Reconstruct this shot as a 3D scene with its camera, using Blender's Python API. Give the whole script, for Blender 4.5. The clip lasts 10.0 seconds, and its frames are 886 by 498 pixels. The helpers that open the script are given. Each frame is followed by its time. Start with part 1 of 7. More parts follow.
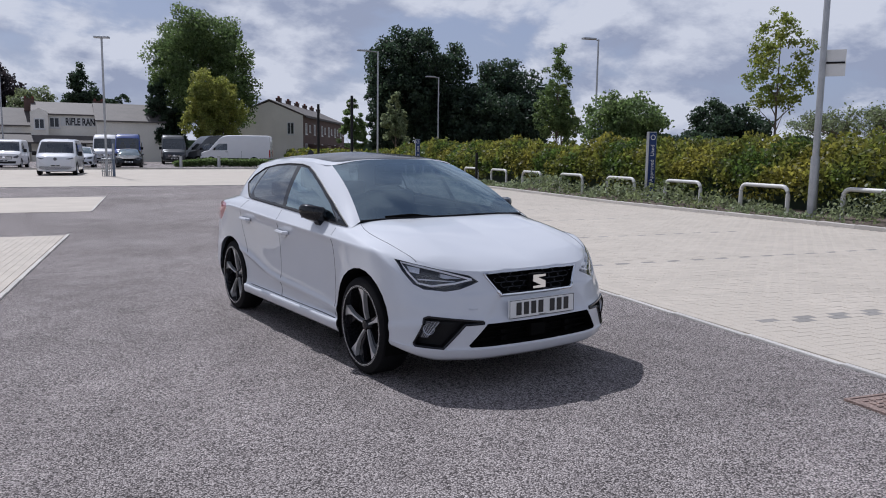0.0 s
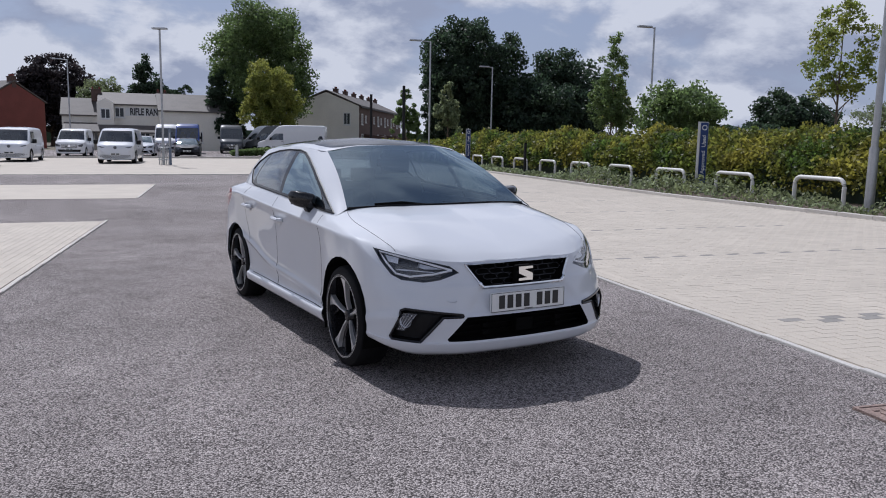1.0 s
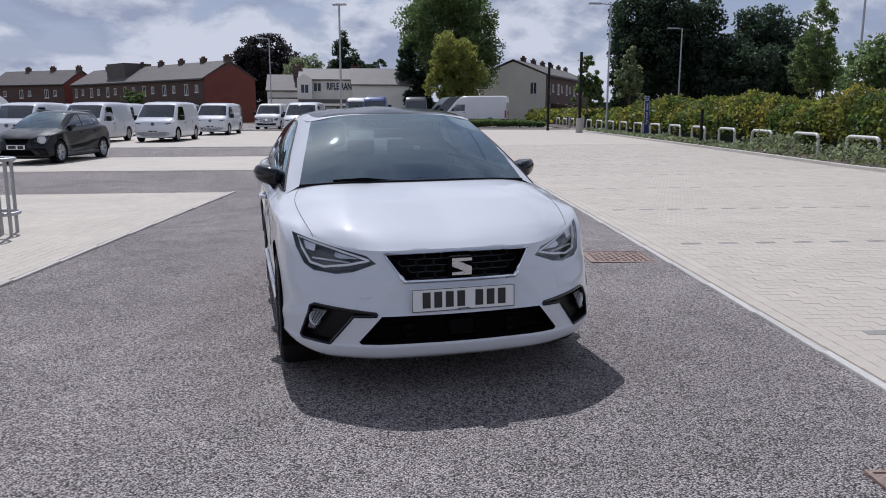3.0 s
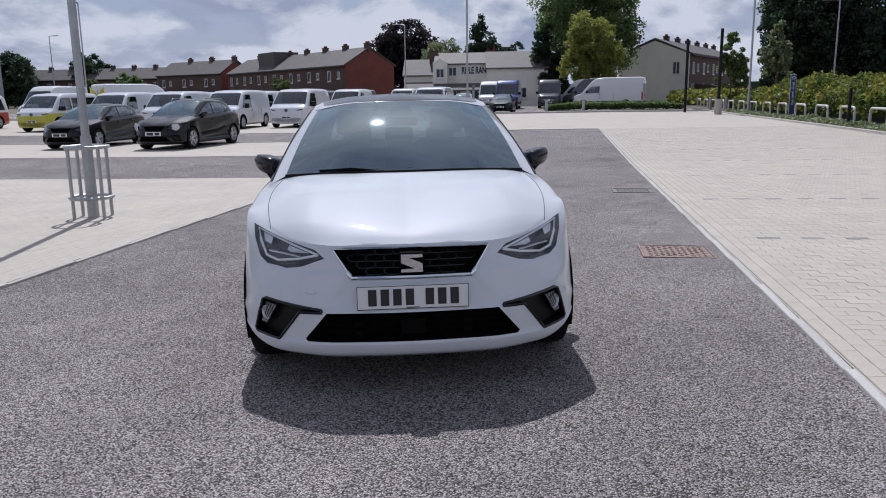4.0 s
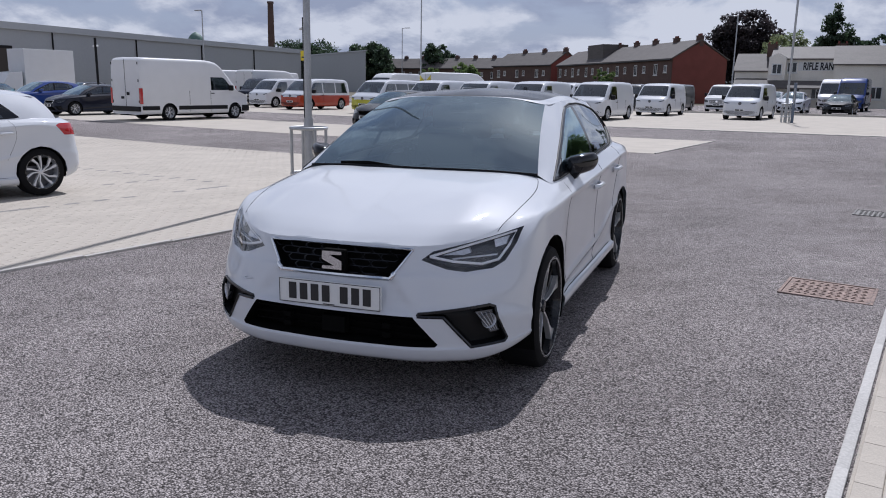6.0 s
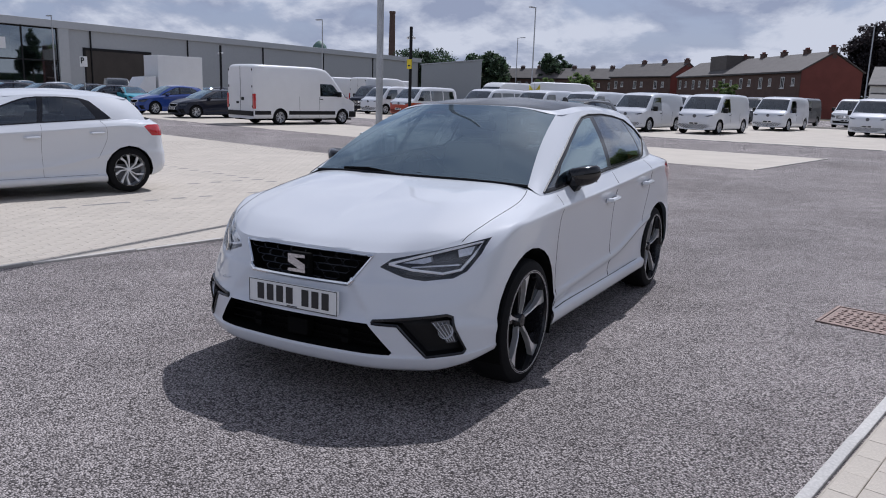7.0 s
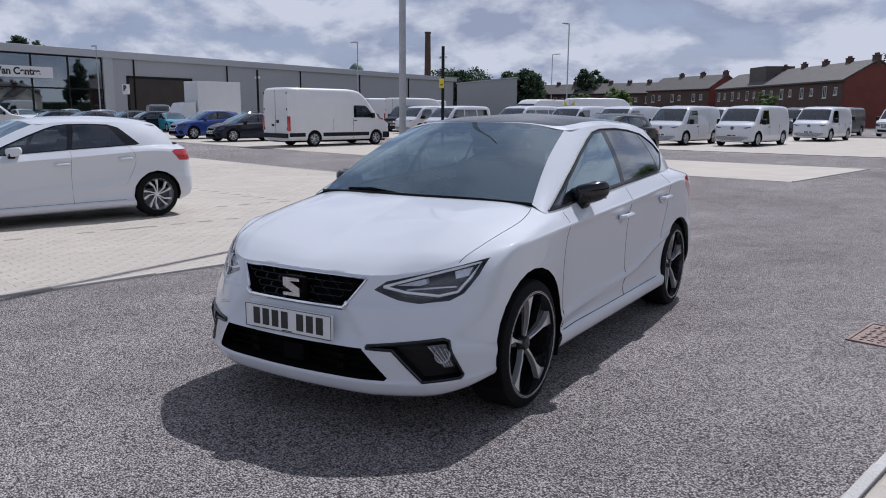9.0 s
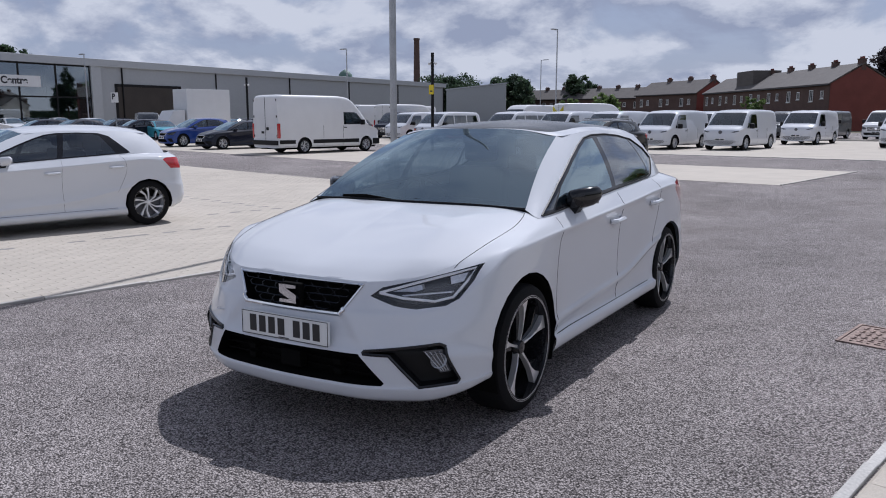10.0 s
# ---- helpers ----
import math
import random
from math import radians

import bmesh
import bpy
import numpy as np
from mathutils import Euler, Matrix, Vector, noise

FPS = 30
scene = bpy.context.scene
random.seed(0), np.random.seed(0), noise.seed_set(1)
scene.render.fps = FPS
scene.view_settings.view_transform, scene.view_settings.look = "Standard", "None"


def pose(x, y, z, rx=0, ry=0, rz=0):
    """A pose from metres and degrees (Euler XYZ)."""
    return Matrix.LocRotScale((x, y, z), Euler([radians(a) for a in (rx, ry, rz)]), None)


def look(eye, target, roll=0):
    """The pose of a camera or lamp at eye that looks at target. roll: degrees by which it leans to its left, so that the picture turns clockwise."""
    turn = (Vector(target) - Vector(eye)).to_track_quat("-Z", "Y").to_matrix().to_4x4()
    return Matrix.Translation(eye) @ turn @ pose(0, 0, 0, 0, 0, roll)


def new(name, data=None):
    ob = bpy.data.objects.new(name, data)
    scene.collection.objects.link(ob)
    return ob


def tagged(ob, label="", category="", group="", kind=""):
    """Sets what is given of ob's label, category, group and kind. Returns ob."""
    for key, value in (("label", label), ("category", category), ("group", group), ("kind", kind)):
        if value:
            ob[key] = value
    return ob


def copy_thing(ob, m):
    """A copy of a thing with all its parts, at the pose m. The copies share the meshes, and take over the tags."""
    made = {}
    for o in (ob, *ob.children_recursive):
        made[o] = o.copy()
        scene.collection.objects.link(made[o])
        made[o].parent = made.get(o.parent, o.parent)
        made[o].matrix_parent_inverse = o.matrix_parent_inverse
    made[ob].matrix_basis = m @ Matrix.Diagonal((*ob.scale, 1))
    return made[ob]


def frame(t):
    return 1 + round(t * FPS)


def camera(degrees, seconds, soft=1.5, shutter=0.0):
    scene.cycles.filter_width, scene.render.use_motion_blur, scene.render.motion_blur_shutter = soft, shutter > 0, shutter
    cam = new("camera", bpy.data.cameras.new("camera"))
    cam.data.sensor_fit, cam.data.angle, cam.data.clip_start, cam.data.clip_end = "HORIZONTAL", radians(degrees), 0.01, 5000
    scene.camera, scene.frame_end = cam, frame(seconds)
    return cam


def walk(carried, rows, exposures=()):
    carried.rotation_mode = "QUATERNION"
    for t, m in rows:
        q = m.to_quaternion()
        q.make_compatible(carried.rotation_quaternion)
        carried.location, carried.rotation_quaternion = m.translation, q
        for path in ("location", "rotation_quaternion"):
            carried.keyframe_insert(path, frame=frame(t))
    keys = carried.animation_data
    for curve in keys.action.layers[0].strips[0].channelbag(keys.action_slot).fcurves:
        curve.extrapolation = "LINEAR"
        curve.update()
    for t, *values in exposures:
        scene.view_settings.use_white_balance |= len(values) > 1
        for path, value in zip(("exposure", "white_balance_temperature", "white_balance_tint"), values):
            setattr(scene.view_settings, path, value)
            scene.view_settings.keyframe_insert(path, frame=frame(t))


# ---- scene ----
cam = camera(60.1, 10.0, 1.0)
METRES, EYE, TURN = 5.826, 1.414, -34.4
ROWS = [
    (0.0, 0.0, 0.0, 0.0, 0.11, -7.26, -0.83),
    (0.5, 0.0402, 0.0063, -0.0004, 1.94, -7.55, -0.92),
    (1.0, 0.0769, 0.0395, -0.0055, 4.45, -7.99, -1.07),
    (1.5, 0.1236, 0.0744, -0.0073, 7.45, -8.49, -1.16),
    (2.0, 0.1844, 0.1044, -0.0031, 10.85, -9.03, -0.95),
    (2.5, 0.2384, 0.1561, -0.0072, 14.6, -9.67, -0.59),
    (4.0, 0.4197, 0.3038, -0.0038, 29.4, -11.48, 0.77),
    (4.5, 0.4861, 0.3566, -0.0038, 35.25, -11.89, 0.81),
    (5.0, 0.538, 0.4162, -0.0082, 41.3, -12.11, 0.49),
    (5.5, 0.5879, 0.4768, -0.0071, 47.53, -12.17, -0.11),
    (6.0, 0.6283, 0.5311, -0.0, 53.71, -12.07, -0.95),
    (7.5, 0.6889, 0.6602, 0.0016, 64.42, -11.27, -1.65),
    (8.0, 0.6828, 0.6684, 0.0007, 65.18, -10.97, -1.19),
    (8.5, 0.6828, 0.6702, 0.0014, 65.28, -10.63, -0.72),
    (9.0, 0.6846, 0.6702, 0.0013, 65.04, -10.31, -0.41),
    (9.5, 0.6862, 0.6678, 0.0016, 64.67, -10.05, -0.22),
    (10.0, 0.6878, 0.6648, 0.0021, 64.26, -9.87, -0.03),
]
walk(cam, [(t, pose(0, 0, EYE, 0, 0, TURN) @ pose(METRES * x, METRES * y, METRES * z, 90 + pitch, roll, yaw)) for t, x, y, z, yaw, pitch, roll in ROWS],
     exposures=[(0.0, -0.55, 5900, 13), (10.0, -0.57, 5850, 13)])

# ---- light: high sun beyond the car, broken cloud ----
SUN_EL, SUN_AZ = 53.5, 2.5          # degrees; azimuth from +y towards -x
world = bpy.data.worlds.new("sky")
scene.world = world
world.use_nodes = True
wt = world.node_tree
wt.nodes.clear()


def wnode(kind, **kw):
    n = wt.nodes.new(kind)
    for k, v in kw.items():
        n.inputs[k].default_value = v
    return n


sky = wt.nodes.new("ShaderNodeTexSky")
sky.sky_type, sky.sun_disc = "NISHITA", False
sky.sun_elevation, sky.sun_rotation = radians(SUN_EL), radians(-SUN_AZ)
sky.air_density, sky.dust_density = 1.0, 1.5
tc = wt.nodes.new("ShaderNodeTexCoord")
sep = wt.nodes.new("ShaderNodeSeparateXYZ")
wt.links.new(tc.outputs["Generated"], sep.inputs[0])
# clouds lie on a flat layer overhead: direction divided by its height
hz = wt.nodes.new("ShaderNodeMath")
hz.operation = "MAXIMUM"
hz.inputs[1].default_value = 0.0
wt.links.new(sep.outputs[2], hz.inputs[0])
hz2 = wt.nodes.new("ShaderNodeMath")
hz2.operation = "ADD"
hz2.inputs[1].default_value = 0.42
wt.links.new(hz.outputs[0], hz2.inputs[0])
plane_xy = []
for k in (0, 1):
    d = wt.nodes.new("ShaderNodeMath")
    d.operation = "DIVIDE"
    wt.links.new(sep.outputs[k], d.inputs[0])
    wt.links.new(hz2.outputs[0], d.inputs[1])
    plane_xy.append(d)
comb = wt.nodes.new("ShaderNodeCombineXYZ")
for k in (0, 1):
    wt.links.new(plane_xy[k].outputs[0], comb.inputs[k])
cover = wnode("ShaderNodeTexNoise", Scale=2.3, Detail=8.0, Roughness=0.56, Distortion=0.25)
above = wnode("ShaderNodeTexNoise", Scale=2.3, Detail=3.0, Roughness=0.5, Distortion=0.25)
lift = wt.nodes.new("ShaderNodeVectorMath")
lift.operation = "SCALE"
lift.inputs["Scale"].default_value = 0.93
wt.links.new(comb.outputs[0], lift.inputs[0])
wt.links.new(lift.outputs[0], above.inputs["Vector"])
body_n = wnode("ShaderNodeTexNoise", Scale=3.4, Detail=6.0, Roughness=0.6)
wt.links.new(comb.outputs[0], cover.inputs["Vector"])
wt.links.new(comb.outputs[0], body_n.inputs["Vector"])
mask = wt.nodes.new("ShaderNodeMapRange")
mask.inputs[1].default_value, mask.inputs[2].default_value = 0.38, 0.49
mask.interpolation_type = "SMOOTHSTEP"
wt.links.new(cover.outputs[0], mask.inputs[0])
thin = wt.nodes.new("ShaderNodeMapRange")
thin.inputs[1].default_value, thin.inputs[2].default_value = 0.28, 0.68
thin.inputs[3].default_value, thin.inputs[4].default_value = 1.0, 0.36
wt.links.new(sep.outputs[2], thin.inputs[0])
cov = wt.nodes.new("ShaderNodeMath")
cov.operation = "MULTIPLY"
wt.links.new(mask.outputs[0], cov.inputs[0])
wt.links.new(thin.outputs[0], cov.inputs[1])
ramp = wt.nodes.new("ShaderNodeValToRGB")
ramp.color_ramp.elements[0].position, ramp.color_ramp.elements[0].color = 0.38, (6.1, 6.7, 8.4, 1)
ramp.color_ramp.elements[1].position, ramp.color_ramp.elements[1].color = 0.56, (12.0, 12.2, 12.9, 1)
# bright tops, blue-grey undersides
side = wt.nodes.new("ShaderNodeMath")
side.operation = "SUBTRACT"
wt.links.new(cover.outputs[0], side.inputs[0])
wt.links.new(above.outputs[0], side.inputs[1])
lit = wt.nodes.new("ShaderNodeMath")
lit.operation = "MULTIPLY_ADD"
lit.inputs[1].default_value = 1.1
wt.links.new(side.outputs[0], lit.inputs[0])
wt.links.new(body_n.outputs[0], lit.inputs[2])
wt.links.new(lit.outputs[0], ramp.inputs[0])
veil = wt.nodes.new("ShaderNodeMixRGB")
haze = wt.nodes.new("ShaderNodeMapRange")
haze.inputs[1].default_value, haze.inputs[2].default_value = 0.28, 0.70
haze.inputs[3].default_value, haze.inputs[4].default_value = 0.65, 0.12
wt.links.new(sep.outputs[2], haze.inputs[0])
wt.links.new(haze.outputs[0], veil.inputs[0])
veil.inputs[2].default_value = (7.4, 8.3, 11.0, 1)
wt.links.new(sky.outputs[0], veil.inputs[1])
mixc = wt.nodes.new("ShaderNodeMixRGB")
wt.links.new(cov.outputs[0], mixc.inputs[0])
wt.links.new(veil.outputs[0], mixc.inputs[1])
wt.links.new(ramp.outputs[0], mixc.inputs[2])
bg = wnode("ShaderNodeBackground", Strength=0.075)
wt.links.new(mixc.outputs[0], bg.inputs[0])
wout = wt.nodes.new("ShaderNodeOutputWorld")
wt.links.new(bg.outputs[0], wout.inputs[0])

sun = new("sun", bpy.data.lights.new("sun", "SUN"))
sun.data.energy, sun.data.angle, sun.data.color = 5.0, radians(0.53), (1.0, 0.965, 0.93)
se, sa = radians(SUN_EL), radians(SUN_AZ)
sun.matrix_world = look((-math.sin(sa) * math.cos(se) * 50, math.cos(sa) * math.cos(se) * 50, math.sin(se) * 50), (0, 0, 0))

# ---- materials ----


def mat(name, base, rough=0.6, metal=0.0, var=0.12, scale=6.0, fine=60.0, bump=0.0, coat=0.0, spec=0.5, stretch=(1, 1, 1), rand=0.0, island=0.0, trans=0.0):
    """Principled surface whose colour varies at a broad and a fine scale, with fine relief; rand varies it object by object, island piece by piece."""
    m = bpy.data.materials.new(name)
    m.use_nodes = True
    nt = m.node_tree
    b = nt.nodes["Principled BSDF"]
    co = nt.nodes.new("ShaderNodeTexCoord")
    mp = nt.nodes.new("ShaderNodeMapping")
    mp.inputs["Scale"].default_value = stretch
    nt.links.new(co.outputs["Object"], mp.inputs[0])
    n1 = nt.nodes.new("ShaderNodeTexNoise")
    n1.inputs["Scale"].default_value, n1.inputs["Detail"].default_value = scale, 4
    n2 = nt.nodes.new("ShaderNodeTexNoise")
    n2.inputs["Scale"].default_value, n2.inputs["Detail"].default_value = fine, 3
    nt.links.new(mp.outputs[0], n1.inputs[0])
    nt.links.new(mp.outputs[0], n2.inputs[0])
    add = nt.nodes.new("ShaderNodeMath")
    nt.links.new(n1.outputs[0], add.inputs[0])
    nt.links.new(n2.outputs[0], add.inputs[1])
    last = add.outputs[0]
    for amount, kind, out in ((rand, "ShaderNodeObjectInfo", "Random"), (island, "ShaderNodeNewGeometry", "Random Per Island")):
        if amount:
            src = nt.nodes.new(kind)
            mul = nt.nodes.new("ShaderNodeMath")
            mul.operation = "MULTIPLY_ADD"
            mul.inputs[1].default_value = amount * 2
            mul.inputs[2].default_value = -amount
            nt.links.new(src.outputs[out], mul.inputs[0])
            ad2 = nt.nodes.new("ShaderNodeMath")
            nt.links.new(last, ad2.inputs[0])
            nt.links.new(mul.outputs[0], ad2.inputs[1])
            last = ad2.outputs[0]
    mr = nt.nodes.new("ShaderNodeMapRange")
    mr.inputs[1].default_value, mr.inputs[2].default_value = 0.6, 1.4
    mr.inputs[3].default_value, mr.inputs[4].default_value = 1 - var, 1 + var
    nt.links.new(last, mr.inputs[0])
    cv = nt.nodes.new("ShaderNodeVectorMath")
    cv.operation = "SCALE"
    cv.inputs[0].default_value = base
    nt.links.new(mr.outputs[0], cv.inputs["Scale"])
    nt.links.new(cv.outputs[0], b.inputs["Base Color"])
    b.inputs["Roughness"].default_value, b.inputs["Metallic"].default_value = rough, metal
    b.inputs["Coat Weight"].default_value, b.inputs["Coat Roughness"].default_value = coat, 0.03
    b.inputs["Specular IOR Level"].default_value = spec
    b.inputs["Transmission Weight"].default_value = trans
    if bump:
        bp = nt.nodes.new("ShaderNodeBump")
        bp.inputs["Strength"].default_value, bp.inputs["Distance"].default_value = bump, 0.01
        nt.links.new(n2.outputs[0], bp.inputs["Height"])
        nt.links.new(bp.outputs[0], b.inputs["Normal"])
    return m


def glass(name, tint, gloss=(1, 1, 1), f0=0.10):
    """Thin clear pane: tinted see-through with Fresnel gloss."""
    m = bpy.data.materials.new(name)
    m.use_nodes = True
    nt = m.node_tree
    nt.nodes.clear()
    tr = nt.nodes.new("ShaderNodeBsdfTransparent")
    tr.inputs[0].default_value = (*tint, 1)
    gl = nt.nodes.new("ShaderNodeBsdfGlossy")
    gl.inputs["Roughness"].default_value = 0.02
    gl.inputs[0].default_value = (*gloss, 1)
    # gloss of a pane with two faces: f0 head on, rising to the full at grazing angles
    lw = nt.nodes.new("ShaderNodeLayerWeight")
    lw.inputs[0].default_value = 0.5
    pw = nt.nodes.new("ShaderNodeMath")
    pw.operation = "POWER"
    pw.inputs[1].default_value = 3.6
    nt.links.new(lw.outputs["Facing"], pw.inputs[0])
    fr = nt.nodes.new("ShaderNodeMath")
    fr.operation = "MULTIPLY_ADD"
    fr.inputs[1].default_value, fr.inputs[2].default_value = 1 - f0, f0
    nt.links.new(pw.outputs[0], fr.inputs[0])
    mx = nt.nodes.new("ShaderNodeMixShader")
    nt.links.new(fr.outputs[0], mx.inputs[0])
    nt.links.new(tr.outputs[0], mx.inputs[1])
    nt.links.new(gl.outputs[0], mx.inputs[2])
    o = nt.nodes.new("ShaderNodeOutputMaterial")
    nt.links.new(mx.outputs[0], o.inputs[0])
    return m


def asphalt_mat():
    """Stone mastic: bound chippings of mixed greys with dark gaps, rolled smooth in patches, with stains."""
    m = bpy.data.materials.new("asphalt")
    m.use_nodes = True
    nt = m.node_tree
    b = nt.nodes["Principled BSDF"]
    co = nt.nodes.new("ShaderNodeTexCoord")

    def noise_tex(scale, detail, rough=0.5):
        n = nt.nodes.new("ShaderNodeTexNoise")
        n.inputs["Scale"].default_value, n.inputs["Detail"].default_value, n.inputs["Roughness"].default_value = scale, detail, rough
        nt.links.new(co.outputs["Object"], n.inputs["Vector"])
        return n
    chips = nt.nodes.new("ShaderNodeTexVoronoi")
    chips.inputs["Scale"].default_value = 118
    nt.links.new(co.outputs["Object"], chips.inputs["Vector"])
    bw = nt.nodes.new("ShaderNodeSeparateColor")
    nt.links.new(chips.outputs["Color"], bw.inputs[0])
    r = nt.nodes.new("ShaderNodeValToRGB")
    e = r.color_ramp.elements
    e[0].position, e[0].color = 0.0, (0.14, 0.124, 0.120, 1)
    e[1].position, e[1].color = 1.0, (0.64, 0.576, 0.553, 1)
    mid = r.color_ramp.elements.new(0.4)
    mid.color = (0.37, 0.33, 0.318, 1)
    nt.links.new(bw.outputs[0], r.inputs[0])
    gap = nt.nodes.new("ShaderNodeMapRange")
    gap.inputs[1].default_value, gap.inputs[2].default_value = 0.40, 0.72
    gap.inputs[3].default_value, gap.inputs[4].default_value = 1.0, 0.22
    nt.links.new(chips.outputs["Distance"], gap.inputs[0])
    stain = noise_tex(0.35, 6, 0.6)
    sr = nt.nodes.new("ShaderNodeMapRange")
    sr.inputs[1].default_value, sr.inputs[2].default_value = 0.3, 0.7
    sr.inputs[3].default_value, sr.inputs[4].default_value = 0.80, 1.20
    nt.links.new(stain.outputs[0], sr.inputs[0])
    blot = noise_tex(2.6, 5, 0.65)
    br = nt.nodes.new("ShaderNodeMapRange")
    br.inputs[1].default_value, br.inputs[2].default_value = 0.3, 0.7
    br.inputs[3].default_value, br.inputs[4].default_value = 0.86, 1.14
    nt.links.new(blot.outputs[0], br.inputs[0])
    k1 = nt.nodes.new("ShaderNodeMath")
    k1.operation = "MULTIPLY"
    nt.links.new(sr.outputs[0], k1.inputs[0])
    nt.links.new(br.outputs[0], k1.inputs[1])
    k2 = nt.nodes.new("ShaderNodeMath")
    k2.operation = "MULTIPLY"
    nt.links.new(k1.outputs[0], k2.inputs[0])
    nt.links.new(gap.outputs[0], k2.inputs[1])
    cv = nt.nodes.new("ShaderNodeVectorMath")
    cv.operation = "SCALE"
    nt.links.new(r.outputs[0], cv.inputs[0])
    nt.links.new(k2.outputs[0], cv.inputs["Scale"])
    nt.links.new(cv.outputs[0], b.inputs["Base Color"])
    b.inputs["Roughness"].default_value = 0.85
    b.inputs["Specular IOR Level"].default_value = 0.12
    bp = nt.nodes.new("ShaderNodeBump")
    bp.inputs["Strength"].default_value, bp.inputs["Distance"].default_value = 1.0, 0.009
    bp.invert = True
    nt.links.new(chips.outputs["Distance"], bp.inputs["Height"])
    nt.links.new(bp.outputs[0], b.inputs["Normal"])
    return m


M = {
    "asphalt": asphalt_mat(),
    "earth": mat("earth", (0.16, 0.14, 0.10), 0.95, var=0.3, scale=0.2, fine=4, bump=0.4),
    "paver": mat("paver", (0.50, 0.448, 0.380), 0.85, var=0.12, scale=1.2, fine=90, bump=0.25, rand=0.0, island=0.15),
    "paver_dark": mat("paver_dark", (0.27, 0.255, 0.235), 0.85, var=0.15, scale=3, fine=90, bump=0.25, rand=0.2),
    "bedding": mat("bedding", (0.47, 0.425, 0.365), 0.95, var=0.2, scale=4, fine=120, bump=0.4),
    "kerb": mat("kerb", (0.50, 0.47, 0.43), 0.8, var=0.15, scale=2, fine=70, bump=0.25, rand=0.3),
    "edging": mat("edging", (0.50, 0.48, 0.45), 0.8, var=0.25, scale=2, fine=70, bump=0.2, rand=0.2),
    "soil": mat("soil", (0.13, 0.10, 0.08), 0.95, var=0.45, scale=3, fine=35, bump=0.9),
    "white_paint": mat("white_paint", (0.665, 0.68, 0.71), 0.42, var=0.02, scale=1.5, fine=400, coat=1.0, spec=0.05),
    "black_gloss": mat("black_gloss", (0.012, 0.012, 0.014), 0.10, var=0.1, spec=0.45),
    "black_roof": mat("black_roof", (0.010, 0.011, 0.013), 0.16, var=0.1, spec=0.3),
    "black_plastic": mat("black_plastic", (0.007, 0.007, 0.008), 0.5, spec=0.25, var=0.2, fine=300, bump=0.1),
    "black_matt": mat("black_matt", (0.004, 0.004, 0.004), 0.9, var=0.2, spec=0.1),
    "rubber": mat("rubber", (0.006, 0.006, 0.007), 0.8, spec=0.2, var=0.25, scale=15, fine=120, bump=0.2),
    "alloy_face": mat("alloy_face", (0.72, 0.71, 0.70), 0.3, 0.55, var=0.05, scale=20, fine=300),
    "chrome": mat("chrome", (0.75, 0.76, 0.78), 0.10, 1.0, var=0.03),
    "lamp_inner": mat("lamp_inner", (0.62, 0.63, 0.66), 0.3, 0.6, var=0.25, scale=20, fine=90),
    "lamp_dark": mat("lamp_dark", (0.10, 0.103, 0.115), 0.3, 0.3, var=0.2),
    "wheel_silver": mat("wheel_silver", (0.70, 0.70, 0.71), 0.35, 0.1, var=0.05, scale=20, fine=300),
    "lamp_shell": mat("lamp_shell", (0.055, 0.058, 0.066), 0.3, 0.3, var=0.2, scale=12),
    "light_guide": mat("light_guide", (0.90, 0.91, 0.93), 0.15, var=0.05),
    "red_lens": mat("red_lens", (0.45, 0.015, 0.02), 0.12, var=0.15, scale=30, coat=1.0),
    "seat_cloth": mat("seat_cloth", (0.035, 0.036, 0.04), 0.9, var=0.2, fine=200, bump=0.2),
    "dash": mat("dash", (0.03, 0.03, 0.033), 0.6, var=0.15, fine=300, bump=0.1),
    "plate_white": mat("plate_white", (0.78, 0.78, 0.76), 0.35, var=0.03),
    "plate_black": mat("plate_black", (0.02, 0.02, 0.022), 0.4, var=0.05),
    "glass": glass("car_glass", (0.42, 0.51, 0.55), (0.78, 0.94, 1.0), 0.32),
    "lens_glass": glass("lens_glass", (0.97, 0.97, 0.98), (1, 1, 1), 0.05),
    "dark_glass": glass("dark_glass", (0.30, 0.34, 0.36), (0.95, 0.98, 1.0), 0.13),
    "steel": mat("galvanised_steel", (0.40, 0.41, 0.42), 0.45, 0.75, var=0.2, scale=5, fine=60),
    "hoop_paint": mat("hoop_paint", (0.66, 0.65, 0.61), 0.4, var=0.08, scale=6),
    "iron": mat("cast_iron", (0.21, 0.20, 0.19), 0.75, 0.3, var=0.5, scale=14, fine=90, bump=0.5),
    "rust": mat("rusty_iron", (0.29, 0.215, 0.185), 0.8, 0.3, var=0.6, scale=14, fine=90, bump=0.5),
}


# ---- mesh helpers ----
def part(name, bm, material, parent=None, label="", smooth=False, m=None):
    me = bpy.data.meshes.new(name)
    bm.normal_update()
    bm.to_mesh(me)
    bm.free()
    if material:
        me.materials.append(material)
    if smooth:
        for p in me.polygons:
            p.use_smooth = True
        me.set_sharp_from_angle(angle=radians(38 if smooth is True else smooth))
    ob = new(name, me)
    if parent:
        ob.parent = parent
    if m:
        ob.matrix_basis = m
    if label:
        tagged(ob, label)
    return ob


def thing(name, m, label, category, group="", kind=""):
    ob = new(name)
    ob.empty_display_size = 0.2
    ob.matrix_basis = m
    return tagged(ob, label, category, group, kind)


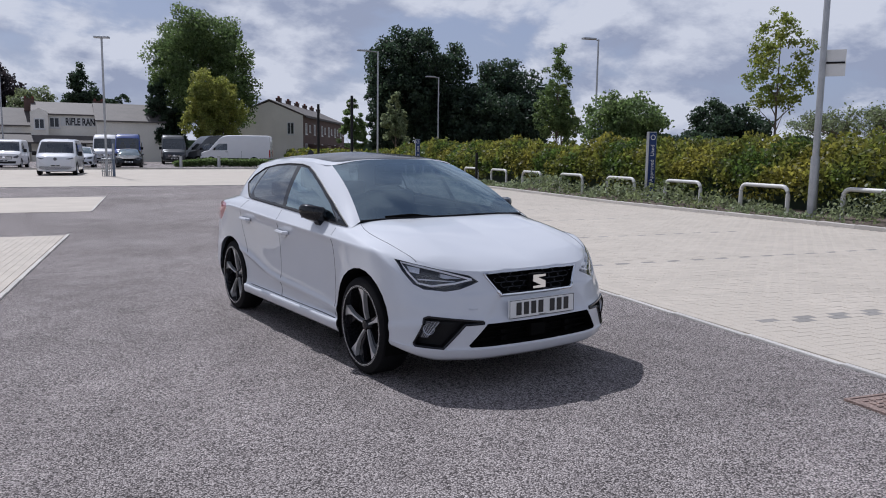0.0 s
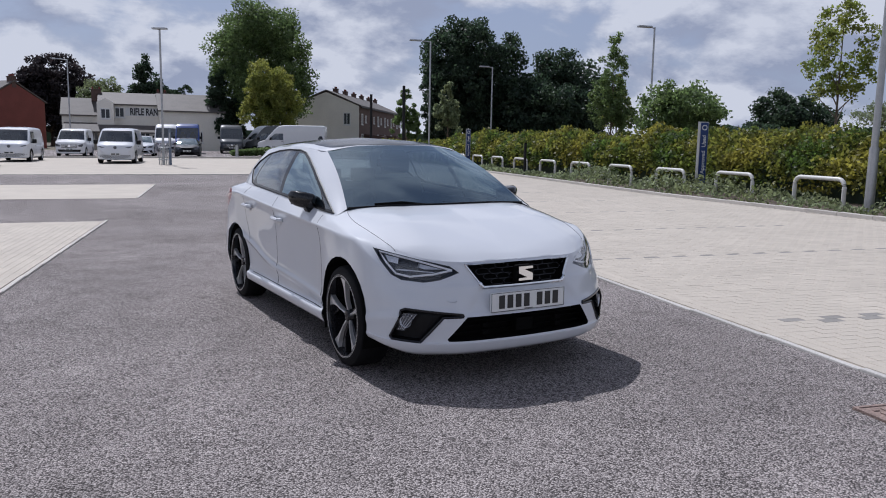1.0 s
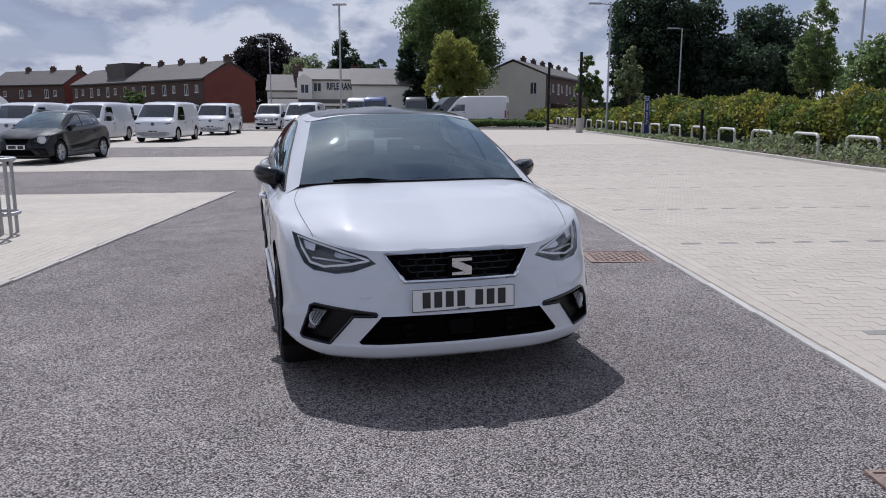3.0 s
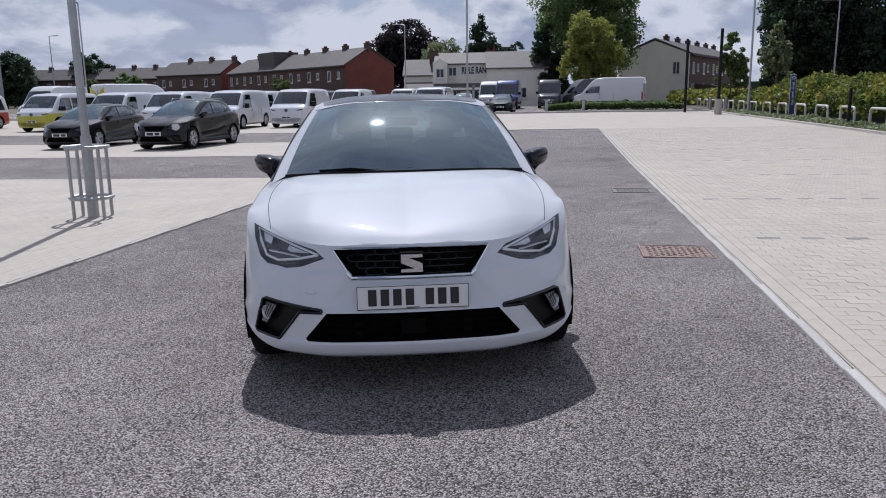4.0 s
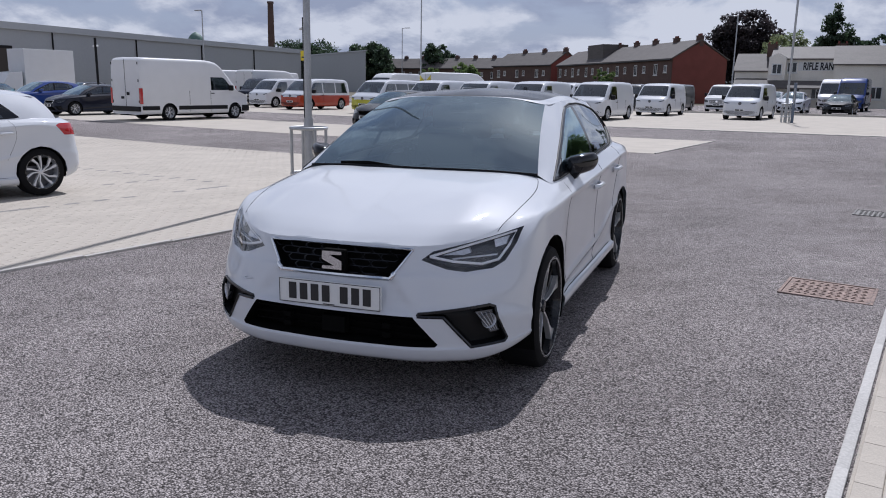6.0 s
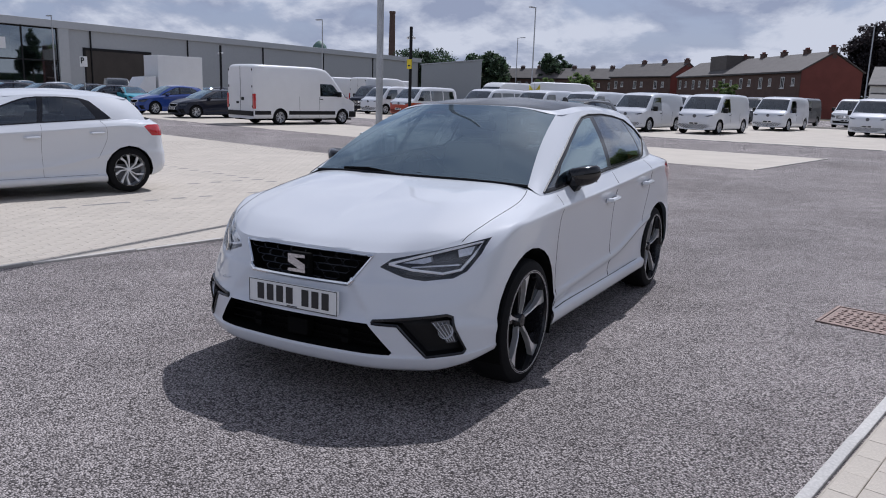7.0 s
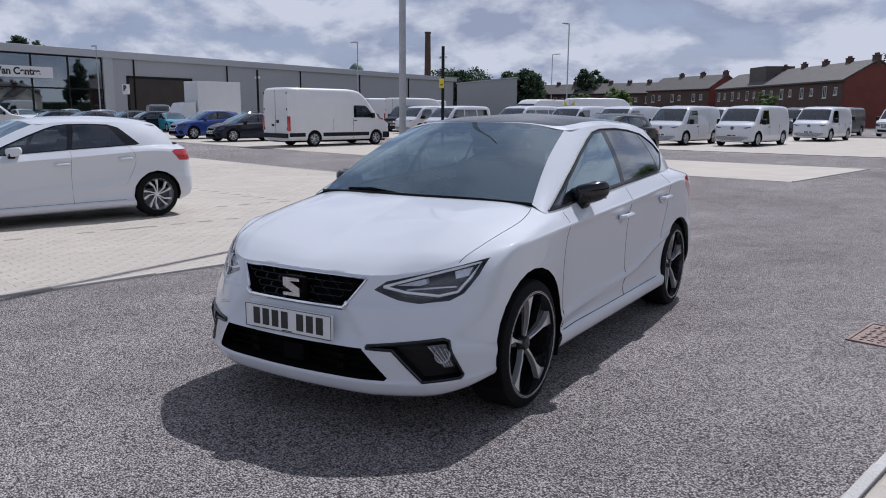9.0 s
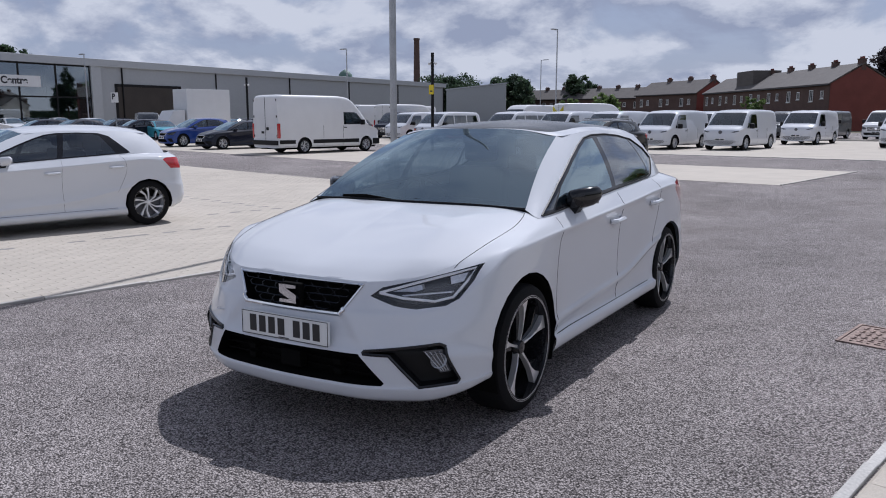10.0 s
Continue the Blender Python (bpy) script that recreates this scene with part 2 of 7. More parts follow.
def box(bm, x0, x1, y0, y1, z0, z1, bevel=0.0):
    r = bmesh.ops.create_cube(bm, size=1, matrix=Matrix.LocRotScale(((x0 + x1) / 2, (y0 + y1) / 2, (z0 + z1) / 2), None, (abs(x1 - x0), abs(y1 - y0), abs(z1 - z0))))
    if bevel:
        es = list({e for v in r["verts"] for e in v.link_edges})
        bmesh.ops.bevel(bm, geom=es, offset=bevel, segments=2, affect="EDGES", profile=0.6)
    return r["verts"]


def boxed(*a):
    bm = bmesh.new()
    box(bm, *a)
    return bm


def tube(bm, pts, r, sides=8, cap=True, r1=None):
    """Round bar along points; r to r1."""
    pts = [Vector(p) for p in pts]
    rings = []
    up = Vector((0, 0, 1))
    for i, p in enumerate(pts):
        d = (pts[min(i + 1, len(pts) - 1)] - pts[max(i - 1, 0)]).normalized()
        a = d.cross(up if abs(d.z) < 0.95 else Vector((1, 0, 0))).normalized()
        c = d.cross(a).normalized()
        k = r if r1 is None else r + (r1 - r) * i / (len(pts) - 1)
        rings.append([bm.verts.new(p + (a * math.cos(t) + c * math.sin(t)) * k) for t in (2 * math.pi * j / sides for j in range(sides))])
    for i in range(len(rings) - 1):
        for j in range(sides):
            bm.faces.new((rings[i][j], rings[i][(j + 1) % sides], rings[i + 1][(j + 1) % sides], rings[i + 1][j]))
    if cap:
        bm.faces.new(rings[0])
        bm.faces.new(rings[-1][::-1])
    bmesh.ops.recalc_face_normals(bm, faces=bm.faces[:])
    return bm


def tubed(pts, r, sides=8, r1=None):
    return tube(bmesh.new(), pts, r, sides, True, r1)


def lathe(bm, profile, segs=32, axis="x"):
    """Turn (radius, along) points about an axis."""
    rings = []
    for r, a in profile:
        ring = []
        for j in range(segs):
            t = 2 * math.pi * j / segs
            c, s = r * math.cos(t), r * math.sin(t)
            ring.append(bm.verts.new({"x": (a, c, s), "y": (c, a, s), "z": (c, s, a)}[axis]))
        rings.append(ring)
    for i in range(len(rings) - 1):
        for j in range(segs):
            bm.faces.new((rings[i][j], rings[i + 1][j], rings[i + 1][(j + 1) % segs], rings[i][(j + 1) % segs]))
    bmesh.ops.recalc_face_normals(bm, faces=bm.faces[:])
    return bm


def prism(bm, poly, axis, a, b):
    """Solid of a polygon drawn across an axis, from a to b along it."""
    f = {"x": lambda p, k: (k, p[0], p[1]), "y": lambda p, k: (p[0], k, p[1]), "z": lambda p, k: (p[0], p[1], k)}[axis]
    lo = [bm.verts.new(f(p, a)) for p in poly]
    hi = [bm.verts.new(f(p, b)) for p in poly]
    n = len(poly)
    bm.faces.new(lo)
    bm.faces.new(hi[::-1])
    for i in range(n):
        bm.faces.new((lo[i], hi[i], hi[(i + 1) % n], lo[(i + 1) % n]))
    bmesh.ops.recalc_face_normals(bm, faces=bm.faces[:])
    return bm


def prismed(*a):
    return prism(bmesh.new(), *a)


def quads_mesh(name, V, material, parent=None, per=4, kind="", label="", category="", smooth=False):
    """Many loose faces at once: V is (n, per, 3)."""
    n = len(V)
    me = bpy.data.meshes.new(name)
    me.from_pydata(V.reshape(-1, 3).tolist(), [], np.arange(n * per).reshape(n, per).tolist())
    me.materials.append(material)
    ob = new(name, me)
    if parent:
        ob.parent = parent
    return tagged(ob, label, category, "", kind)


LOT = pose(0, 0, 0, 0, 0, -13.8)      # the car park's own grid: x across the aisle, y along it


def ground_z(x, y):
    """The site falls gently away from the camera and rises towards the planting bed."""
    return 0.008 * (min(max(x, -8.0), 19.0) - 3.28) - 0.012 * (min(max(y, -6.0), 16.0) - 3.69) - 0.02


def lot(u, v, z=0.0, turn=0.0):
    m = LOT @ pose(u, v, 0, 0, 0, turn)
    return Matrix.Translation((0, 0, z + ground_z(m.translation.x, m.translation.y))) @ m


def on_slope(x, y, turn):
    """Standing square on the sloping ground, in world x and y."""
    lean = Matrix.Rotation(math.atan(-0.012), 4, "X") @ Matrix.Rotation(-math.atan(0.008), 4, "Y")
    return Matrix.Translation((x, y, ground_z(x, y))) @ lean @ pose(0, 0, 0, 0, 0, turn)


def sheet(name, u0, u1, v0, v1, z, material, step=1.0):
    """Flat covering laid over the sloping ground."""
    us = np.unique(np.concatenate([[u0, u1], np.arange(math.ceil(u0 / step) * step, u1, step)]))
    vs = np.unique(np.concatenate([[v0, v1], np.arange(math.ceil(v0 / step) * step, v1, step)]))
    V = []
    for a in us:
        for c in vs:
            w = LOT @ Vector((a, c, 0))
            V.append((a, c, z + ground_z(w.x, w.y)))
    n = len(vs)
    F = [(i * n + j, (i + 1) * n + j, (i + 1) * n + j + 1, i * n + j + 1) for i in range(len(us) - 1) for j in range(n - 1)]
    me = bpy.data.meshes.new(name)
    me.from_pydata(V, [], F)
    me.materials.append(material)
    for p in me.polygons:
        p.use_smooth = True
    ob = new(name, me)
    ob.matrix_basis = LOT.copy()
    return ob


# ---- ground ----
bm = bmesh.new()
bmesh.ops.create_grid(bm, x_segments=24, y_segments=24, size=1500)
tagged(part("ground", bm, M["earth"], m=pose(0, 0, -0.30)), "flat dry grassy earth reaching the horizon", "ground", kind="structure")
road = tagged(sheet("road", -80, 12.7, -30, 82, 0.0, M["asphalt"]), "grey stone-mastic asphalt of the car park aisles", "asphalt", kind="structure")
# ---- cars ----
from mathutils.bvhtree import BVHTree


def curve_at(table, y):
    return float(np.interp(y, [p[0] for p in table], [p[1] for p in table]))


def hermite(P, n):
    """Smooth refinement along the first axis of control points P (k, m, 3): n steps a span."""
    P = np.asarray(P, float)
    k = len(P)
    d = np.maximum(np.sqrt(((P[1:] - P[:-1]) ** 2).sum(-1)).mean(-1), 1e-4)
    t = np.concatenate([[0], np.cumsum(np.sqrt(d))])
    T = np.zeros_like(P)
    for i in range(k):
        if i == 0:
            T[i] = (P[1] - P[0]) / (t[1] - t[0])
        elif i == k - 1:
            T[i] = (P[-1] - P[-2]) / (t[-1] - t[-2])
        else:
            a, b = t[i] - t[i - 1], t[i + 1] - t[i]
            T[i] = ((P[i] - P[i - 1]) / a * b + (P[i + 1] - P[i]) / b * a) / (a + b)
    out = []
    for i in range(k - 1):
        h = t[i + 1] - t[i]
        for j in range(n):
            s = j / n
            out.append((2 * s ** 3 - 3 * s * s + 1) * P[i] + (s ** 3 - 2 * s * s + s) * h * T[i] + (-2 * s ** 3 + 3 * s * s) * P[i + 1] + (s ** 3 - s * s) * h * T[i + 1])
    out.append(P[-1])
    return np.array(out)


def swap(G):
    return np.swapaxes(G, 0, 1)


def mirrored_ends(P):
    """Refine a half outline whose first and last points lie on the mirror plane x = 0."""
    flip = np.array([-1, 1, 1])
    return np.concatenate([[P[1] * flip], P, [P[-2] * flip]])


def grid_faces(bm, G, sides=(1, -1)):
    """Faces of a grid of points (s, r, 3) and of its mirror image."""
    for flip in sides:
        vs = [[bm.verts.new((p[0] * flip, p[1], p[2])) for p in row] for row in G]
        for i in range(len(vs) - 1):
            for j in range(len(vs[0]) - 1):
                q = (vs[i][j], vs[i][j + 1], vs[i + 1][j + 1], vs[i + 1][j])
                try:
                    bm.faces.new(q[::-1] if flip > 0 else q)
                except ValueError:
                    pass


def inside(p, poly):
    c = False
    for i in range(len(poly)):
        (x0, y0), (x1, y1) = poly[i - 1], poly[i]
        if (y0 > p[1]) != (y1 > p[1]) and p[0] < (x1 - x0) * (p[1] - y0) / (y1 - y0) + x0:
            c = not c
    return c


def cut_out(bm, poly, axes, keep):
    """Cut a polygon, drawn on two axes, through the faces that keep() admits, and take it out as a mesh of its own."""
    a, b = axes
    lo = [min(p[k] for p in poly) - 0.03 for k in (0, 1)]
    hi = [max(p[k] for p in poly) + 0.03 for k in (0, 1)]

    def near():
        return [f for f in bm.faces if keep(f.calc_center_median()) and all(lo[k] < max(v.co[ax] for v in f.verts) and min(v.co[ax] for v in f.verts) < hi[k] for k, ax in ((0, a), (1, b)))]
    for i in range(len(poly)):
        p, q = poly[i - 1], poly[i]
        co, no = [0, 0, 0], [0, 0, 0]
        co[a], co[b] = p
        no[a], no[b] = q[1] - p[1], p[0] - q[0]
        fs = near()
        geom = list({e for f in fs for e in f.edges}) + fs + list({v for f in fs for v in f.verts})
        bmesh.ops.bisect_plane(bm, geom=geom, plane_co=co, plane_no=Vector(no).normalized(), dist=1e-5)
    hit = [f for f in near() if inside((f.calc_center_median()[a], f.calc_center_median()[b]), poly)]
    out = bmesh.new()
    vm = {}
    for f in hit:
        vs = []
        for v in f.verts:
            if v not in vm:
                vm[v] = out.verts.new(v.co)
            vs.append(vm[v])
        try:
            out.faces.new(vs)
        except ValueError:
            pass
    bmesh.ops.delete(bm, geom=hit, context="FACES")
    bmesh.ops.remove_doubles(out, verts=out.verts[:], dist=1e-5)
    out.normal_update()
    return out


def tub(src, vec, shrink=1.0):
    """The hollow behind an opening: its walls and its floor, moved by vec."""
    bm = src.copy()
    r = bmesh.ops.extrude_face_region(bm, geom=bm.faces[:])
    vs = [g for g in r["geom"] if isinstance(g, bmesh.types.BMVert)]
    mid = sum((v.co for v in vs), Vector()) / max(len(vs), 1)
    for v in vs:
        v.co = mid + (v.co - mid) * shrink + Vector(vec)
    new_f = set(g for g in r["geom"] if isinstance(g, bmesh.types.BMFace))
    old = [f for f in bm.faces if f not in new_f and all(v not in set(vs) for v in f.verts)]
    bmesh.ops.delete(bm, geom=old, context="FACES_ONLY")
    bmesh.ops.recalc_face_normals(bm, faces=bm.faces[:])
    return bm


def rim_line(src):
    """The outline of a cut-out, as a closed loop of points."""
    es = [e for e in src.edges if len(e.link_faces) == 1]
    nxt = {}
    for e in es:
        for v, w in ((e.verts[0], e.verts[1]), (e.verts[1], e.verts[0])):
            nxt.setdefault(v, []).append(w)
    loops, seen = [], set()
    for v0 in nxt:
        if v0 in seen:
            continue
        loop, v = [v0], v0
        seen.add(v0)
        while True:
            w = next((w for w in nxt[v] if w not in seen), None)
            if w is None:
                break
            seen.add(w)
            loop.append(w)
            v = w
        loops.append([v.co.copy() for v in loop])
    return max(loops, key=len) if loops else []


# lower body: outline in plan, front centre round the flank to rear centre (x, y back from the nose)
PLAN = [(0, 0.0), (0.22, 0.010), (0.42, 0.036), (0.58, 0.105), (0.70, 0.190), (0.80, 0.305), (0.862, 0.455), (0.886, 0.62), (0.890, 0.805), (0.886, 1.02), (0.880, 1.30), (0.883, 1.80), (0.887, 2.4), (0.890, 2.95), (0.893, 3.37), (0.884, 3.70), (0.81, 3.93), (0.45, 4.02), (0, 4.045)]
# rows from sill to top edge: height and inset from that outline, at the front and rear
FRONT = [(0.165, 0.075), (0.192, 0.026), (0.243, 0.002), (0.258, 0.008), (0.36, 0.004), (0.40, 0.004), (0.44, 0.020), (0.48, 0.032), (0.53, 0.046), (0.568, 0.058), (0.588, 0.070), (0.645, 0.092), (0.70, 0.115)]
REAR = [(0.25, 0.10), (0.28, 0.05), (0.33, 0.02), (0.40, 0.0), (0.47, 0.0), (0.53, 0.0), (0.58, 0.01), (0.64, 0.02), (0.74, 0.03), (0.84, 0.035), (0.90, 0.05), (0.96, 0.08), (1.03, 0.11)]
# the edge where bonnet and glass begin
TOP = [(0, 0.118, 0.700), (0.20, 0.124, 0.700), (0.385, 0.140, 0.700), (0.53, 0.222, 0.710), (0.628, 0.318, 0.735), (0.692, 0.41, 0.768), (0.724, 0.52, 0.803), (0.742, 0.64, 0.835), (0.757, 0.80, 0.864), (0.788, 1.115, 0.904), (0.806, 1.30, 0.918), (0.816, 1.80, 0.950), (0.823, 2.40, 0.985), (0.816, 2.95, 1.012), (0.776, 3.37, 1.026), (0.695, 3.66, 1.018), (0.60, 3.80, 1.015), (0.42, 3.90, 1.03), (0, 3.93, 1.03)]
SHOULDER = [(0.3, 0.74), (0.47, 0.778), (0.65, 0.796), (0.85, 0.812), (1.1, 0.832), (1.6, 0.858), (2.2, 0.884), (2.9, 0.925), (3.5, 0.948)]
LOW_CREASE = [(0.9, 0.340), (1.4, 0.362), (1.9, 0.395), (2.4, 0.425), (2.7, 0.468), (2.95, 0.530), (3.4, 0.600)]
N_ROW = 13


def body_ring():
    n = len(PLAN)
    P = np.zeros((n, N_ROW, 3))
    for i, (x, y) in enumerate(PLAN):
        a, b = PLAN[max(i - 1, 0)], PLAN[min(i + 1, n - 1)]
        d = Vector((b[0] - a[0], b[1] - a[1]))
        nrm = Vector((d.y, -d.x)).normalized() if 0 < i < n - 1 else Vector((0, -1 if i == 0 else 1))
        wf = (1, 1, 1, 1, 0.94, 0.68, 0.30)[i] if i < 7 else 0.0
        wr = 0.0 if i < 15 else 0.5 if i == 15 else 1.0
        sh, lc = curve_at(SHOULDER, y), curve_at(LOW_CREASE, y)
        top = TOP[i][2]
        flat = 0.3 if y < 1.1 or y > 3.1 else 1.0           # the doors are hollowed, the wings are not
        lean = curve_at([(0.4, 0.046), (0.65, 0.040), (0.85, 0.030), (1.1, 0.010), (1.4, 0.0)], y)   # the front wings draw in above the wheel
        tuck = curve_at([(0.2, 0.0), (0.3, 0.02), (0.46, 0.05), (0.62, 0.055), (0.8, 0.0)], y) if i < 9 else 0.0
        flank = [(0.165, 0.085), (0.195, 0.024), (0.258, 0.010), (0.284, 0.038 * flat), (lc - 0.045, 0.037 * flat), (lc, 0.020 * flat), (lc + 0.04, 0.033 * flat), ((lc + sh) / 2 + 0.02, 0.030 * flat + lean * 0.3), (sh - 0.05, 0.014 * flat + lean * 0.75), (sh, lean), (sh + 0.014, 0.009 + lean), (sh + (top - sh) * 0.55, 0.034 + lean), (top, 0.07)]
        for r in range(N_ROW):
            z = FRONT[r][0] * wf + REAR[r][0] * wr + flank[r][0] * (1 - wf - wr)
            k = FRONT[r][1] * wf + REAR[r][1] * wr + flank[r][1] * (1 - wf - wr)
            if r < 3:
                z += tuck * (1, 1, 0.4)[r]
            if 4 <= i <= 5 and r >= 8:
                k *= 1.25
            P[i, r] = (x - nrm.x * k if 0 < i < n - 1 else 0, y - nrm.y * k, z)
        P[i, -1] = TOP[i]
        if 4 <= i <= 6:
            P[i, -2] = P[i, -3] * 0.5 + P[i, -1] * 0.5 + np.array([nrm.x * 0.012, nrm.y * 0.012, 0.008])
    return P


HOOD_C = [(0.118, 0.700), (0.17, 0.729), (0.25, 0.759), (0.37, 0.797), (0.50, 0.832), (0.64, 0.866), (0.78, 0.896), (0.94, 0.930), (1.07, 0.957)]
# glasshouse: foot and head of each upright, windscreen centre round to rear window centre
GLASS_FOOT = [(0, 1.07, 0.957), (0.40, 1.082, 0.957), (0.700, 1.110, 0.946), (0.788, 1.115, 0.904), (0.812, 1.60, 0.937), (0.821, 2.2, 0.973), (0.818, 2.8, 1.005), (0.806, 3.15, 1.022), (0.758, 3.45, 1.024), (0.640, 3.74, 1.015), (0, 3.93, 1.03)]
GLASS_HEAD = [(0, 1.79, 1.365), (0.34, 1.805, 1.358), (0.555, 1.855, 1.322), (0.592, 2.02, 1.332), (0.604, 2.20, 1.348), (0.609, 2.52, 1.354), (0.603, 2.85, 1.343), (0.596, 3.10, 1.336), (0.578, 3.34, 1.316), (0.53, 3.53, 1.300), (0, 3.64, 1.34)]
ROOF_C = [(1.79, 1.365), (1.88, 1.384), (1.99, 1.400), (2.10, 1.411), (2.32, 1.424), (2.58, 1.430), (2.87, 1.426), (3.12, 1.414), (3.36, 1.394), (3.52, 1.372), (3.64, 1.35)]
# side glass as drawn on the flank (y, z): the whole daylight opening and its panes
OPENING = [(1.135, 0.917), (1.60, 0.950), (2.20, 0.985), (2.93, 1.022), (3.03, 1.036), (3.25, 1.150), (3.20, 1.215), (3.03, 1.288), (2.80, 1.316), (2.52, 1.329), (2.25, 1.325), (2.10, 1.306), (1.96, 1.264), (1.75, 1.186), (1.45, 1.062)]
PANE_F = [(1.30, 0.947), (1.60, 0.967), (2.175, 1.000), (2.255, 1.305), (2.13, 1.296), (1.98, 1.250), (1.75, 1.166), (1.47, 1.048)]
PANE_R = [(2.245, 1.004), (2.90, 1.038), (2.985, 1.085), (2.945, 1.288), (2.80, 1.302), (2.52, 1.314), (2.335, 1.310)]
PANE_Q = [(3.015, 1.058), (3.065, 1.070), (3.225, 1.152), (3.185, 1.205), (3.02, 1.270), (2.985, 1.278)]
OPENING_W = OPENING[:3] + [(3.10, 1.030), (3.17, 1.042), (2.93, 1.275), (2.80, 1.316)] + OPENING[9:]
PANE_W = [(2.245, 1.004), (2.96, 1.040), (2.80, 1.285), (2.70, 1.302), (2.52, 1.314), (2.335, 1.310)]
PANE_A = [(1.185, 0.935), (1.27, 0.941), (1.42, 1.026)]


def wheel(parent, x, y, r, width, side, res, style, drop=0.0):
    """Tyre, rim barrel, disc and spokes; side is +1 on the car's left."""
    k_in = 0.77 if style == "dark" else 0.68
    w = part("wheel", lathe(bmesh.new(), [(r * k_in, -width / 2), (r * (k_in + 0.04), -width / 2 - 0.003), (r * 0.90, -width * 0.495), (r * 0.97, -width * 0.44), (r, -width * 0.34), (r, width * 0.34), (r * 0.97, width * 0.44), (r * 0.90, width * 0.495), (r * (k_in + 0.04), width / 2 + 0.003), (r * k_in, width / 2)], 18 + 14 * res, "x"), M["rubber"], parent, "black low-profile tyre on a dark rim", smooth=True, m=pose(x, y, r - drop))
    rr = r * (0.825 if style == "dark" else 0.735)
    part("rim", lathe(bmesh.new(), [(rr * 1.01, side * width * 0.495), (rr * 1.0, side * width * 0.512), (rr * 0.965, side * width * 0.512), (rr * 0.955, side * width * 0.49)], 18 + 14 * res, "x"), M["alloy_face"], w, "bright rim edge", smooth=True)
    part("rim_barrel", lathe(bmesh.new(), [(rr * 0.957, side * width * 0.49), (rr * 0.935, side * width * 0.38), (rr * 0.90, -side * width * 0.4)], 18 + 14 * res, "x"), M["black_gloss" if style == "dark" else "lamp_inner"], w, smooth=True)
    part("brake_disc", lathe(bmesh.new(), [(0.001, 0.0), (rr * 0.93, 0.0), (rr * 0.93, -side * 0.02)], 24, "x"), M["black_matt" if style == "dark" else "lamp_dark"], w)
    n = 5
    bm_d, bm_s = bmesh.new(), bmesh.new()
    face = side * width * 0.44
    for k in range(n):
        a = 2 * math.pi * k / n + 0.3

        def pt(rad, ang, depth):
            return (face - side * depth, rad * rr * math.cos(a + ang), rad * rr * math.sin(a + ang))
        if style == "dark":
            # broad black spoke with a bright machined blade down one edge
            blade = [pt(0.13, side * -0.22, 0.028), pt(0.13, side * 0.22, 0.028), pt(0.35, side * 0.05, 0.014), pt(0.62, side * 0.045, 0.008), pt(0.80, side * 0.10, 0.004), pt(0.97, side * 0.22, 0.002), pt(0.97, side * -0.11, 0.002), pt(0.66, side * -0.045, 0.008), pt(0.35, side * -0.05, 0.016)]
            arm = [pt(0.15, side * 0.1, 0.040), pt(0.15, side * 0.5, 0.040), pt(0.6, side * 0.24, 0.034), pt(0.95, side * 0.50, 0.024), pt(0.95, side * 0.2, 0.024), pt(0.55, side * 0.05, 0.032)]
            sets = ((bm_s, blade), (bm_d, arm))
        else:
            sets = ((bm_s, [pt(0.12, -0.42, 0.02), pt(0.12, 0.05, 0.02), pt(0.55, 0.04, 0.01), pt(0.96, 0.15, 0.004), pt(0.96, -0.02, 0.004), pt(0.5, -0.10, 0.01)]), (bm_s, [pt(0.12, 0.05, 0.02), pt(0.12, 0.5, 0.02), pt(0.5, 0.44, 0.01), pt(0.96, 0.70, 0.004), pt(0.96, 0.54, 0.004), pt(0.55, 0.32, 0.01)]))
        for b, ps in sets:
            f = b.faces.new([b.verts.new(p) for p in ps])
            e = bmesh.ops.extrude_face_region(b, geom=[f])
            bmesh.ops.translate(b, vec=(-side * 0.03, 0, 0), verts=[g for g in e["geom"] if isinstance(g, bmesh.types.BMVert)])
    for b in (bm_d, bm_s):
        bmesh.ops.recalc_face_normals(b, faces=b.faces[:])
    lathe(bm_d, [(0.001, face - side * 0.014), (rr * 0.12, face - side * 0.018), (rr * 0.17, face - side * 0.05)], 16, "x")
    part("spokes", bm_s, M["alloy_face" if style == "dark" else "wheel_silver"], w, "bright machined spokes")
    part("hub", bm_d, M["black_gloss" if style == "dark" else "wheel_silver"], w)
    return w


def seat(parent, x, y, z):
    bm = bmesh.new()
    box(bm, x - 0.25, x + 0.25, y - 0.28, y + 0.22, z, z + 0.18, 0.05)
    vs = box(bm, x - 0.24, x + 0.24, y + 0.18, y + 0.32, z + 0.10, z + 0.68, 0.06)
    bmesh.ops.rotate(bm, verts=list({v for v in bm.verts if v.co.y > y + 0.15 and v.co.z > z + 0.08}), cent=(x, y + 0.25, z + 0.1), matrix=Euler((-0.22, 0, 0)).to_matrix())
    box(bm, x - 0.13, x + 0.13, y + 0.34, y + 0.44, z + 0.70, z + 0.89, 0.04)
    return part("seat", bm, M["seat_cloth"], parent, "dark cloth seat with headrest", smooth=True)


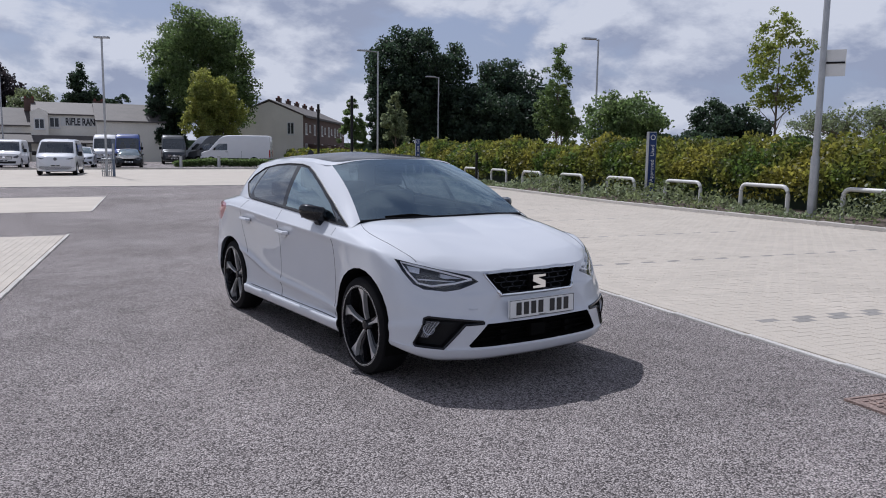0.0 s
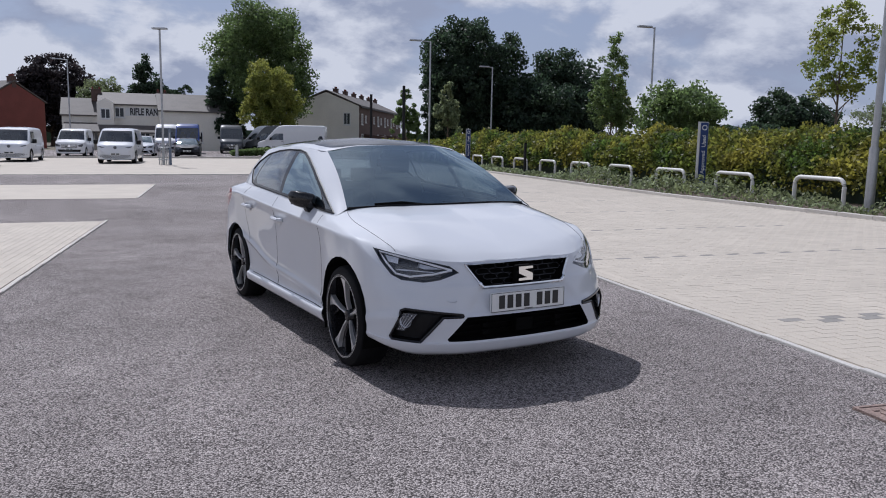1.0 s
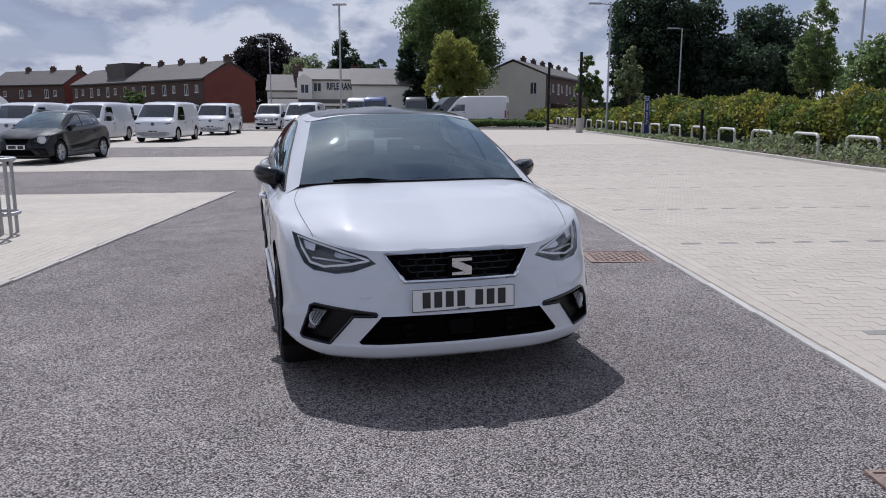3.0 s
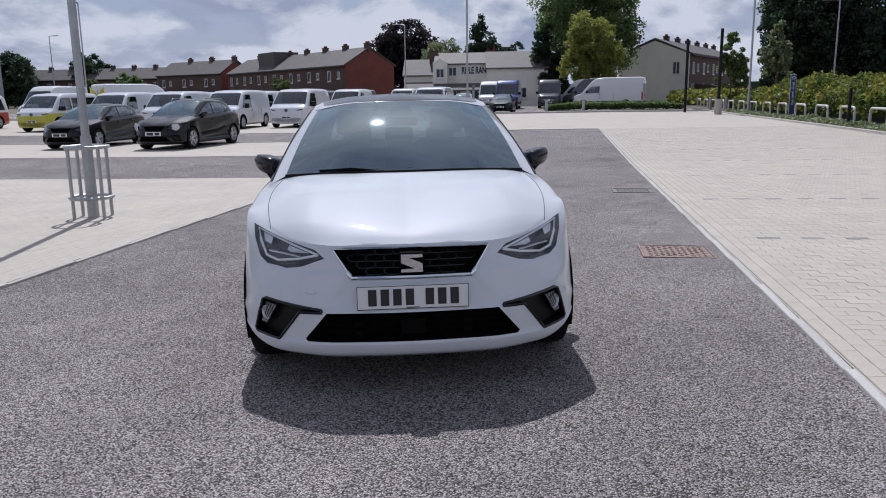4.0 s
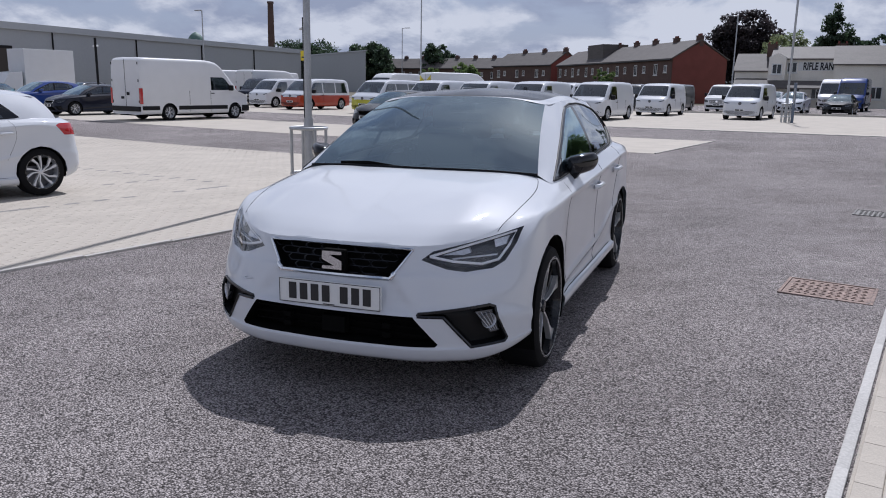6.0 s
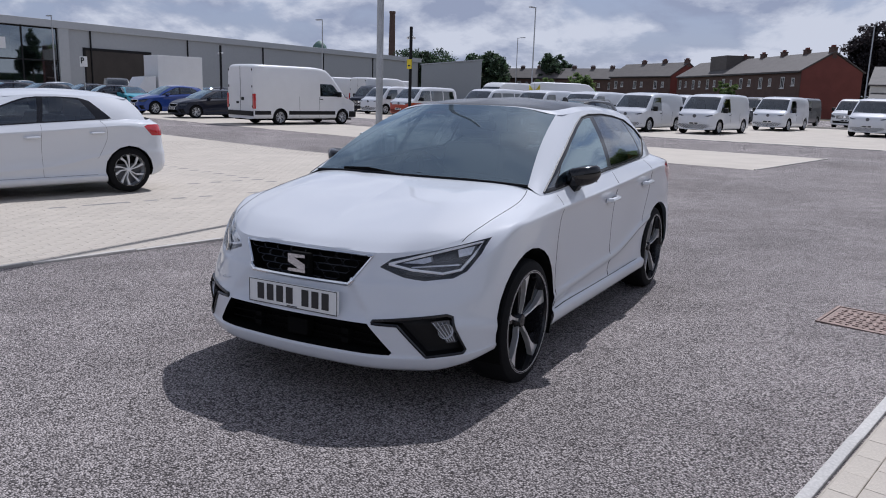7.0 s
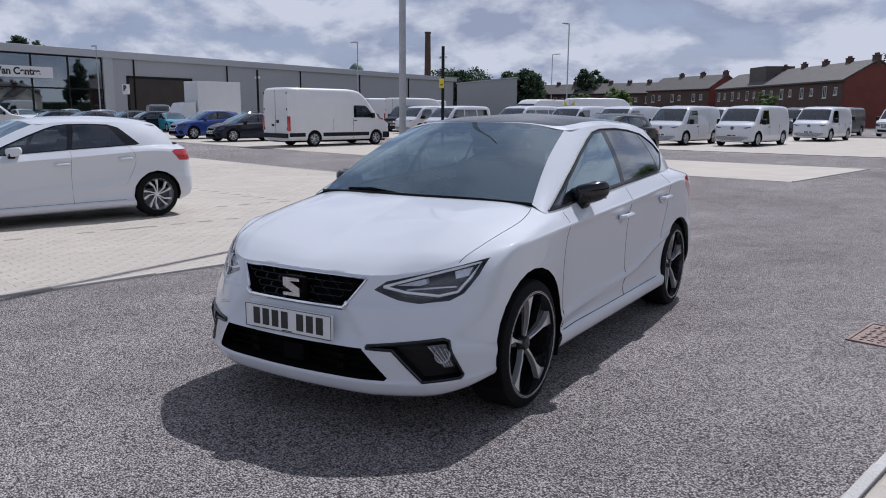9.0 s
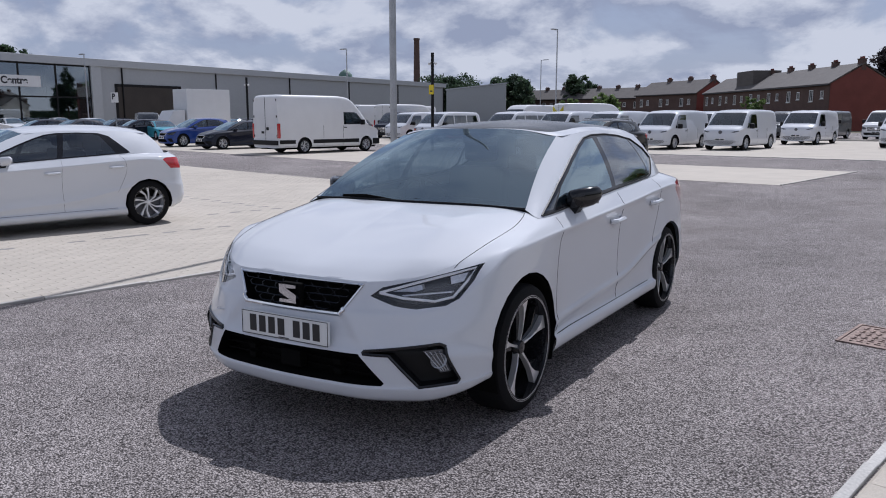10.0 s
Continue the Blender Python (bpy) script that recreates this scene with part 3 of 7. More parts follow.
def plate_bars(pl, x0, z0, w, h, y, single):
    """Plain upright bars in the place of a registration."""
    u = w / 7.6
    for g0, g1 in [(g, g + 0.68) for g in (0, 1, 2, 3, 4.6, 5.6, 6.6)] if single else [(0, 3.7), (4.6, 7.3)]:
        part("bar", boxed(x0 + g0 * u + 0.12 * u, x0 + g1 * u + 0.12 * u, y - 0.002, y, z0, z0 + h), M["plate_black"], pl)


def car(name, label, m, paint, scale=(1, 1, 1), res=1, roof="white", rim="light", tinted=False, group="", quarter=True):
    """Five-door hatchback, nose towards -y of its own frame, its origin on the ground under the nose."""
    hero, detail = res > 2, res > 1
    t = thing(name, m, label, "car", group)
    n_s, n_r = (7, 5) if hero else (3, 2)
    P = body_ring()
    G = hermite(mirrored_ends(P), n_s)[n_s:-n_s]
    G[0, :, 0] = G[-1, :, 0] = 0
    G = swap(hermite(swap(G), n_r))
    for row in G:
        for p in row:
            if p[1] < 0.5 and p[2] < 0.60:
                # the panel round the plate lies back from the two blades beside it
                d = (0.305 + (0.555 - p[2]) * 0.83 - p[0]) / 0.03
                k = min(1, max(0, d)) * min(1, max(0, (p[2] - 0.39) / 0.03)) * min(1, max(0, (0.60 - p[2]) / 0.06))
                p[1] += 0.014 * k
    bm = bmesh.new()
    grid_faces(bm, G)
    # bonnet: from the ring's top edge to the centre line
    E8 = P[:10, -1]
    edge8 = hermite(E8[:, None, :], 2 * n_s)[:, 0, :]
    front_e, side_e = edge8[:8 * n_s + 1], edge8[8 * n_s:]
    C_line = hermite(np.array([[0, *c] for c in HOOD_C])[:, None, :], 2 * n_s)[:, 0, :]
    na, nb = 4 * n_s, 5 * n_s
    pick = lambda c, f: np.array([np.interp(f * (len(c) - 1), np.arange(len(c)), c[:, k]) for k in range(3)])
    Hg = np.zeros((nb + 1, na + 1, 3))
    for i in range(nb + 1):
        for j in range(na + 1):
            v, w = i / nb, 1 - j / na            # w: 1 at the side edge, 0 on the centre line
            c_, s_, f_ = pick(C_line, v), pick(side_e, v), pick(front_e, w)
            r_ = C_line[-1] * (1 - w) + side_e[-1] * w
            r_ = np.array([r_[0], 1.07 + 0.045 * w * w, C_line[-1][2] + (side_e[-1][2] - C_line[-1][2]) * w ** 7])
            p = (1 - w) * c_ + w * s_ + (1 - v) * f_ + v * r_ - ((1 - v) * ((1 - w) * front_e[0] + w * front_e[-1]) + v * ((1 - w) * C_line[-1] + w * side_e[-1]))
            ridge = math.exp(-((w - 0.70 + 0.10 * v) / 0.10) ** 2) * 0.007 + 0.016 * math.sin(math.pi * w)
            p[2] += ridge * min(1, v * 4) * min(1, (1 - w) * 5) * min(1, (1 - v) * 3)
            Hg[i, j] = p
    grid_faces(bm, Hg)
    # glasshouse and roof
    F, T = np.array(GLASS_FOOT, float), np.array(GLASS_HEAD, float)
    K = np.zeros((11, 5, 3))
    for i in range(11):
        for j, u in enumerate((0, 0.25, 0.5, 0.75, 1)):
            K[i, j] = F[i] + (T[i] - F[i]) * u
            bow = math.sin(math.pi * u)
            side_w = 1.0 if 3 <= i <= 8 else 0.0
            K[i, j, 0] += 0.022 * bow * side_w
            if i <= 2:
                K[i, j, 1] -= 0.035 * bow
                K[i, j, 2] += 0.02 * bow
            if i >= 9:
                K[i, j, 1] += 0.03 * bow
    flip = np.array([-1, 1, 1])
    Kg = np.concatenate([hermite(np.concatenate([[K[1] * flip], K[:3]]), n_s)[n_s:-1], hermite(K[2:10], n_s)[:-1], hermite(np.concatenate([K[9:], [K[9] * flip]]), n_s)[:-n_s]])
    Kg[0, :, 0] = Kg[-1, :, 0] = 0
    Kg = swap(hermite(swap(Kg), n_r))
    rows = Kg.shape[1] - 1
    R = np.zeros((11, 5, 3))
    for i in range(11):
        c = np.array([0, *ROOF_C[i]])
        for j, u in enumerate((0, 0.1, 0.35, 0.7, 1.0)):
            R[i, j] = T[i] + (c - T[i]) * u
            R[i, j, 2] += (0.0, 0.016, 0.024, 0.012, 0)[j] * (1 if 1 < i < 9 else 0.25 if 0 < i < 10 else 0)
    Rg = swap(hermite(swap(hermite(R, n_s)), n_r))

    def strip(g, i0, i1, j0, j1, sides=(1, -1), out=0.0):
        b = bmesh.new()
        grid_faces(b, g[i0:i1 + 1, j0:j1 + 1] + np.array([out, 0, 0]), sides)
        bmesh.ops.remove_doubles(b, verts=b.verts[:], dist=1e-4)
        return b
    a0, q1 = 2 * n_s, 9 * n_s                            # windscreen edge, start of rear window
    gl = M["dark_glass"] if tinted else M["glass"]
    for s in (1, -1):
        one = (s,)
        wall = strip(Kg, a0, q1, 0, rows, one)
        every = lambda c: True
        trim = cut_out(wall, OPENING if quarter else OPENING_W, (1, 2), every)
        panes = [(cut_out(trim, poly, (1, 2), every), g) for poly, g in ((PANE_F, gl), (PANE_R if quarter else PANE_W, M["dark_glass"]), (PANE_Q, M["dark_glass"]), (PANE_A, M["dark_glass"])) if quarter or poly is not PANE_Q]
        part("side_pillar", wall, paint, t, smooth=60)
        if hero:
            loop = [p + Vector((s * 0.002, 0, 0)) for p in rim_line(trim)]
            part("window_seal", tubed(loop + loop[:2], 0.006, 5), M["black_plastic"], t, "black window seal", smooth=True)
        part("window_trim", trim, M["black_gloss"], t, "black window trim", smooth=60)
        for pane, g in panes:
            part("side_window", pane, g, t, "tinted side glass", smooth=60)
        part("roof_rail", strip(Rg, 0, len(Rg) - 1, 0, n_r, one), paint, t, smooth=60)
    part("roof", strip(Rg, 0, len(Rg) - 1, n_r, Rg.shape[1] - 1), M["black_roof"] if roof == "black" else paint, t, "glossy black roof panel" if roof == "black" else "", smooth=60)
    part("windscreen", strip(Kg, 0, a0, 0, rows), M["glass"], t, "tinted glass", smooth=60)
    part("rear_window", strip(Kg, q1, len(Kg) - 1, 0, rows), gl, t, "tinted glass", smooth=60)
    if hero:
        seal = [Vector((-p[0], p[1] - 0.004, p[2] + 0.004)) for p in Kg[a0:0:-1, 0]] + [Vector((p[0], p[1] - 0.004, p[2] + 0.004)) for p in Kg[0:a0 + 1, 0]]
        part("screen_seal", tubed(seal, 0.007, 6), M["black_plastic"], t)
    # openings in the skin
    fr = lambda c: c.y < 0.75
    both = lambda poly: ((1, poly), (-1, [(-p[0], p[1]) for p in poly]))
    bmesh.ops.remove_doubles(bm, verts=bm.verts[:], dist=2e-4)
    seg = 28 if hero else 16
    for yc in (0.805, 3.369):
        arch_r = 0.358 if yc < 2 else 0.345
        poly = [(yc + arch_r * math.cos(2 * math.pi * k / seg), 0.318 + arch_r * math.sin(2 * math.pi * k / seg)) for k in range(seg)]
        cut_out(bm, poly, (1, 2), lambda c: abs(c.x) > 0.6 and c.z < 0.75).free()
        for s in (1, -1):
            b = bmesh.new()
            pr = [(arch_r - 0.006, s * 0.862), (arch_r - 0.006, s * 0.56), (0.02, s * 0.55)]
            lathe(b, pr, 28, "x")
            bmesh.ops.bisect_plane(b, geom=b.verts[:] + b.edges[:] + b.faces[:], plane_co=(0, 0, -0.16 if yc < 2 else 0.0), plane_no=(0, 0, -1), clear_outer=True)
            part("wheel_arch", b, M["black_matt"], t, smooth=True, m=pose(0, yc, 0.318))
    # grille
    grille = cut_out(bm, [(-0.372, 0.686), (0.372, 0.686), (0.282, 0.556), (-0.282, 0.556)], (0, 2), fr)
    loop = rim_line(grille)
    part("grille", tub(grille, (0, 0.07, 0)), M["black_matt"], t, "black grille")
    if loop:
        loop = [p + Vector((0, -0.002, 0)) for p in loop]
        part("grille_frame", tubed(loop + loop[:2], 0.006 if hero else 0.010, 6), M["black_gloss" if roof == "black" and not hero else "chrome"], t, "black grille frame" if roof == "black" and not hero else "bright chrome grille frame", smooth=True)
    grille.free()
    if hero:
        low = sorted((p for p in loop if p.z < 0.585), key=lambda p: p.x)
        if len(low) > 2:
            part("grille_blade", tubed([p + Vector((0, -0.002, -0.003)) for p in low], 0.0115, 8), M["chrome"], t, "bright chrome lower blade", smooth=True)
        b = bmesh.new()
        for row in range(4):
            z = 0.578 + row * 0.030
            for col in range(-5, 6):
                x = col * 0.086 + (0.043 if row % 2 else 0)
                if abs(x) + 0.05 > 0.285 + (z - 0.556) * 0.69:
                    continue
                hexa = [(x - 0.046, z), (x - 0.03, z + 0.015), (x + 0.03, z + 0.015), (x + 0.046, z), (x + 0.03, z - 0.015), (x - 0.03, z - 0.015)]
                y = 0.075 + 0.35 * (z - 0.556) + 0.25 * x * x
                tube(b, [Vector((p[0], y + 0.35 * (p[1] - z), p[1])) for p in hexa + hexa[:1]], 0.003, 4, False)
        part("mesh", b, M["black_gloss"], t, "honeycomb mesh")
        b = bmesh.new()
        prism(b, [(-0.05, 0.662), (0.05, 0.662), (0.05, 0.648), (-0.012, 0.645), (0.05, 0.618), (0.05, 0.578), (-0.05, 0.578), (-0.05, 0.592), (0.012, 0.595), (-0.05, 0.622)], "y", 0.045, 0.067)
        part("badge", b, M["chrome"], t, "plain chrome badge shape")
        part("badge_mount", boxed(-0.058, 0.058, 0.068, 0.10, 0.548, 0.668, 0.01), M["black_matt"], t)
    # lower intake
    low_in = cut_out(bm, [(-0.405, 0.396), (0.405, 0.396), (0.512, 0.268), (0.50, 0.256), (-0.50, 0.256), (-0.512, 0.268)], (0, 2), fr)
    part("lower_intake", tub(low_in, (0, 0.12, 0)), M["black_matt"], t, "black lower air intake")
    low_in.free()
    if hero:
        b = bmesh.new()
        box(b, -0.06, 0.06, 0.05, 0.10, 0.275, 0.355, 0.006)
        for s in (-1, 1):
            for z in (0.285, 0.33):
                box(b, s * 0.26 - 0.02, s * 0.26 + 0.02, 0.07, 0.11, z - 0.013, z + 0.013, 0.004)
        for z in (0.29, 0.325, 0.355):
            box(b, -0.45, 0.45, 0.10, 0.112, z - 0.003, z + 0.003)
        part("radar_unit", b, M["black_matt"], t)
    # headlamps, fog lamps
    head = [(0.410, 0.640), (0.455, 0.677), (0.60, 0.712), (0.70, 0.740), (0.788, 0.768), (0.775, 0.70), (0.742, 0.625), (0.70, 0.596), (0.60, 0.585), (0.52, 0.600)]
    fog = [(0.425, 0.399), (0.43, 0.411), (0.708, 0.440), (0.728, 0.430), (0.776, 0.277), (0.768, 0.263), (0.645, 0.252), (0.535, 0.396)]
    for s, poly in both(head):
        h = cut_out(bm, poly, (0, 2), fr)
        if not h.faces:
            continue
        loop = rim_line(h)
        part("headlamp_lens", h.copy(), M["lens_glass"], t, smooth=True)
        lamp = part("headlamp", tub(h, (-s * 0.03, 0.055, 0), 0.94), M["lamp_shell"], t, "clear headlamp with grey housing")
        b = bmesh.new()
        if hero:
            tree = BVHTree.FromBMesh(h)

            def on(x, z, d):
                hit = tree.ray_cast(Vector((x, -1, z)), Vector((0, 1, 0)))[0]
                return (hit if hit else Vector((x, 0.30, z))) + Vector((-s * 0.012, d, 0))
            # light guide, bright sweep and lamp pods
            ring = [(0.452, 0.652), (0.58, 0.692), (0.70, 0.727), (0.772, 0.748), (0.755, 0.69), (0.722, 0.628), (0.66, 0.612), (0.55, 0.630)]
            tube(b, [on(s * x, z, 0.010) for x, z in ring + ring[:1]], 0.0065, 6, False)
            part("light_guide", b, M["light_guide"], lamp, "pale light guide")
            b = bmesh.new()
            for poly2, d in (([(0.50, 0.656), (0.60, 0.684), (0.61, 0.664), (0.585, 0.655)], 0.020), ([(0.69, 0.712), (0.745, 0.727), (0.738, 0.690), (0.70, 0.680)], 0.028), ([(0.54, 0.641), (0.71, 0.652), (0.712, 0.646), (0.55, 0.637)], 0.014)):
                top_v = [b.verts.new(on(s * x, z, d)) for x, z in poly2]
                bot_v = [b.verts.new(on(s * x, z, d + 0.02)) for x, z in poly2]
                b.faces.new(top_v)
                for k in range(4):
                    b.faces.new((top_v[k - 1], bot_v[k - 1], bot_v[k], top_v[k]))
            part("reflector", b, M["lamp_inner"], lamp, "silver reflectors")
        else:
            b.free()
        h.free()
    for s, poly in both(fog):
        h = cut_out(bm, poly, (0, 2), fr)
        if not h.faces:
            continue
        pocket = part("fog_lamp_surround", tub(h, (-s * 0.02, 0.05, 0), 0.9), M["black_plastic"], t, "black fog lamp surround")
        if hero:
            loop = rim_line(h)
            part("surround_edge", tubed([p + Vector((0, -0.001, 0)) for p in loop + loop[:2]], 0.007, 5), M["black_gloss"], pocket)
            b = bmesh.new()
            skin = BVHTree.FromBMesh(h)
            pod = [(s * 0.652, 0.412), (s * 0.714, 0.416), (s * 0.742, 0.315), (s * 0.712, 0.312)]
            yy = [(skin.ray_cast(Vector((p[0], -1, p[1])), Vector((0, 1, 0)))[0] or Vector((0, 0.2, 0))).y + 0.016 for p in pod]
            a_ = [b.verts.new((p[0], y, p[1])) for p, y in zip(pod, yy)]
            c_ = [b.verts.new((p[0], y + 0.04, p[1])) for p, y in zip(pod, yy)]
            b.faces.new(a_)
            for k in range(4):
                b.faces.new((a_[k - 1], c_[k - 1], c_[k], a_[k]))
            lamp = part("fog_lamp", b, M["lamp_dark"], pocket, "clear fog lamp")
            b = bmesh.new()
            lathe(b, [(0.036, -0.006), (0.030, 0.004), (0.016, 0.018), (0.001, 0.022)], 20, "y")
            part("bowl", b, M["lamp_inner"], lamp, smooth=True, m=pose(s * 0.705, sum(yy) / 4 - 0.004, 0.368, 0, 0, s * 40))
            b = bmesh.new()
            for k in range(4):
                f_ = (k + 0.5) / 4
                x0_, y0_ = pod[0][0] * (1 - f_) + pod[1][0] * f_, yy[0] * (1 - f_) + yy[1] * f_
                x1_, y1_ = pod[3][0] * (1 - f_) + pod[2][0] * f_, yy[3] * (1 - f_) + yy[2] * f_
                tube(b, [(x0_, y0_ - 0.003, 0.408), (x1_, y1_ - 0.003, 0.320)], 0.0025, 4)
            part("lens_ribs", b, M["lamp_inner"], lamp)
        h.free()
    # rear lamps
    for s in (1, -1):
        h = cut_out(bm, [(3.62, 0.800), (3.44, 0.915), (3.46, 0.955), (3.80, 0.985), (4.3, 0.985), (4.3, 0.80)] if hero else [(3.72, 0.80), (3.60, 0.93), (3.66, 0.955), (4.3, 0.965), (4.3, 0.78)], (1, 2), lambda c: s * c.x > 0.45 and c.y > 3.4)
        if h.faces:
            part("rear_lamp", h, M["red_lens"], t, "red rear lamp", smooth=True)
        else:
            h.free()
    # skin
    part("body", bm, paint, t, "glossy painted body", smooth=50)
    # door and bonnet gaps, handles, sill line
    probe = bmesh.new()
    grid_faces(probe, G)
    grid_faces(probe, Hg)
    tree = BVHTree.FromBMesh(probe)
    if detail:
        def flank(s, y, z, out=0.0):
            hit = tree.ray_cast(Vector((s * 2, y, z)), Vector((-s, 0, 0)))[0]
            return (hit if hit else Vector((s * 0.87, y, z))) + Vector((s * out, 0, 0))
        for s in (1, -1):
            b = bmesh.new()
            for line in ([(1.20, 0.29), (1.185, 0.5), (1.20, 0.75), (1.24, 0.90)], [(2.21, 0.28), (2.20, 0.5), (2.20, 0.75), (2.215, 0.965)], [(2.93, 0.50), (3.02, 0.66), (3.07, 0.80), (3.05, 0.93), (3.00, 1.005)]):
                tube(b, [flank(s, *p, -0.0005) for p in hermite(np.array(line)[:, None, :], 6)[:, 0, :]], 0.0018, 5, False)
            tube(b, [flank(s, 1.20 + k * 0.19, 0.277, -0.001) for k in range(10)], 0.0028, 5, False)
            shut = hermite(np.array([(0.690, 0.385, 0), (0.722, 0.55, 0), (0.740, 0.72, 0), (0.742, 0.90, 0), (0.722, 1.03, 0), (0.705, 1.09, 0)])[:, None, :], 8)[:, 0, :]
            line = [hit for hit in (tree.ray_cast(Vector((s * p[0], p[1], 2)), Vector((0, 0, -1)))[0] for p in shut) if hit]
            tube(b, [p + Vector((0, 0, -0.0005)) for p in line], 0.0018, 5, False)
            part("panel_gap", b, M["black_matt"], t)
        for s in (1, -1):
            for y, z in ((2.09, 0.800), (2.93, 0.845)):
                b = bmesh.new()
                tube(b, [flank(s, y - 0.10, z, 0.004), flank(s, y - 0.075, z + 0.002, 0.034), flank(s, y + 0.065, z + 0.006, 0.036), flank(s, y + 0.095, z + 0.006, 0.004)], 0.0155, 8)
                part("door_handle", b, paint, t, "body-coloured door handle", smooth=True)
                b = bmesh.new()
                bmesh.ops.create_circle(b, cap_ends=True, segments=16, radius=0.045, matrix=Matrix.Translation(flank(s, y - 0.01, z, 0.0025)) @ Euler((0, s * math.pi / 2, 0)).to_matrix().to_4x4())
                part("handle_recess", b, paint, t)
    if hero:
        # tow-eye cover on the bumper
        hit = tree.ray_cast(Vector((-0.475, -1, 0.485)), Vector((0, 1, 0)))
        b = bmesh.new()
        q = hit[1].to_track_quat("Z", "Y").to_matrix().to_4x4()
        ring_pts = [Matrix.Translation(hit[0]) @ q @ Vector((0.027 * math.cos(k * math.pi / 8), 0.027 * math.sin(k * math.pi / 8), 0.001)) for k in range(17)]
        tube(b, ring_pts, 0.0018, 4, False)
        part("tow_eye_cover", b, M["lamp_inner"], t)
    probe.free()
    # number plate with plain bars
    pl = part("number_plate", boxed(-0.26, 0.26, 0.012, 0.030, 0.414, 0.525, 0.004), M["plate_white"], t, "white plate with plain dark bars")
    plate_bars(pl, -0.215, 0.430, 0.44, 0.078, 0.0115, hero)
    if hero:
        b = bmesh.new()
        for x0, x1, z0, z1 in ((-0.26, 0.26, 0.412, 0.4145), (-0.26, 0.26, 0.5205, 0.523), (-0.26, -0.2575, 0.412, 0.523), (0.2575, 0.26, 0.412, 0.523)):
            box(b, x0, x1, 0.0100, 0.0118, z0, z1)
        box(b, -0.03, 0.03, 0.0100, 0.0118, 0.417, 0.421)
        part("plate_edge", b, M["plate_black"], pl)
    # mirrors
    for s in (1, -1):
        b = bmesh.new()
        prof = [(0.775, 1.53), (0.79, 1.455), (0.835, 1.43), (0.90, 1.475), (0.950, 1.56), (0.94, 1.595), (0.79, 1.61)]
        layers = [(0.922, 0.50), (0.942, 0.82), (0.975, 1.0), (1.008, 1.0), (1.032, 0.80)]
        ring = []
        cx, cy = 0.845, 1.52
        for z, k in layers:
            ring.append([b.verts.new((s * (cx + (x - cx) * k), cy + (y - cy) * k, z + (x - cx) * 0.16)) for x, y in prof])
        for i in range(len(ring) - 1):
            for j in range(len(prof)):
                b.faces.new((ring[i][j], ring[i][(j + 1) % 7], ring[i + 1][(j + 1) % 7], ring[i + 1][j]))
        b.faces.new(ring[0])
        b.faces.new(ring[-1][::-1])
        bmesh.ops.recalc_face_normals(b, faces=b.faces[:])
        if hero:
            bmesh.ops.subdivide_edges(b, edges=b.edges[:], cuts=1, use_grid_fill=True, smooth=0.6)
        mir = part("door_mirror", b, M["black_gloss"] if roof == "black" else paint, t, "glossy black door mirror" if roof == "black" else "", smooth=70)
        b = bmesh.new()
        prism(b, [(0.80, 0.885), (0.835, 0.892), (0.865, 0.935), (0.885, 0.965), (0.81, 0.965), (0.795, 0.92)], "y", 1.46, 1.54)
        if s < 0:
            bmesh.ops.scale(b, vec=(-1, 1, 1), verts=b.verts[:])
            bmesh.ops.reverse_faces(b, faces=b.faces[:])
        part("mirror_arm", b, M["black_plastic"], mir)
        part("mirror_glass", boxed(*sorted((s * 0.81, s * 0.925)), 1.600, 1.606, 0.95, 1.02), M["chrome"], mir)
    # underside, cabin, wheels
    b = bmesh.new()
    box(b, -0.74, 0.74, 1.15, 3.05, 0.16, 0.30)
    box(b, -0.52, 0.52, 0.20, 3.90, 0.19, 0.40)
    box(b, -0.60, 0.60, 0.30, 1.05, 0.45, 0.60)
    part("underbody", b, M["black_matt"], t)
    b = bmesh.new()
    prism(b, [(1.18, 0.62), (1.20, 0.90), (1.34, 0.925), (1.62, 0.905), (1.78, 0.84), (1.80, 0.62)], "x", -0.74, 0.74)
    part("dashboard", b, M["dash"], t, smooth=True)
    if res > 1:
        for x in (-0.36, 0.36):
            seat(t, x, 2.22, 0.42)
        bm_b = bmesh.new()
        box(bm_b, -0.62, 0.62, 2.95, 3.35, 0.45, 0.62, 0.05)
        box(bm_b, -0.62, 0.62, 3.25, 3.40, 0.55, 1.02, 0.05)
        for x in (-0.36, 0, 0.36):
            box(bm_b, x - 0.12, x + 0.12, 3.28, 3.38, 1.02, 1.15, 0.03)
        part("rear_bench", bm_b, M["seat_cloth"], t, smooth=True)
        b = bmesh.new()
        rim_c, tilt = Vector((-0.36, 1.83, 0.88)), Euler((radians(-64), 0, 0)).to_matrix()
        tube(b, [rim_c + tilt @ Vector((0.18 * math.cos(k * math.pi / 12), 0.18 * math.sin(k * math.pi / 12), 0)) for k in range(25)], 0.016, 8, False)
        tube(b, [rim_c + tilt @ Vector((-0.17, 0, 0)), rim_c + tilt @ Vector((0.17, 0, 0))], 0.025, 6)
        tube(b, [rim_c, rim_c + tilt @ Vector((0, -0.17, 0))], 0.022, 6)
        part("steering_wheel", b, M["black_plastic"], t, smooth=True)
        part("rear_view_mirror", boxed(-0.11, 0.11, 1.93, 1.955, 1.20, 1.26, 0.012), M["black_plastic"], t, smooth=True)
        part("sensor_housing", boxed(-0.07, 0.07, 1.80, 1.93, 1.27, 1.335, 0.02), M["black_plastic"], t, smooth=True)
    else:
        b = bmesh.new()
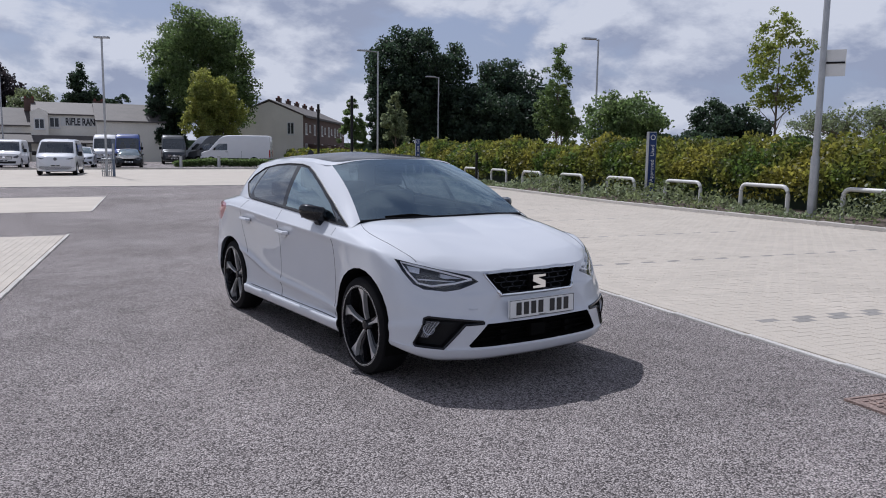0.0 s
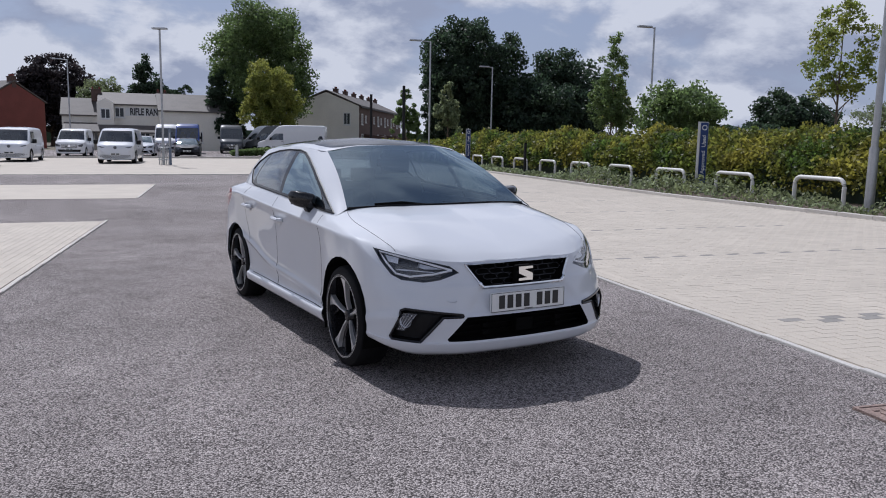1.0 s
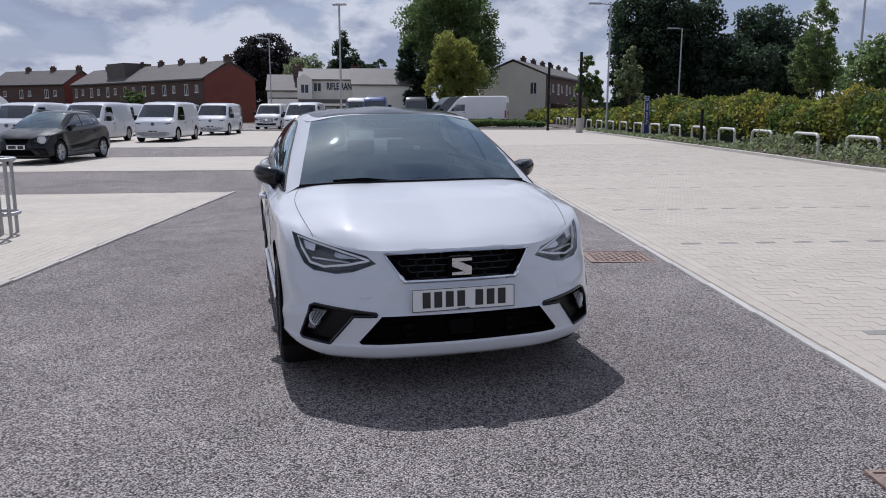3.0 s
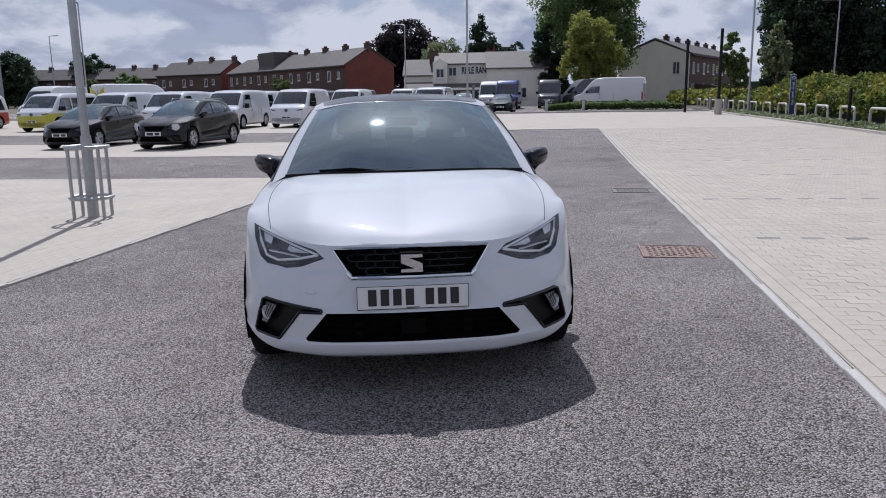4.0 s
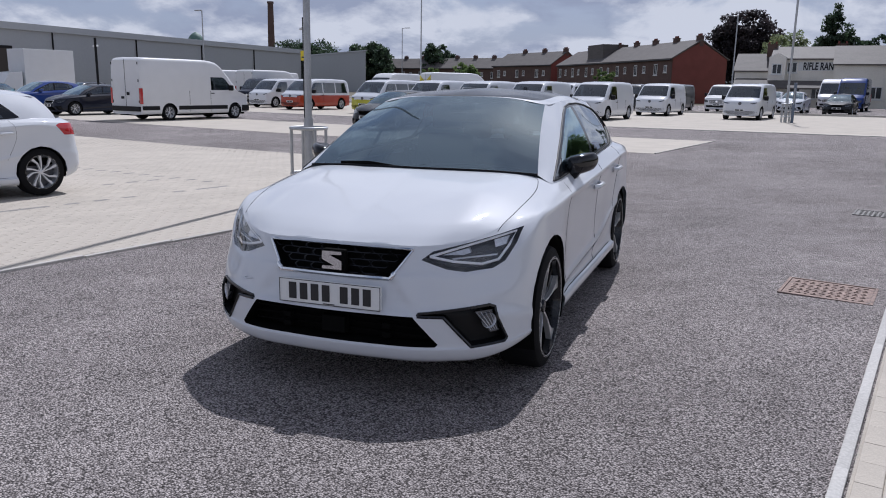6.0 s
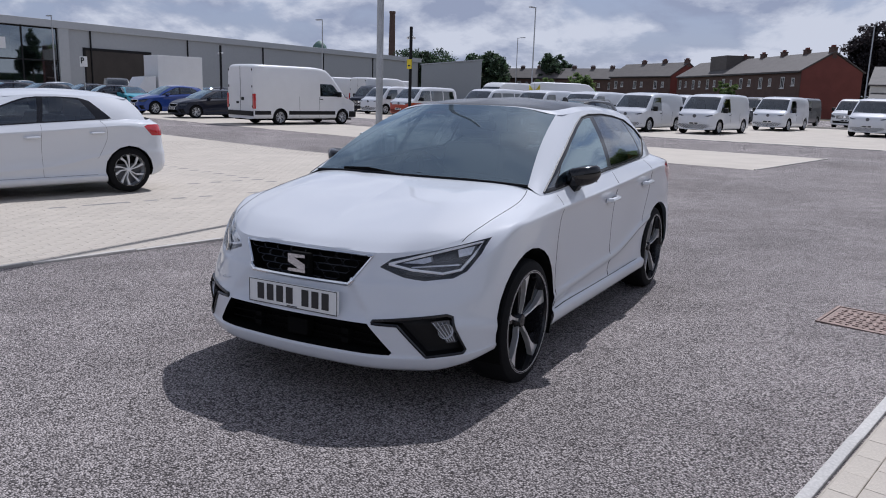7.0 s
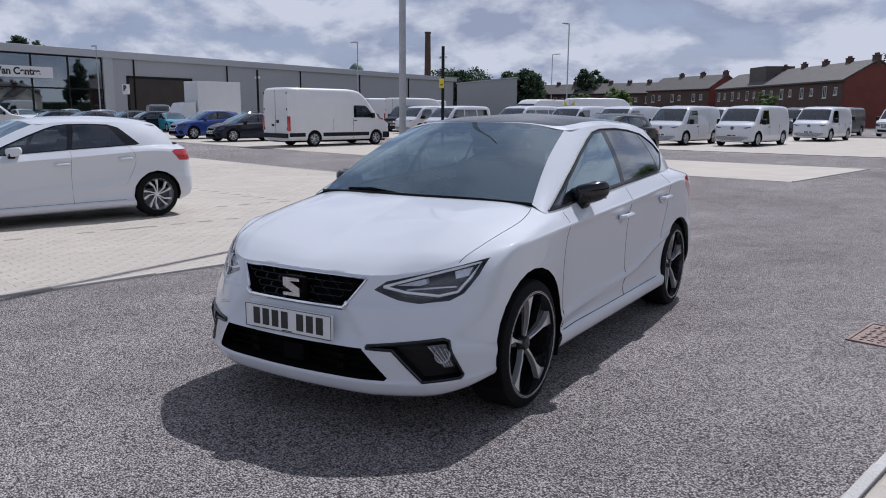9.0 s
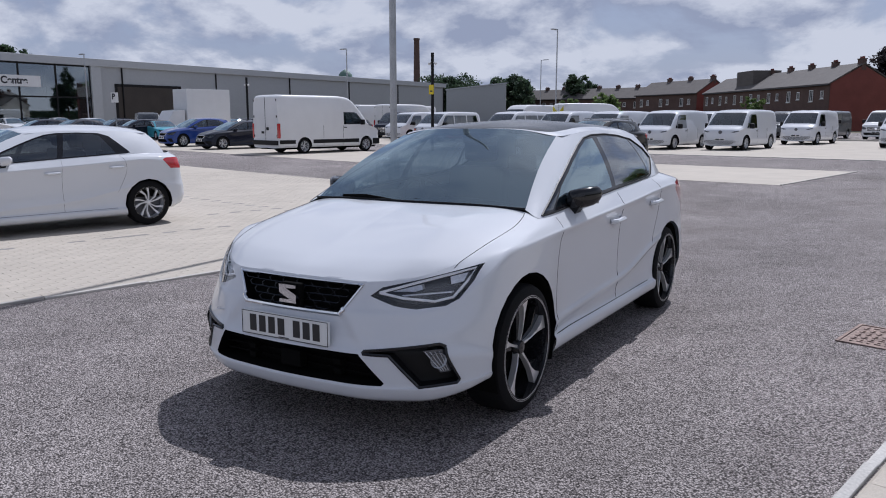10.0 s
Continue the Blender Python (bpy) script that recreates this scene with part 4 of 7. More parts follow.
        for x in (-0.36, 0.36):
            box(b, x - 0.22, x + 0.22, 2.35, 2.5, 0.5, 1.12, 0.05)
            box(b, x - 0.12, x + 0.12, 2.45, 2.55, 1.14, 1.30, 0.03)
        box(b, -0.62, 0.62, 3.1, 3.3, 0.5, 1.1, 0.05)
        part("seat", b, M["seat_cloth"], t)
    part("cabin_floor", boxed(-0.78, 0.78, 1.2, 3.85, 0.40, 0.50), M["black_matt"], t)
    for s in (1, -1):
        part("door_card", boxed(s * 0.76, s * 0.80, 1.45, 3.3, 0.45, 0.925), M["dash"], t)
    if hero:
        for x0, y0, x1, y1, arm in ((0.60, 1.15, 0.02, 1.10, 0.60), (-0.06, 1.09, -0.50, 1.11, 0.5)):
            b = bmesh.new()
            z0, z1 = 0.950, 0.950
            tube(b, [(x0, y0, z0), (x0 - 0.25, y0 - 0.012, z0 + 0.028), (x1, y1, z1 + 0.018)], 0.011, 6)
            tube(b, [(x0 - 0.02, y0 + 0.03, z0 + 0.018), ((x0 + x1) / 2, (y0 + y1) / 2 + 0.028, z0 + 0.036), (x1 - 0.05, y1 + 0.03, z1 + 0.022)], 0.006, 5)
            part("wiper", b, M["black_matt"], t)
        b = bmesh.new()
        prism(b, [(-0.68, 1.14), (-0.40, 1.085), (0, 1.07), (0.40, 1.085), (0.68, 1.14), (0.67, 1.19), (0.4, 1.125), (0, 1.11), (-0.4, 1.125), (-0.67, 1.19)], "z", 0.925, 0.948)
        part("scuttle", b, M["black_plastic"], t)
        b = bmesh.new()
        prism(b, [(3.45, 1.39), (3.60, 1.385), (3.56, 1.43), (3.52, 1.45)], "x", -0.012, 0.012)
        part("aerial", b, M["black_gloss"], t)
    for yc in (0.805, 3.369):
        for s in (1, -1):
            wheel(t, s * 0.758, yc, 0.318, 0.215, s, 2 if hero else 1, rim, 0.02 if hero else 0.0)
    if tuple(scale) != (1, 1, 1):
        t.scale = scale
    return t


CAR = Matrix.Translation((0, 0, 0.02)) @ on_slope(3.17, 3.50, -1.0)
car("hatchback_car", "white five-door hatchback with glossy black roof and mirrors, parked on asphalt", CAR, M["white_paint"], res=3, roof="black", rim="dark")
# ---- paving, kerbs, ironwork ----
def slab(name, u0, u1, v0, v1, label, key="bedding"):
    """Bed of block paving, jointed with sand."""
    return tagged(sheet(name, u0, u1, v0, v1, 0.006, M[key]), label, "paving", kind="structure")


RIGHT, LEFT, KERB = 4.38, -1.52, 12.78        # aisle edges and kerb line, across the aisle
PAVED = {
    "east": slab("pavement", RIGHT, KERB - 0.06, -14, 32.8, "buff concrete block paving of parking bays"),
    "west_far": slab("pavement", -80.0, -16.0, -14, 15.0, "buff concrete block paving of parking bays", "paver"),
    "west": slab("pavement", -16.0, LEFT, -14, 15.0, "buff concrete block paving of parking bays"),
    "middle": slab("pavement", -80.0, LEFT, 20.5, 26.3, "strip of pale block paving between two aisles", "paver"),
    "far": slab("pavement", -80.0, KERB - 0.06, 32.8, 56.0, "broad pale paving under parked vans", "paver"),
}


def kerb_run(name, u0, v0, u1, v1, h, w, n, mat_key="kerb", label="pale concrete kerb"):
    k = tagged(new(name), label, "kerb", kind="structure")
    d = Vector((u1 - u0, v1 - v0))
    L = d.length
    ang = math.degrees(math.atan2(d.y, d.x))
    me = None
    for i in range(n):
        if me is None:
            me = part("kerbstone", boxed(-L / n / 2 + 0.003, L / n / 2 - 0.003, -w / 2, w / 2, -0.12, h, 0.008), M[mat_key], k)
            o = me
        else:
            o = new("kerbstone", me.data)
            o.parent = k
        o.matrix_basis = lot(u0 + d.x * (i + 0.5) / n, v0 + d.y * (i + 0.5) / n, 0, ang)
    return k


kerb_run("kerb", KERB, -10, KERB, 56, 0.085, 0.16, 72)
kerb_run("edging", RIGHT - 0.035, -8, RIGHT - 0.035, 32.8, 0.017, 0.05, 45, "edging", "narrow white concrete edging")
kerb_run("edging", LEFT + 0.035, -8, LEFT + 0.035, 15.0, 0.022, 0.05, 26, "kerb", "narrow white concrete edging")
kerb_run("edging", LEFT + 0.035, 20.5, LEFT + 0.035, 26.3, 0.022, 0.05, 7, "kerb", "narrow white concrete edging")
kerb_run("edging", -60, 32.75, RIGHT, 32.75, 0.022, 0.10, 60)
bed = tagged(sheet("planting_bed", KERB + 0.06, 34, -14, 75, 0.05, M["soil"]), "bark-mulched planting bed behind the kerb", "planting bed", kind="structure")


def drain(u, v, turn, w, d, key="iron"):
    t = thing("drain_cover", lot(u, v, 0.0, turn), "rusty cast-iron drain cover set in the asphalt" if key == "rust" else "grey cast-iron drain cover set in the asphalt", "drain cover")
    b = bmesh.new()
    for x0, x1, y0, y1 in ((-w / 2, w / 2, -d / 2, -d / 2 + 0.02), (-w / 2, w / 2, d / 2 - 0.02, d / 2), (-w / 2, -w / 2 + 0.02, -d / 2 + 0.02, d / 2 - 0.02), (w / 2 - 0.02, w / 2, -d / 2 + 0.02, d / 2 - 0.02)):
        box(b, x0, x1, y0, y1, -0.05, 0.010)
    part("frame", b, M[key], t)
    part("plate", boxed(-w / 2 + 0.024, w / 2 - 0.024, -d / 2 + 0.024, d / 2 - 0.024, -0.05, 0.005), M[key], t)
    b = bmesh.new()
    nx, ny = int(w / 0.05), int(d / 0.05)
    for i in range(nx):
        for j in range(ny):
            x, y = -w / 2 + (i + 0.5) * w / nx, -d / 2 + (j + 0.5) * d / ny
            if abs(x) < w / 2 - 0.04 and abs(y) < d / 2 - 0.04:
                box(b, x - 0.018, x + 0.018, y - 0.007, y + 0.007, 0.005, 0.011) if (i + j) % 2 else box(b, x - 0.007, x + 0.007, y - 0.018, y + 0.018, 0.005, 0.011)
    tagged(part("tread", b, M[key], t), kind="stuff")
    return t


drain(3.93, 7.80, 0, 0.62, 0.55, "rust")
drain(3.96, 12.55, 0, 0.60, 0.50)
drain(3.99, 2.97, 0, 0.54, 0.50, "rust")


def street_pole(name, m, h, r0, r1, label, head=None, base_h=1.1):
    t = thing(name, m, label, "lamp post")
    part("post", tubed([(0, 0, base_h), (0, 0, h)], r0 * 0.72, 12, r1), M["steel"], t, smooth=True)
    part("base", tubed([(0, 0, -0.1), (0, 0, base_h), (0, 0, base_h + 0.06)], r0, 12, r0 * 0.9), M["steel"], t, smooth=True)
    if head:
        ang, arm = head
        d = Vector((math.cos(ang), math.sin(ang), 0))
        part("arm", tubed([(0, 0, h - 0.05), Vector((0, 0, h)) + d * arm], 0.03, 8), M["steel"], t)
        b = bmesh.new()
        box(b, 0, 0.75, -0.14, 0.14, -0.04, 0.05, 0.02)
        part("lantern", b, M["steel"], t, "flat grey lantern", m=Matrix.Translation(Vector((0, 0, h)) + d * (arm - 0.1)) @ pose(0, 0, 0, 0, 0, math.degrees(ang)))
    return t


# pole inside a tubular guard, near the car
pole = street_pole("lamp_post", lot(-3.05, 9.75), 8.5, 0.07, 0.045, "galvanised lamp post inside a tubular guard", None, 1.0)
guard = thing("post_guard", lot(-3.05, 9.75), "galvanised tubular guard round a lamp post", "guard")
for z in (0.28, 0.92):
    part("ring", tubed([(0.255 * math.cos(k * math.pi / 12), 0.255 * math.sin(k * math.pi / 12), z) for k in range(25)], 0.022, 8), M["steel"], guard, smooth=True)
for k in range(4):
    a = math.pi / 4 + k * math.pi / 2 + 0.3
    part("leg", tubed([(0.255 * math.cos(a), 0.255 * math.sin(a), -0.05), (0.255 * math.cos(a), 0.255 * math.sin(a), 0.93)], 0.022, 8), M["steel"], guard, smooth=True)

# ---- hoops, sign posts along the bed ----
hoop0 = thing("hoop_barrier", lot(14.0, 14.9), "pale painted tubular hoop barrier in planting bed", "barrier", "hoop barriers along the bed")
pts = [(0, -0.78, -0.05), (0, -0.78, 0.52)] + [(0, -0.78 + 0.18 * (1 - math.cos(a)), 0.52 + 0.18 * math.sin(a)) for a in (0.4, 0.8, 1.2, 1.57)]
pts += [(p[0], -p[1], p[2]) for p in pts[::-1]]
part("tube", tubed(pts, 0.05, 10), M["hoop_paint"], hoop0, smooth=True)
for k in range(-3, 18):
    if k:
        copy_thing(hoop0, lot(14.0 + 0.0 * k, 14.9 + 3.12 * k, 0.0))
# ---- other vehicles ----
def paint(name, col, coat=1.0, rough=0.3):
    return mat(name, col, rough, var=0.04, scale=2, fine=300, coat=coat, spec=0.12)


P_WHITE = M["white_paint"]
P_BLACK, P_NAVY, P_BLUE, P_TEAL = paint("black_paint", (0.003, 0.003, 0.004), 0.7, 0.5), paint("navy_paint", (0.006, 0.008, 0.020), 0.6, 0.5), paint("blue_paint", (0.02, 0.05, 0.22)), paint("teal_paint", (0.06, 0.36, 0.46))
P_ORANGE, P_LIME, P_SILVER, P_GREY = paint("orange_paint", (0.36, 0.045, 0.018)), paint("lime_paint", (0.48, 0.46, 0.06)), paint("silver_paint", (0.45, 0.46, 0.47)), paint("graphite_paint", (0.06, 0.065, 0.07))
M["hazard_yellow"] = paint("hazard_yellow", (0.75, 0.62, 0.03))
M["van_white"] = paint("van_white", (0.74, 0.74, 0.74), 0.6, 0.35)

BUZZ = dict(L=4.71, H=1.94, zb=0.24, belt=1.02, lean=0.13, wheels=(0.80, 3.79), r=0.35,
            top=[(0.0, 0.80), (0.06, 0.96), (0.30, 1.08), (0.48, 1.16), (0.85, 1.50), (1.18, 1.78), (1.45, 1.89), (2.2, 1.94), (3.4, 1.94), (4.40, 1.90), (4.62, 1.78), (4.71, 1.25)],
            wid=[(0.0, 0.70), (0.06, 0.82), (0.30, 0.93), (0.7, 0.97), (1.2, 0.985), (3.9, 0.985), (4.5, 0.95), (4.71, 0.88)])
TALL = dict(L=5.99, H=2.60, zb=0.28, belt=1.25, lean=0.05, wheels=(0.98, 4.62), r=0.34,
            top=[(0.0, 0.85), (0.10, 1.05), (0.45, 1.20), (0.75, 1.28), (1.15, 1.75), (1.55, 2.20), (1.95, 2.50), (2.5, 2.59), (3.6, 2.60), (5.7, 2.60), (5.9, 2.56), (5.99, 2.48)],
            wid=[(0.0, 0.72), (0.10, 0.86), (0.45, 0.96), (0.9, 1.0), (1.5, 1.02), (5.6, 1.02), (5.9, 1.0), (5.99, 0.97)])
MEDIUM = dict(L=4.90, H=1.97, zb=0.24, belt=1.08, lean=0.10, wheels=(0.92, 3.92), r=0.33,
              top=[(0.0, 0.85), (0.07, 1.0), (0.40, 1.08), (0.85, 1.16), (1.25, 1.52), (1.62, 1.82), (1.95, 1.93), (2.5, 1.97), (4.4, 1.96), (4.75, 1.90), (4.86, 1.75), (4.90, 1.2)],
              wid=[(0.0, 0.72), (0.07, 0.84), (0.35, 0.92), (0.9, 0.95), (4.4, 0.95), (4.75, 0.92), (4.90, 0.88)])


def van(name, label, m, k, upper, lower=None, windows=False, face="buzz", group="", category="van"):
    """Van, nose towards -y of its own frame; k is its size table."""
    t = thing(name, m, label, category, group)
    ys = sorted(set([p[0] for p in k["top"]] + [p[0] for p in k["wid"]] + [k["L"] * f for f in (0.4, 0.5, 0.6, 0.7, 0.8)] + [0.02]))
    G = []
    for y in ys:
        zt, w = curve_at(k["top"], y), curve_at(k["wid"], y)
        zs = min(k["belt"], zt - 0.10)
        f = max(0.0, (zt - 0.16 - zs)) / 0.8
        wu = w - k["lean"] * f
        zu = max(zs + 0.02, zt - 0.16)
        fl = 0.10 if y < 0.3 else 0.0
        G.append([(0, y, k["zb"]), (w - 0.06, y, k["zb"]), (w, y, k["zb"] + 0.10), (w + 0.0, y, (k["zb"] + zs) / 2), (w - 0.005, y, zs), (wu, y, zu), (wu - 0.05, y, zt - 0.055), (wu - 0.14, y, zt - 0.012), (0, y, zt)])
    G = np.array(G)
    G = swap(hermite(swap(hermite(G, 2)), 2))
    bm = bmesh.new()
    grid_faces(bm, G)
    for row in (G[0], G[-1]):
        for s in (1, -1):
            vs = [bm.verts.new((p[0] * s, p[1], p[2])) for p in row]
            bm.faces.new(vs if s > 0 else vs[::-1])
    bmesh.ops.remove_doubles(bm, verts=bm.verts[:], dist=1e-3)
    bmesh.ops.recalc_face_normals(bm, faces=bm.faces[:])
    r = k["r"]
    for yc in k["wheels"]:
        poly = [(yc + (r + 0.06) * math.cos(a), r + (r + 0.06) * math.sin(a)) for a in (2 * math.pi * j / 18 for j in range(18))]
        cut_out(bm, poly, (1, 2), lambda c: abs(c.x) > 0.55 and c.z < 1.0).free()
    tops = k["top"]
    y0, y1 = tops[3][0] + 0.04, tops[5][0] + 0.02
    w0, w1 = curve_at(k["wid"], y0) - 0.10, curve_at(k["wid"], y1) - k["lean"] - 0.10
    h = cut_out(bm, [(-w0, y0), (w0, y0), (w1, y1), (-w1, y1)], (0, 1), lambda c: c.z > tops[2][1])
    part("windscreen", h, M["dark_glass"], t, "tinted windscreen", smooth=True)
    zb_, zt_ = k["belt"] + 0.04, k["H"] - (0.24 if k is not TALL else 0.75)
    door = [(y0 + 0.28, zb_), (y1 - 0.02, zt_ - 0.06), (y1 + 0.12, zt_), (y1 + 0.78, zt_), (y1 + 0.78, zb_)]
    wins = [door]
    if windows:
        a = y1 + 0.86
        b2 = k["L"] - 0.32
        mid = (a + b2) / 2
        wins += [[(a, zb_), (a, zt_), (mid - 0.04, zt_), (mid - 0.04, zb_)], [(mid + 0.04, zb_), (mid + 0.04, zt_), (b2 - 0.18, zt_), (b2, zb_)]]
    for poly in wins:
        for s in (1, -1):
            h = cut_out(bm, poly, (1, 2), lambda c: s * c.x > 0.55 and c.z > 0.9)
            part("side_window", h, M["dark_glass"], t, "dark side glass", smooth=True)
    fr = lambda c: c.y < 0.62
    if face == "buzz":
        lamps = [(0.50, 0.875), (0.84, 0.955), (0.86, 0.905), (0.66, 0.85)]
        grille = [(-0.74, 0.46), (0.74, 0.46), (0.80, 0.36), (0.70, 0.29), (-0.70, 0.29), (-0.80, 0.36)]
    else:
        lamps = [(0.56, 0.80), (0.84, 0.90), (0.88, 0.80), (0.80, 0.70), (0.60, 0.70)]
        grille = [(-0.52, 0.84), (0.52, 0.84), (0.50, 0.62), (-0.50, 0.62)]
    for s in (1, -1):
        h = cut_out(bm, [(s * x, z) for x, z in lamps], (0, 2), fr)
        part("headlamp", h, M["lamp_dark"], t, "clear headlamp", smooth=True)
    if face == "buzz":
        b = bmesh.new()
        for i in range(5):
            for j in range(23):
                x = -0.88 + j * 0.08 + (0.04 if i % 2 else 0)
                z = 0.30 + i * 0.042
                edge = 0.86 - 0.10 * abs(i - 3)
                if abs(x) < edge:
                    y = float(np.interp(abs(x), [p[1] for p in k["wid"][:3]], [p[0] for p in k["wid"][:3]]))
                    prism(b, [(x - 0.034, z), (x, z + 0.017), (x + 0.034, z), (x, z - 0.017)], "y", y - 0.012, y + 0.02)
        tagged(part("grille_mesh", b, M["black_plastic"], t), "black diamond-pattern lower grille", kind="stuff")
    else:
        h = cut_out(bm, grille, (0, 2), fr)
        g = part("grille", tub(h, (0, 0.03, 0)), M["black_plastic"], t)
        h.free()
        b = bmesh.new()
        for i in range(3):
            box(b, -0.5, 0.5, 0.0, 0.03, 0.66 + i * 0.06, 0.678 + i * 0.06)
        part("slats", b, M["chrome"], g)
        h = cut_out(bm, [(-0.75, 0.50), (0.75, 0.50), (0.68, 0.34), (-0.68, 0.34)], (0, 2), fr)
        part("lower_intake", tub(h, (0, 0.04, 0)), M["black_plastic"], t)
        h.free()
    b = bmesh.new()
    lathe(b, [(0.001, -0.012), (0.07, -0.012), (0.085, -0.006), (0.085, 0.02)], 16, "y")
    part("badge", b, M["chrome" if face != "buzz" else "lamp_dark"], t, "round plain badge", m=pose(0, 0.005, 0.87 if face == "buzz" else 0.75))
    pl = part("number_plate", boxed(-0.26, 0.26, -0.03, -0.012, 0.47, 0.58), M["plate_white"], t)
    plate_bars(pl, -0.22, 0.49, 0.44, 0.07, -0.0305, False)
    if lower:
        bmesh.ops.bisect_plane(bm, geom=bm.verts[:] + bm.edges[:] + bm.faces[:], plane_co=(0, 0, k["belt"] - 0.10), plane_no=(0, 0, 1))
        lo_b = bmesh.new()
        me = bpy.data.meshes.new("tmp")
        bm.to_mesh(me)
        lo_b.from_mesh(me)
        bpy.data.meshes.remove(me)
        zc = k["belt"] - 0.10
        low_f = lambda f: f.calc_center_median().z < zc and not (f.calc_center_median().y < 0.55 and f.calc_center_median().z > 0.62 and abs(f.calc_center_median().x) < 0.95 * (f.calc_center_median().z - 0.2))
        bmesh.ops.delete(lo_b, geom=[f for f in lo_b.faces if not low_f(f)], context="FACES")
        bmesh.ops.delete(bm, geom=[f for f in bm.faces if low_f(f)], context="FACES")
        part("lower_body", lo_b, lower, t, "coloured lower body", smooth=40)
    part("body", bm, upper, t, "glossy painted body", smooth=40)
    if k is TALL:
        b = bmesh.new()
        for s in (1, -1):
            box(b, s * 1.005, s * 1.035, 1.45, 4.15, 0.45, 0.62, 0.01)
            box(b, s * 1.005, s * 1.035, 5.12, 5.95, 0.45, 0.62, 0.01)
            box(b, s * 0.90, s * 1.0, 0.12, 0.55, 0.34, 0.62, 0.03)
        part("rubbing_strip", b, M["black_plastic"], t, "black plastic side strips")
        b = bmesh.new()
        box(b, -0.95, 0.95, 5.97, 6.05, 0.40, 0.60, 0.02)
        part("rear_bumper", b, M["black_plastic"], t)
        for s in (1, -1):
            part("rear_lamp", boxed(s * 0.90, s * 1.025, 5.90, 6.01, 0.70, 1.35, 0.02), M["red_lens"], t, "tall red rear lamp")
        b = bmesh.new()
        for s in (1, -1):
            for z in (0.75, 1.6, 2.3):
                box(b, s * 0.86, s * 0.90, 5.99, 6.01, z, z + 0.10)
        box(b, -0.006, 0.006, 5.985, 6.0, 0.5, 2.5)
        box(b, -0.25, -0.08, 5.99, 6.012, 1.05, 1.18)
        box(b, 0.12, 0.30, 5.99, 6.012, 0.9, 1.0)
        part("rear_door_fittings", b, M["black_plastic"], t)
    b = bmesh.new()
    gapy = y1 + 0.82
    for s in (1, -1):
        for y in (gapy, gapy + 1.15 if not windows else gapy + 1.0):
            box(b, s * (curve_at(k["wid"], y) - 0.004), s * (curve_at(k["wid"], y) + 0.004), y, y + 0.012, 0.35, k["belt"])
        box(b, s * 0.95, s * (curve_at(k["wid"], 2.0) + 0.012), gapy - 0.20, gapy - 0.03, k["belt"] - 0.12, k["belt"] - 0.085)
    part("door_gap", b, M["black_plastic"], t)
    for s in (1, -1):
        part("door_mirror", boxed(s * 1.0, s * 1.22, y0 + 0.42, y0 + 0.56, k["belt"] + 0.02, k["belt"] + 0.26, 0.04), M["black_plastic"], t, smooth=True)
    b = bmesh.new()
    box(b, -0.85, 0.85, 0.3, k["L"] - 0.25, 0.20, 0.45)
    box(b, -0.6, 0.6, 0.5, k["L"] - 0.4, 0.3, 0.8)
    part("underbody", b, M["black_matt"], t)
    b = bmesh.new()
    box(b, -0.88, 0.88, y0 + 0.1, y0 + 0.5, 0.8, k["belt"] - 0.02)
    for x in (-0.42, 0.42):
        box(b, x - 0.25, x + 0.25, y1 + 0.35, y1 + 0.5, 0.7, k["belt"] + 0.45, 0.05)
        box(b, x - 0.14, x + 0.14, y1 + 0.40, y1 + 0.5, k["belt"] + 0.45, k["belt"] + 0.62, 0.03)
    part("seats", b, M["seat_cloth"], t)
    for yc in k["wheels"]:
        for s in (1, -1):
            wheel(t, s * (curve_at(k["wid"], yc) - 0.12), yc, r, 0.22, s, 1, "light")
    return t


# parked in the bay beside the car
car("hatchback_car", "white five-door hatchback with silver alloys parked on block paving", lot(-6.25, 3.85, 0, 0), P_WHITE, (0.98, 0.99, 0.985), 2, "white", "light", True, quarter=False)
# row on the middle strip
car("hatchback_car", "glossy black hatchback parked on the paved strip", lot(-13.2, 23.6, 0, 2), P_BLACK, (1.0, 1.06, 1.02), 2, "black", "light", True)
suv = car("small_suv", "glossy black compact crossover with roof rails", lot(-9.55, 22.9, 0, -3), P_BLACK, (1.02, 1.06, 1.09), 2, "black", "light", True)
for sd in (1, -1):
    part("roof_rail", tubed([(sd * 0.56, 2.05, 1.375), (sd * 0.57, 2.15, 1.435), (sd * 0.57, 3.2, 1.415), (sd * 0.55, 3.34, 1.345)], 0.016, 6), M["steel"], suv, "slim metal roof rail", smooth=True)
    hl = part("round_lamp", lathe(bmesh.new(), [(0.001, -0.012), (0.085, -0.004), (0.10, 0.03)], 20, "y"), M["lamp_inner"], suv, "round headlamp", smooth=True, m=pose(sd * 0.66, 0.195, 0.665, 0, 0, sd * 32))
    part("lamp_ring", lathe(bmesh.new(), [(0.10, 0.03), (0.112, -0.004), (0.10, -0.012), (0.092, -0.004)], 20, "y"), M["chrome"], hl, smooth=True)
g = car("hatchback_car", "dark navy hatchback parked beside a white van", lot(-30.5, 21.8), P_NAVY, (1.0, 1.06, 1.01), 1, "navy", "light", True)
car("small_suv", "dark blue crossover parked on the paved strip", lot(-34.9, 22.0), P_BLUE, (1.02, 1.05, 1.10), 1, "blue", "light", True)
van("panel_van", "tall white panel van with black side strips", lot(-24.4, 27.7, 0, 180), TALL, M["van_white"], face="tall", group="tall vans")
